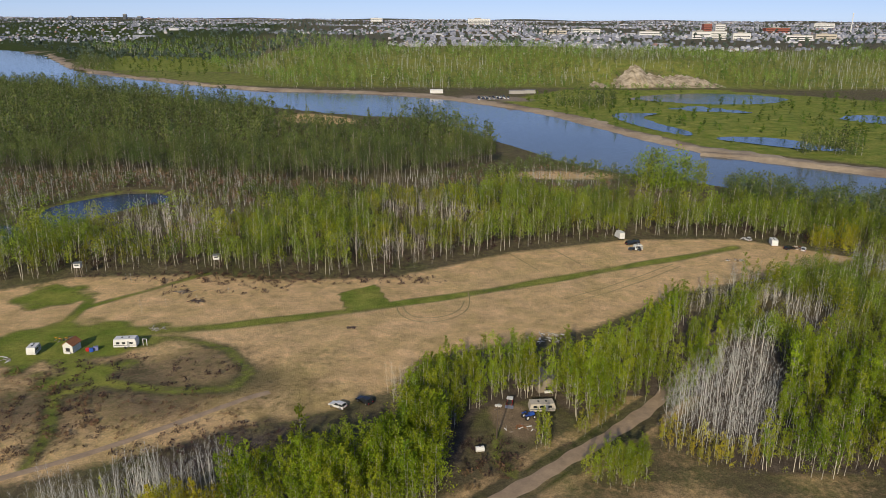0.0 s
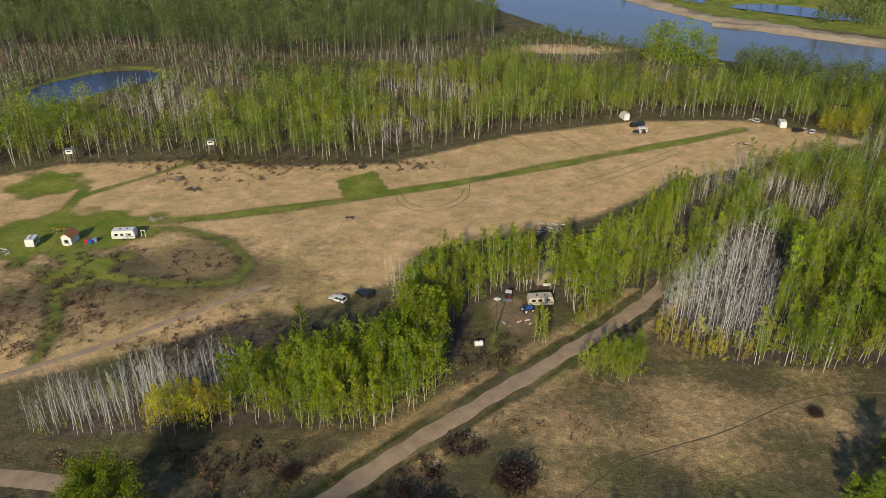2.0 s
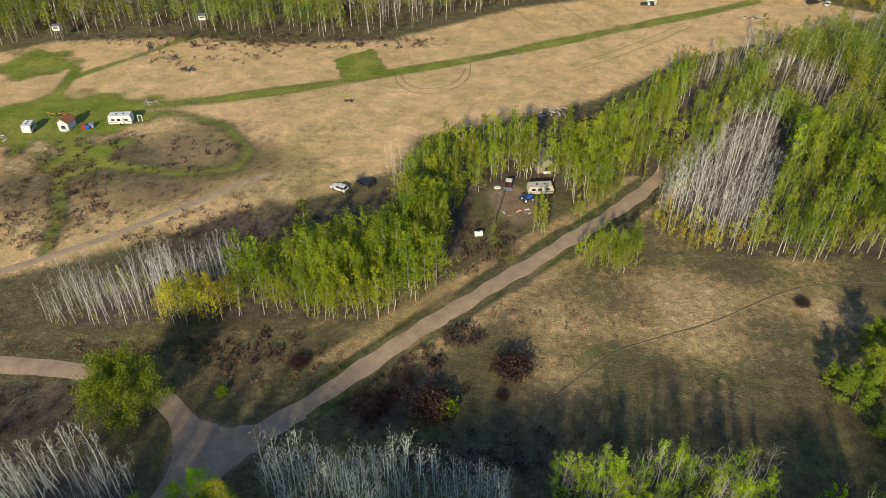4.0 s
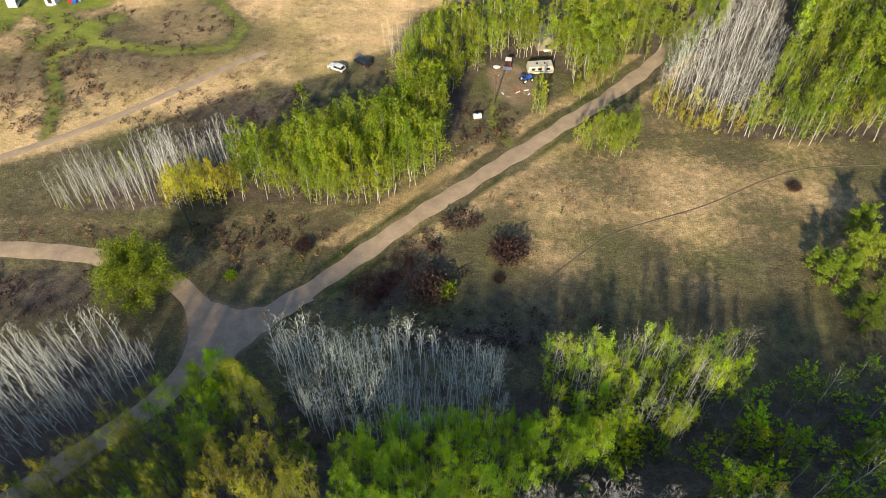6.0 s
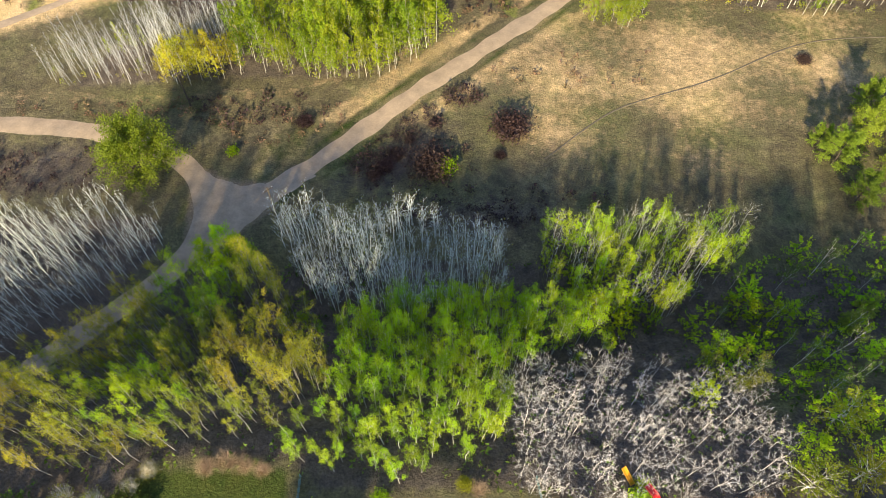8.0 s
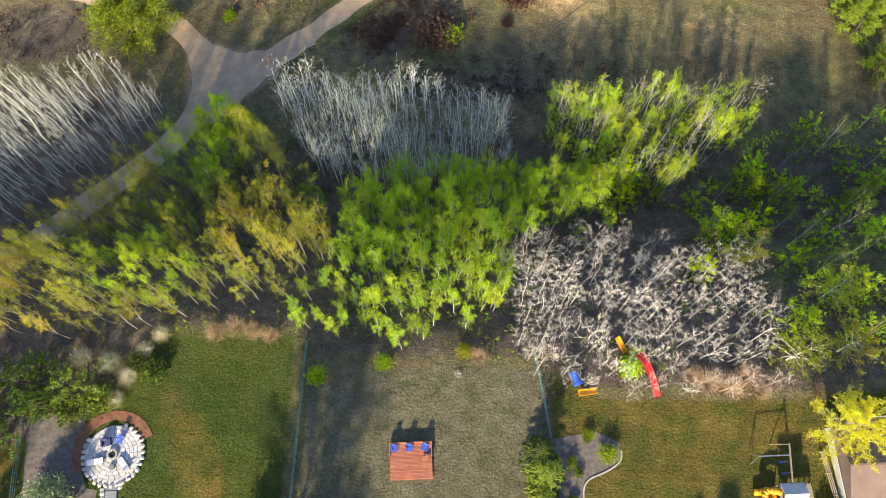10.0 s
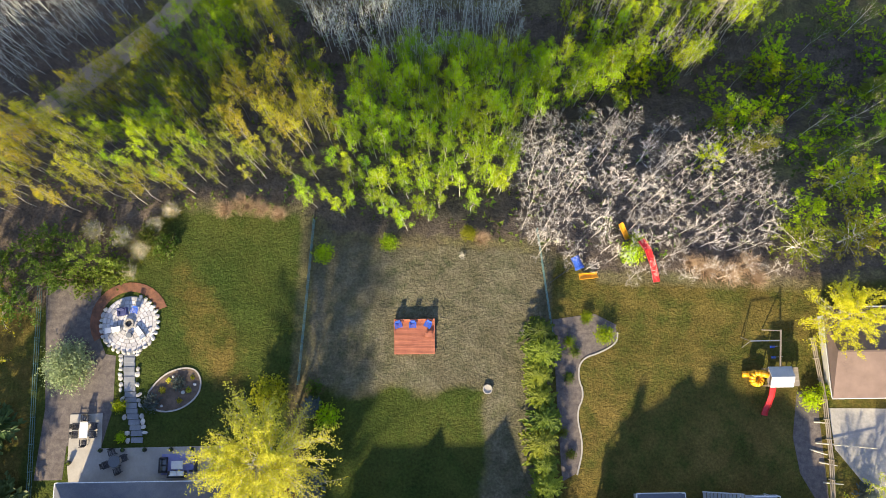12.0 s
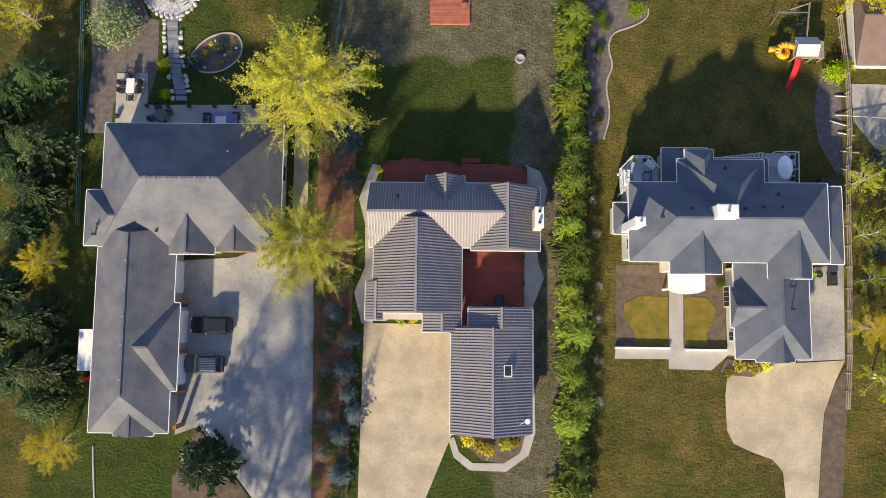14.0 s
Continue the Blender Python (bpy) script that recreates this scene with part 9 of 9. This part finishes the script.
for x, y, s, m, lb in ((-96.2, 173.2, 1.0, M_BLUE, "blue plastic bin beside the cabin"), (-97.4, 173.6, 0.9, M_RED, "red plastic bin beside the cabin"), (-95.4, 174.2, 1.1, M_LAVENDER, "pale grey plastic bin beside the cabin")):
    b = at_valley("storage_bin", x, y, lb, "bin", 20, "bins beside the cabin")
    part("body", Geo().box(-0.5 * s, 0.5 * s, -0.4 * s, 0.4 * s, 0, 0.9 * s, -0.05), m, b)
    part("lid", Geo().box(-0.58 * s, 0.58 * s, -0.48 * s, 0.48 * s, 0.9 * s, 1.0 * s, 0.06), m, b)


def pile(name, x, y, r, n, mats, label, category, seed, long=1.0):
    """A heap of sawn pieces, stones or scrap, each a part of its own."""
    rng = random.Random(seed)
    p = at_valley(name, x, y, label, category)
    for i in range(n):
        a, d = rng.uniform(0, 6.28), r * math.sqrt(rng.random())
        u, v, ln, t = d * math.cos(a), 0.6 * d * math.sin(a), long * rng.uniform(0.4, 1.0), rng.uniform(0, 3.14)
        z = ground_z(x + u, y + v) - ground_z(x, y) + 0.08
        part("plank", Geo().bar((u - ln * math.cos(t), v - ln * math.sin(t), z), (u + ln * math.cos(t), v + ln * math.sin(t), z + rng.uniform(0, 0.15)), rng.uniform(0.12, 0.3), 0.14), mats[i % len(mats)], p)


pile("lumber_heap", 30.0, 183.5, 6.0, 46, [M_WOOD, M_WHITE, M_CONCRETE, M_BARK], "scattered boards and rubble at the field edge", "rubble", 1)
pile("lumber_heap", -79.0, 210.0, 2.6, 26, [M_BARK_DARK, M_TWIG], "dark brush heap in the dry field", "brush heap", 2, 1.2)
pile("lumber_heap", -86.0, 219.0, 3.2, 16, [M_BARK_DARK, M_WOOD], "fallen grey logs in the dry field", "logs", 3, 1.8)
pile("lumber_heap", -108.0, 181.5, 3.4, 20, [M_DARK, M_WOOD, M_YELLOW], "scrap and tools on the camp grass", "clutter", 4, 0.8)
pile("lumber_heap", -119.0, 168.0, 3.6, 18, [M_WHITE, M_WOOD, M_CONCRETE], "pale scrap boards near the camper", "clutter", 5, 0.9)
pile("lumber_heap", -84.0, 188.2, 2.4, 14, [M_BARK, M_WOOD], "pale firewood on the track edge", "firewood", 6, 0.9)
pile("lumber_heap", -27.0, 189.0, 1.5, 14, [M_BARK_DARK, M_TWIG], "dark burnt brush in the dry field", "brush heap", 7, 0.7)
pile("lumber_heap", 110.0, 252.0, 3.6, 20, [M_DARK, M_WHITE, M_WOOD], "dark and white scrap on the field", "clutter", 8, 0.9)
pile("lumber_heap", 141.0, 269.5, 4.0, 26, [M_WHITE, M_TWIG, M_ORANGE_WOOD], "white and red scrap at the field end", "clutter", 9, 1.0)
pile("lumber_heap", 125.0, 282.0, 2.5, 12, [M_WHITE, M_DARK], "small pale scrap heap at the wood", "clutter", 10, 0.8)
pile("lumber_heap", 16.5, 135.0, 3.5, 14, [M_WOOD, M_ORANGE_WOOD, M_WHITE], "loose boards in the camp clearing", "clutter", 11, 0.7)
pile("lumber_heap", -123.0, 148.0, 4.0, 18, [M_WOOD, M_BARK], "grey timber pen fallen apart", "timber", 12, 1.5)


car(137.1, 267.2, ground_z(137.1, 267.2), 20, 4.6, 1.9, 1.6, M_BLACKCAR, "dark pickup parked at the field end")
car(141.9, 265.6, ground_z(141.9, 265.6), 60, 4.4, 1.8, 1.6, M_WHITECAR, "white car parked at the field end")
car(125.3, 279.6, ground_z(125.3, 279.6), 110, 4.0, 1.7, 1.5, M_WHITECAR, "small white car at the wood edge")
car(76.0, 273.6, ground_z(76.0, 273.6), 15, 5.0, 1.9, 1.7, M_BLACKCAR, "black pickup parked on the dry field")
plant("bare_sapling", MID_BARE[:3], [(-92.8, 199.6), (-77.3, 205.3), (-71.0, 216.9), (-87.6, 206.0), (-76.1, 204.4), (-108.5, 225.6), (-107.2, 227.1)], M_BARK_ASH, M_LEAF_OLIVE, "thin leafless sapling standing in the dry field", "saplings in the field", 110, (0.35, 0.5))
joined_wood("field_end_bushes", in_area([(146, 268), (152, 278), (166, 270), (160, 262)], 3.4, 111), RIVER_TREE, M_BARK_MID, M_LEAF_GOLD, "olive-brown bushy trees at the field end", 112, (0.55, 0.8))


# ---- power poles and wires ----
def power_pole(x, y, ht, label):
    p = at_valley("power_pole", x, y, label, "power pole", 40, "poles along the road")
    part("pole", Geo().rod((0, 0, -0.3), (0, 0, ht), 0.16, 0.11, 8), M_BARK_DARK, p)
    part("crossarm", Geo().box(-0.9, 0.9, -0.07, 0.07, ht - 0.7, ht - 0.55), M_BARK_DARK, p)
    for u in (-0.8, 0, 0.8):
        part("insulator", Geo().rod((u, 0, ht - 0.55), (u, 0, ht - 0.35), 0.05, n=6), M_WHITE, p)
    return Vector((x, y, ground_z(x, y) + ht - 0.4))


top_a = power_pole(-28.6, 67.8, 8.8, "dark wooden power pole beside the road")
top_b = power_pole(-47.8, 92.8, 9.0, "dark wooden power pole beyond the junction")
top_d = power_pole(11.5, 131.0, 8.0, "wooden power pole at the camp")
top_c = Vector((-150, 96, -10.5))
power_pole(-150, 96, 9.0, "wooden power pole far along the road")
for k, (a, b, dz) in enumerate(((top_b, top_c, 0.0), (top_b, top_c, -1.4))):
    wire = thing("power_line", a.x, a.y, a.z, "thin grey power line sagging between poles", "cable", "power lines", base=Matrix())
    pts = [tuple(a.lerp(b, s / 12) + Vector((0, 0, dz - 1.6 * (1 - (2 * s / 12 - 1) ** 2)))) for s in range(13)]
    line = new("wire", mesh_np("wire", *tube_np(pts, [0.032] * 13, 5), [M_METAL]))
    line.parent = wire


# ---- bushes in the clearing ----
def valley_plant(name, spots, form, bark, leaf, label, group="", category="bush"):
    src = None
    for x, y, s, turn in spots:
        m = Matrix.Translation((x, y, ground_z(x, y) - 0.05)) @ Matrix.Rotation(radians(turn), 4, "Z")
        if src is None:
            src = tree_thing(name, form, bark, leaf, label, category, group)
            src.matrix_basis = m @ Matrix.Scale(s, 4)
        else:
            keep = src.scale.copy()
            src.scale = (s, s, s)
            copy_thing(src, m)
            src.scale = keep


THICKET = bush(330, 3.6, 2.0, 260, 1500, 0.2)
valley_plant("willow_thicket", [(-2.2, 78.6, 1.25, 0), (12.0, 87.2, 1.2, 70)], THICKET, M_TWIG, M_THICKET, "round dark red-brown willow thicket", "dark thickets in the clearing")
valley_plant("small_thicket", [(10.0, 81.0, 0.35, 0), (-10.5, 78.6, 0.5, 30), (-12.4, 76.4, 0.4, 90), (-8.8, 80.8, 0.4, 10), (-6.4, 84.6, 0.35, 50), (-26.0, 88.6, 0.55, 140), (70.5, 104.5, 0.5, 40)], THICKET, M_TWIG, M_THICKET, "small dark leafless thicket on dry grass", "small thickets")
valley_plant("green_bush", [(0.4, 77.8, 1.3, 0), (-38.2, 81.6, 0.8, 30)], bush(331, 1.6, 1.9, 34, 420, 0.2), M_BARK_DARK, M_LEAF, "small fresh green bush in the clearing", "green bushes in the clearing")
valley_plant("leafy_tree", [(-52.8, 76.8, 1.25, 0)], broad(340, 9.0, 5.6, 64, 14, 26000, 0.12, 0.06), M_BARK_DARK, foliage("junction_leaf", (0.090, 0.150, 0.008), (0.260, 0.320, 0.016), 0.4), "broad leafy tree at the road junction", "", "tree")
valley_plant("leafy_tree", [(69.0, 79.0, 1.0, 0), (75.0, 84.0, 1.1, 60), (71.0, 71.0, 0.9, 120), (80.0, 77.0, 1.1, 200), (67.5, 83.5, 0.6, 20), (78.0, 92.0, 0.9, 260), (85.0, 86.0, 1.1, 320)], broad(341, 8.0, 3.6, 38, 9, 10000, 0.125, 0.06), M_BARK_DARK, M_LEAF_BACK, "bushy green tree at the clearing edge", "bushy trees beside the clearing", "tree")
valley_plant("leaning_spruce", [(62.0, 47.0, 0.8, 0), (66.0, 50.0, 0.8, 70)], spruce(342, 9.0, 2.6, 12, 9, 4), M_BARK_DARK, M_NEEDLE_HEDGE, "yellow-green conifer on the shaded slope", "conifers on the slope", "tree")
valley_plant("young_aspen", [(-36, 60.5, 1.0, 0), (-33, 58.0, 1.1, 30), (-38.5, 58.5, 0.9, 90), (-30.8, 57.2, 1.0, 150), (-34.5, 55.0, 1.0, 210)], aspen(343, 8.5, 1.9, 0.2, 24, 4, 2200, 0.115), M_BARK, M_LEAF, "bright green young aspen beside the road", "green aspens beside the road", "tree")


valley_plant("shrubby_tree", [(38.5, 39.5, 1.0, 0), (33.8, 31.5, 0.75, 80), (27.6, 50.0, 0.9, 160), (25.8, 45.6, 0.8, 220), (42.0, 22.5, 0.85, 20), (46.6, 51.0, 0.8, 300), (61.0, 39.0, 0.8, 100), (53.6, 49.0, 0.6, 50)], broad(344, 7.5, 3.1, 26, 6, 1500, 0.17, 0.06), M_BARK_DARK, M_LEAF, "rounded fresh green tree among bare slope trees", "green trees on the shaded slope", "tree")


def brush():
    """Low dark brush and tufts, scattered where nobody could count them."""
    rng = np.random.default_rng(9)
    spots = []
    for cx, cy, rx, ry, n in ((-48, 128, 24, 10, 150), (-105, 138, 20, 10, 60), (-8, 80, 14, 7, 70), (-14, 79, 5, 3, 60), (-9, 84, 4, 4, 50), (-4.5, 90, 4, 3.5, 50), (3, 95, 4, 3, 40), (3, 68, 10, 3, 60), (8, 70, 24, 4, 60), (-35, 92, 14, 5, 60), (-72, 78, 15, 6, 70), (-90, 80, 20, 7, 70), (10, 125, 8, 8, 50), (34, 128, 8, 5, 40), (-90, 128, 20, 8, 60), (-78, 160, 26, 12, 90), (-98, 142, 24, 12, 50), (-60, 232, 70, 6, 220), (-175, 355, 100, 30, 380), (-75, 222, 26, 10, 60)):
        a, d = rng.uniform(0, 6.28, n), np.sqrt(rng.uniform(0, 1, n))
        spots.append(np.stack([cx + rx * d * np.cos(a), cy + ry * d * np.sin(a)], 1))
    q = clear_of_roads(np.concatenate(spots), 2)
    forms = [bush(350 + i, 0.9, 0.7, 7, 8, 0.2) for i in range(3)]
    joined_wood("dark_brush", q, forms, M_TWIG, M_THICKET, "low dark leafless brush on rough ground", 51, (0.5, 1.6))
    red = np.concatenate([np.stack([cx + rx * np.sqrt(rng.uniform(0, 1, n)) * np.cos(np.linspace(0, 61, n)), cy + ry * rng.uniform(-1, 1, n)], 1) for cx, cy, rx, ry, n in ((-70, 140, 26, 9, 120), (-104, 150, 18, 12, 90), (-98, 128, 16, 9, 80), (-30, 88, 14, 5, 50), (12, 118, 8, 5, 40), (-62, 92, 20, 2, 50), (25, 102, 16, 5, 40), (-66, 232, 26, 4, 90))])
    joined_wood("russet_brush", clear_of_roads(red, 2), forms, M_RUSSET, M_RUSSET, "low russet brush on rough ground", 54, (0.5, 1.5))
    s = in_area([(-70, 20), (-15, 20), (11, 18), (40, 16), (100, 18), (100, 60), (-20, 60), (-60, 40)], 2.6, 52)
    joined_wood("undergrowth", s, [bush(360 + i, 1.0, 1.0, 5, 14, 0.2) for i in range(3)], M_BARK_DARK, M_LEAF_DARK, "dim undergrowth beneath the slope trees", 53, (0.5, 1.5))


brush()

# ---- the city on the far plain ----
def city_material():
    m, n, l, p = shader("hazy_city_roofs")
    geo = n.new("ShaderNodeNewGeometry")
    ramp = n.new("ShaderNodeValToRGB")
    # greys leaning to blue: the haze of distance is put into the colours
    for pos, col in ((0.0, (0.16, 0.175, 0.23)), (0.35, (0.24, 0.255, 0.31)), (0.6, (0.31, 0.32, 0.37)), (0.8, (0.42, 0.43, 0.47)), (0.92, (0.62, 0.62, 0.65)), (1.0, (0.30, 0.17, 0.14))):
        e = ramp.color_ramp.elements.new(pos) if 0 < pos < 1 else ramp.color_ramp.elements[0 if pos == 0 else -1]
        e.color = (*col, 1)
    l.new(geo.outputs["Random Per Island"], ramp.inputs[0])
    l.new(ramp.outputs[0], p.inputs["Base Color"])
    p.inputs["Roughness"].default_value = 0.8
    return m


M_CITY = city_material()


def suburb():
    """Rows of far houses along bent streets, too many to count."""
    rng = np.random.default_rng(70)
    n = 17000
    y = 1430 + 3350 * rng.uniform(0, 1, n) ** 1.25
    x = rng.uniform(-0.66, 0.72, n) * y
    keep = (np.sin(x * 0.0045 + 1.0) + np.sin(y * 0.0062 + x * 0.0012) + rng.normal(0, 0.6, n) > -0.55) & ((x > -0.10 * y + 60 + np.minimum(rng.normal(0, 150, n), 200) * (y > 2200)) | (rng.uniform(size=n) < 0.55 * (y > 2250)))
    x, y = np.round(x[keep] / 26) * 26 + rng.normal(0, 3, keep.sum()), np.round(y[keep] / 34) * 34 + rng.normal(0, 3, keep.sum())
    k = len(x)
    w, d, h = rng.uniform(2.8, 4.6, k), rng.uniform(2.8, 4.2, k), rng.uniform(2.6, 4.2, k)
    big = rng.uniform(size=k) < 0.035
    w, d, h = np.where(big, w * rng.uniform(2.5, 6, k), w), np.where(big, d * 2.2, d), np.where(big, h * 1.5, h)
    z = terrain(x, y)
    r = np.where(big, 0.2, 2.4)
    a = rng.uniform(-0.3, 0.3, k)
    base = np.array([(-1, -1, 0), (1, -1, 0), (1, 1, 0), (-1, 1, 0), (-1, -1, 1), (1, -1, 1), (1, 1, 1), (-1, 1, 1)], float)
    u, v, t = base[None, :, 0] * w[:, None], base[None, :, 1] * d[:, None], base[None, :, 2] * h[:, None]
    ridge = np.stack([np.stack([-w * 0.7, 0 * w, h + r], -1), np.stack([w * 0.7, 0 * w, h + r], -1)], 1)
    p = np.concatenate([np.stack([u, v, t], -1), ridge], 1)
    c, s = np.cos(a)[:, None], np.sin(a)[:, None]
    px, py = p[..., 0] * c - p[..., 1] * s + x[:, None], p[..., 0] * s + p[..., 1] * c + y[:, None]
    verts = np.stack([px, py, p[..., 2] + z[:, None] - 0.5], -1)
    f = np.array([(0, 1, 5, 4), (1, 2, 6, 5), (2, 3, 7, 6), (3, 0, 4, 7), (4, 5, 9, 8), (6, 7, 8, 9), (7, 4, 8, 8), (5, 6, 9, 9)])
    f3 = np.concatenate([f[:, :3], f[:6, [0, 2, 3]]])
    faces = (f3[None] + (np.arange(k) * 10)[:, None, None]).reshape(-1, 3)
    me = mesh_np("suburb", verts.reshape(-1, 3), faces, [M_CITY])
    tagged(new("suburb", me), "endless low suburb on the plain, its greys tinted blue for haze", "suburb", kind="stuff")


suburb()


def block_of_flats(x, y, w, d, h, mat, label):
    b = at_valley("apartment_block", x, y, label, "building", 0, "blocks in the far city")
    part("wall", Geo().box(-w / 2, w / 2, -d / 2, d / 2, -1, h), mat, b)
    part("roof", Geo().box(-w / 2 - 0.4, w / 2 + 0.4, -d / 2 - 0.4, d / 2 + 0.4, h, h + 0.8), M_CONCRETE, b)
    part("plant_room", Geo().box(-w * 0.2, w * 0.1, -d * 0.2, d * 0.2, h + 0.8, h + 3.4), M_CONCRETE, b)
    for k in range(max(2, int(h / 6))):
        z = 2 + k * (h - 3) / max(2, int(h / 6))
        part("window_band", Geo().box(-w * 0.46, w * 0.46, -d / 2 - 0.15, -d / 2 - 0.02, z, z + 1.8), M_GLASS, b)


M_BRICK = surface("red_brick", (0.34, 0.11, 0.075), (0.27, 0.09, 0.06), 0.2, 2.0, 0.9)
for i, (x, y, w, d, h, m) in enumerate(((640, 1880, 46, 18, 17, M_WHITE), (690, 1900, 40, 18, 19, M_WHITE), (745, 1890, 44, 18, 17, M_WHITE), (560, 2050, 60, 20, 14, M_WHITE), (800, 2300, 24, 22, 30, M_BRICK), (845, 2320, 30, 22, 27, M_WHITE),
                                         (930, 1980, 70, 24, 13, M_WHITE), (1010, 2000, 56, 22, 15, M_CREAM), (1100, 2500, 80, 30, 14, M_BRICK), (470, 2500, 90, 40, 12, M_WHITE), (330, 2250, 70, 30, 12, M_CREAM),
                                         (-2100, 4300, 20, 20, 20, M_SLATE), (-1794, 4300, 18, 18, 26, M_SLATE), (-1720, 4320, 24, 24, 13, M_SLATE), (-1420, 4400, 30, 30, 10, M_SLATE), (-340, 3900, 60, 30, 16, M_WHITE), (160, 3400, 100, 40, 24, M_WHITE), (1500, 3000, 80, 30, 20, M_WHITE))):
    block_of_flats(x, y, w, d, h, m, "far pale apartment block on the plain" if m is not M_BRICK else "far red-brown apartment block on the plain")
mast = at_valley("radio_mast", 1400, 2600, "tall white mast on the far plain", "mast")
part("shaft", Geo().rod((0, 0, -1), (0, 0, 62), 2.2, 1.2, 8), M_WHITE, mast)
part("head", Geo().rod((0, 0, 62), (0, 0, 66), 2.6, 2.2, 8), M_WHITE, mast)


def city_trees():
    rng = np.random.default_rng(71)
    n = 5200
    y = 1420 + 2300 * rng.uniform(0, 1, n) ** 1.1
    x = rng.uniform(-0.75, 0.8, n) * y
    left = (x < -0.1 * y - 100) & ((y < 2200) | (rng.uniform(size=n) < 0.45))
    q = np.stack([x, y], 1)[left | (rng.uniform(size=n) < 0.28)]
    q = q[area_dist(q[:, 0], q[:, 1], RIVER) > 25]
    form = [aspen(180 + i, 9, 4.0, 0.0, 2, 0, 14, 2.4, sides=3) for i in range(3)]
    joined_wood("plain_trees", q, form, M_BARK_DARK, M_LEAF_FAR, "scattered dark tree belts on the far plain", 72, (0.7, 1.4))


city_trees()

# ---- far bank: parking lot, site huts and bare bluff ----
for i, (x, y, w) in enumerate(((-8, 872, 15), (88, 880, 18), (104, 884, 14))):
    hut = at_valley("site_hut", x, y, "long white site hut beside the river" if i == 0 else "low dark-roofed hut beside the lot", "hut", 5)
    part("wall", Geo().box(-w / 2, w / 2, -3, 3, 0, 4), M_WHITE if i == 0 else M_STUCCO, hut)
    part("roof", Geo().box(-w / 2 - 0.3, w / 2 + 0.3, -3.3, 3.3, 4, 4.4), M_WHITE if i == 0 else M_SHEET, hut)
rng_lot = random.Random(12)
for i in range(26):
    x, y = 40 + (i % 9) * 4.2 + rng_lot.uniform(-0.6, 0.6), 800 + (i // 9) * 13 + (i % 9) * 2.2
    v = at_valley("parked_car", x, y, "small parked car in the riverside lot", "car", 70 + rng_lot.uniform(-8, 8), "cars in the riverside lot")
    m = (M_WHITECAR, M_GREYCAR, M_BLACKCAR, M_WHITECAR)[i % 4]
    part("body", Geo().box(-2.2, 2.2, -0.9, 0.9, 0.3, 0.95, 0.08), m, v)
    part("cabin", Geo().box(-1.5, 0.9, -0.8, 0.8, 0.95, 1.5, 0.22), M_GLASS, v)
    part("wheel", Geo().box(-1.6, -1.0, -0.92, 0.92, 0.0, 0.6).box(1.0, 1.6, -0.92, 0.92, 0.0, 0.6), M_TYRE, v)


def bluff():
    """Steep bare clay face with gullies, cut into the far slope."""
    u, v = np.meshgrid(np.linspace(0, 1, 150), np.linspace(0, 1, 26))
    x = 190 + 182 * u
    tall = np.interp(x, [190, 205, 222, 240, 252, 262, 276, 300, 322, 345, 372], [1, 6, 2, 15, 27, 29, 17, 12, 15, 10, 1])
    gully = np.sin(x * 0.55) * np.sin(x * 0.19 + 1) + 0.6 * np.sin(x * 1.3 + 4 * v)
    y = 958 + 46 * v ** 1.2 + 7 * gully * v * (1 - v) * 2 + 3 * np.sin(x * 0.9 + 7 * v) * v + 5 * np.sin(x * 0.05)
    z = terrain(x, 958 + 0 * x) - 1 + tall * v ** 0.8 + 2.2 * gully * v * (1 - v) * 3 + 1.2 * np.sin(x * 0.7) * np.sin(9 * v + x * 0.2) * v
    z[-1] = terrain(x[-1], y[-1]) - 2
    i = np.arange(25)[:, None] * 150 + np.arange(149)
    f = np.stack([i, i + 1, i + 151, i + 150], -1).reshape(-1, 4)
    clay = surface("bluff_clay", (0.58, 0.48, 0.34), (0.22, 0.17, 0.10), 0.11, 0.5, 0.95, bump=0.6, dist=0.6)
    tagged(new("bluff", mesh_np("bluff", np.stack([x, y, z], -1).reshape(-1, 3), f, [clay])), "broken pale clay face of the far bluff", "cliff", kind="structure")
    rng = np.random.default_rng(34)
    q = np.stack([rng.uniform(195, 368, 200), rng.choice([952, 958, 985, 1002, 1008], 200) + rng.normal(0, 5, 200)], 1)
    joined_wood("bluff_scrub", q, SCRUB, M_BARK_MID, M_LEAF_SLOPE, "green scrub on and round the bluff", 35, (0.6, 1.5))


bluff()
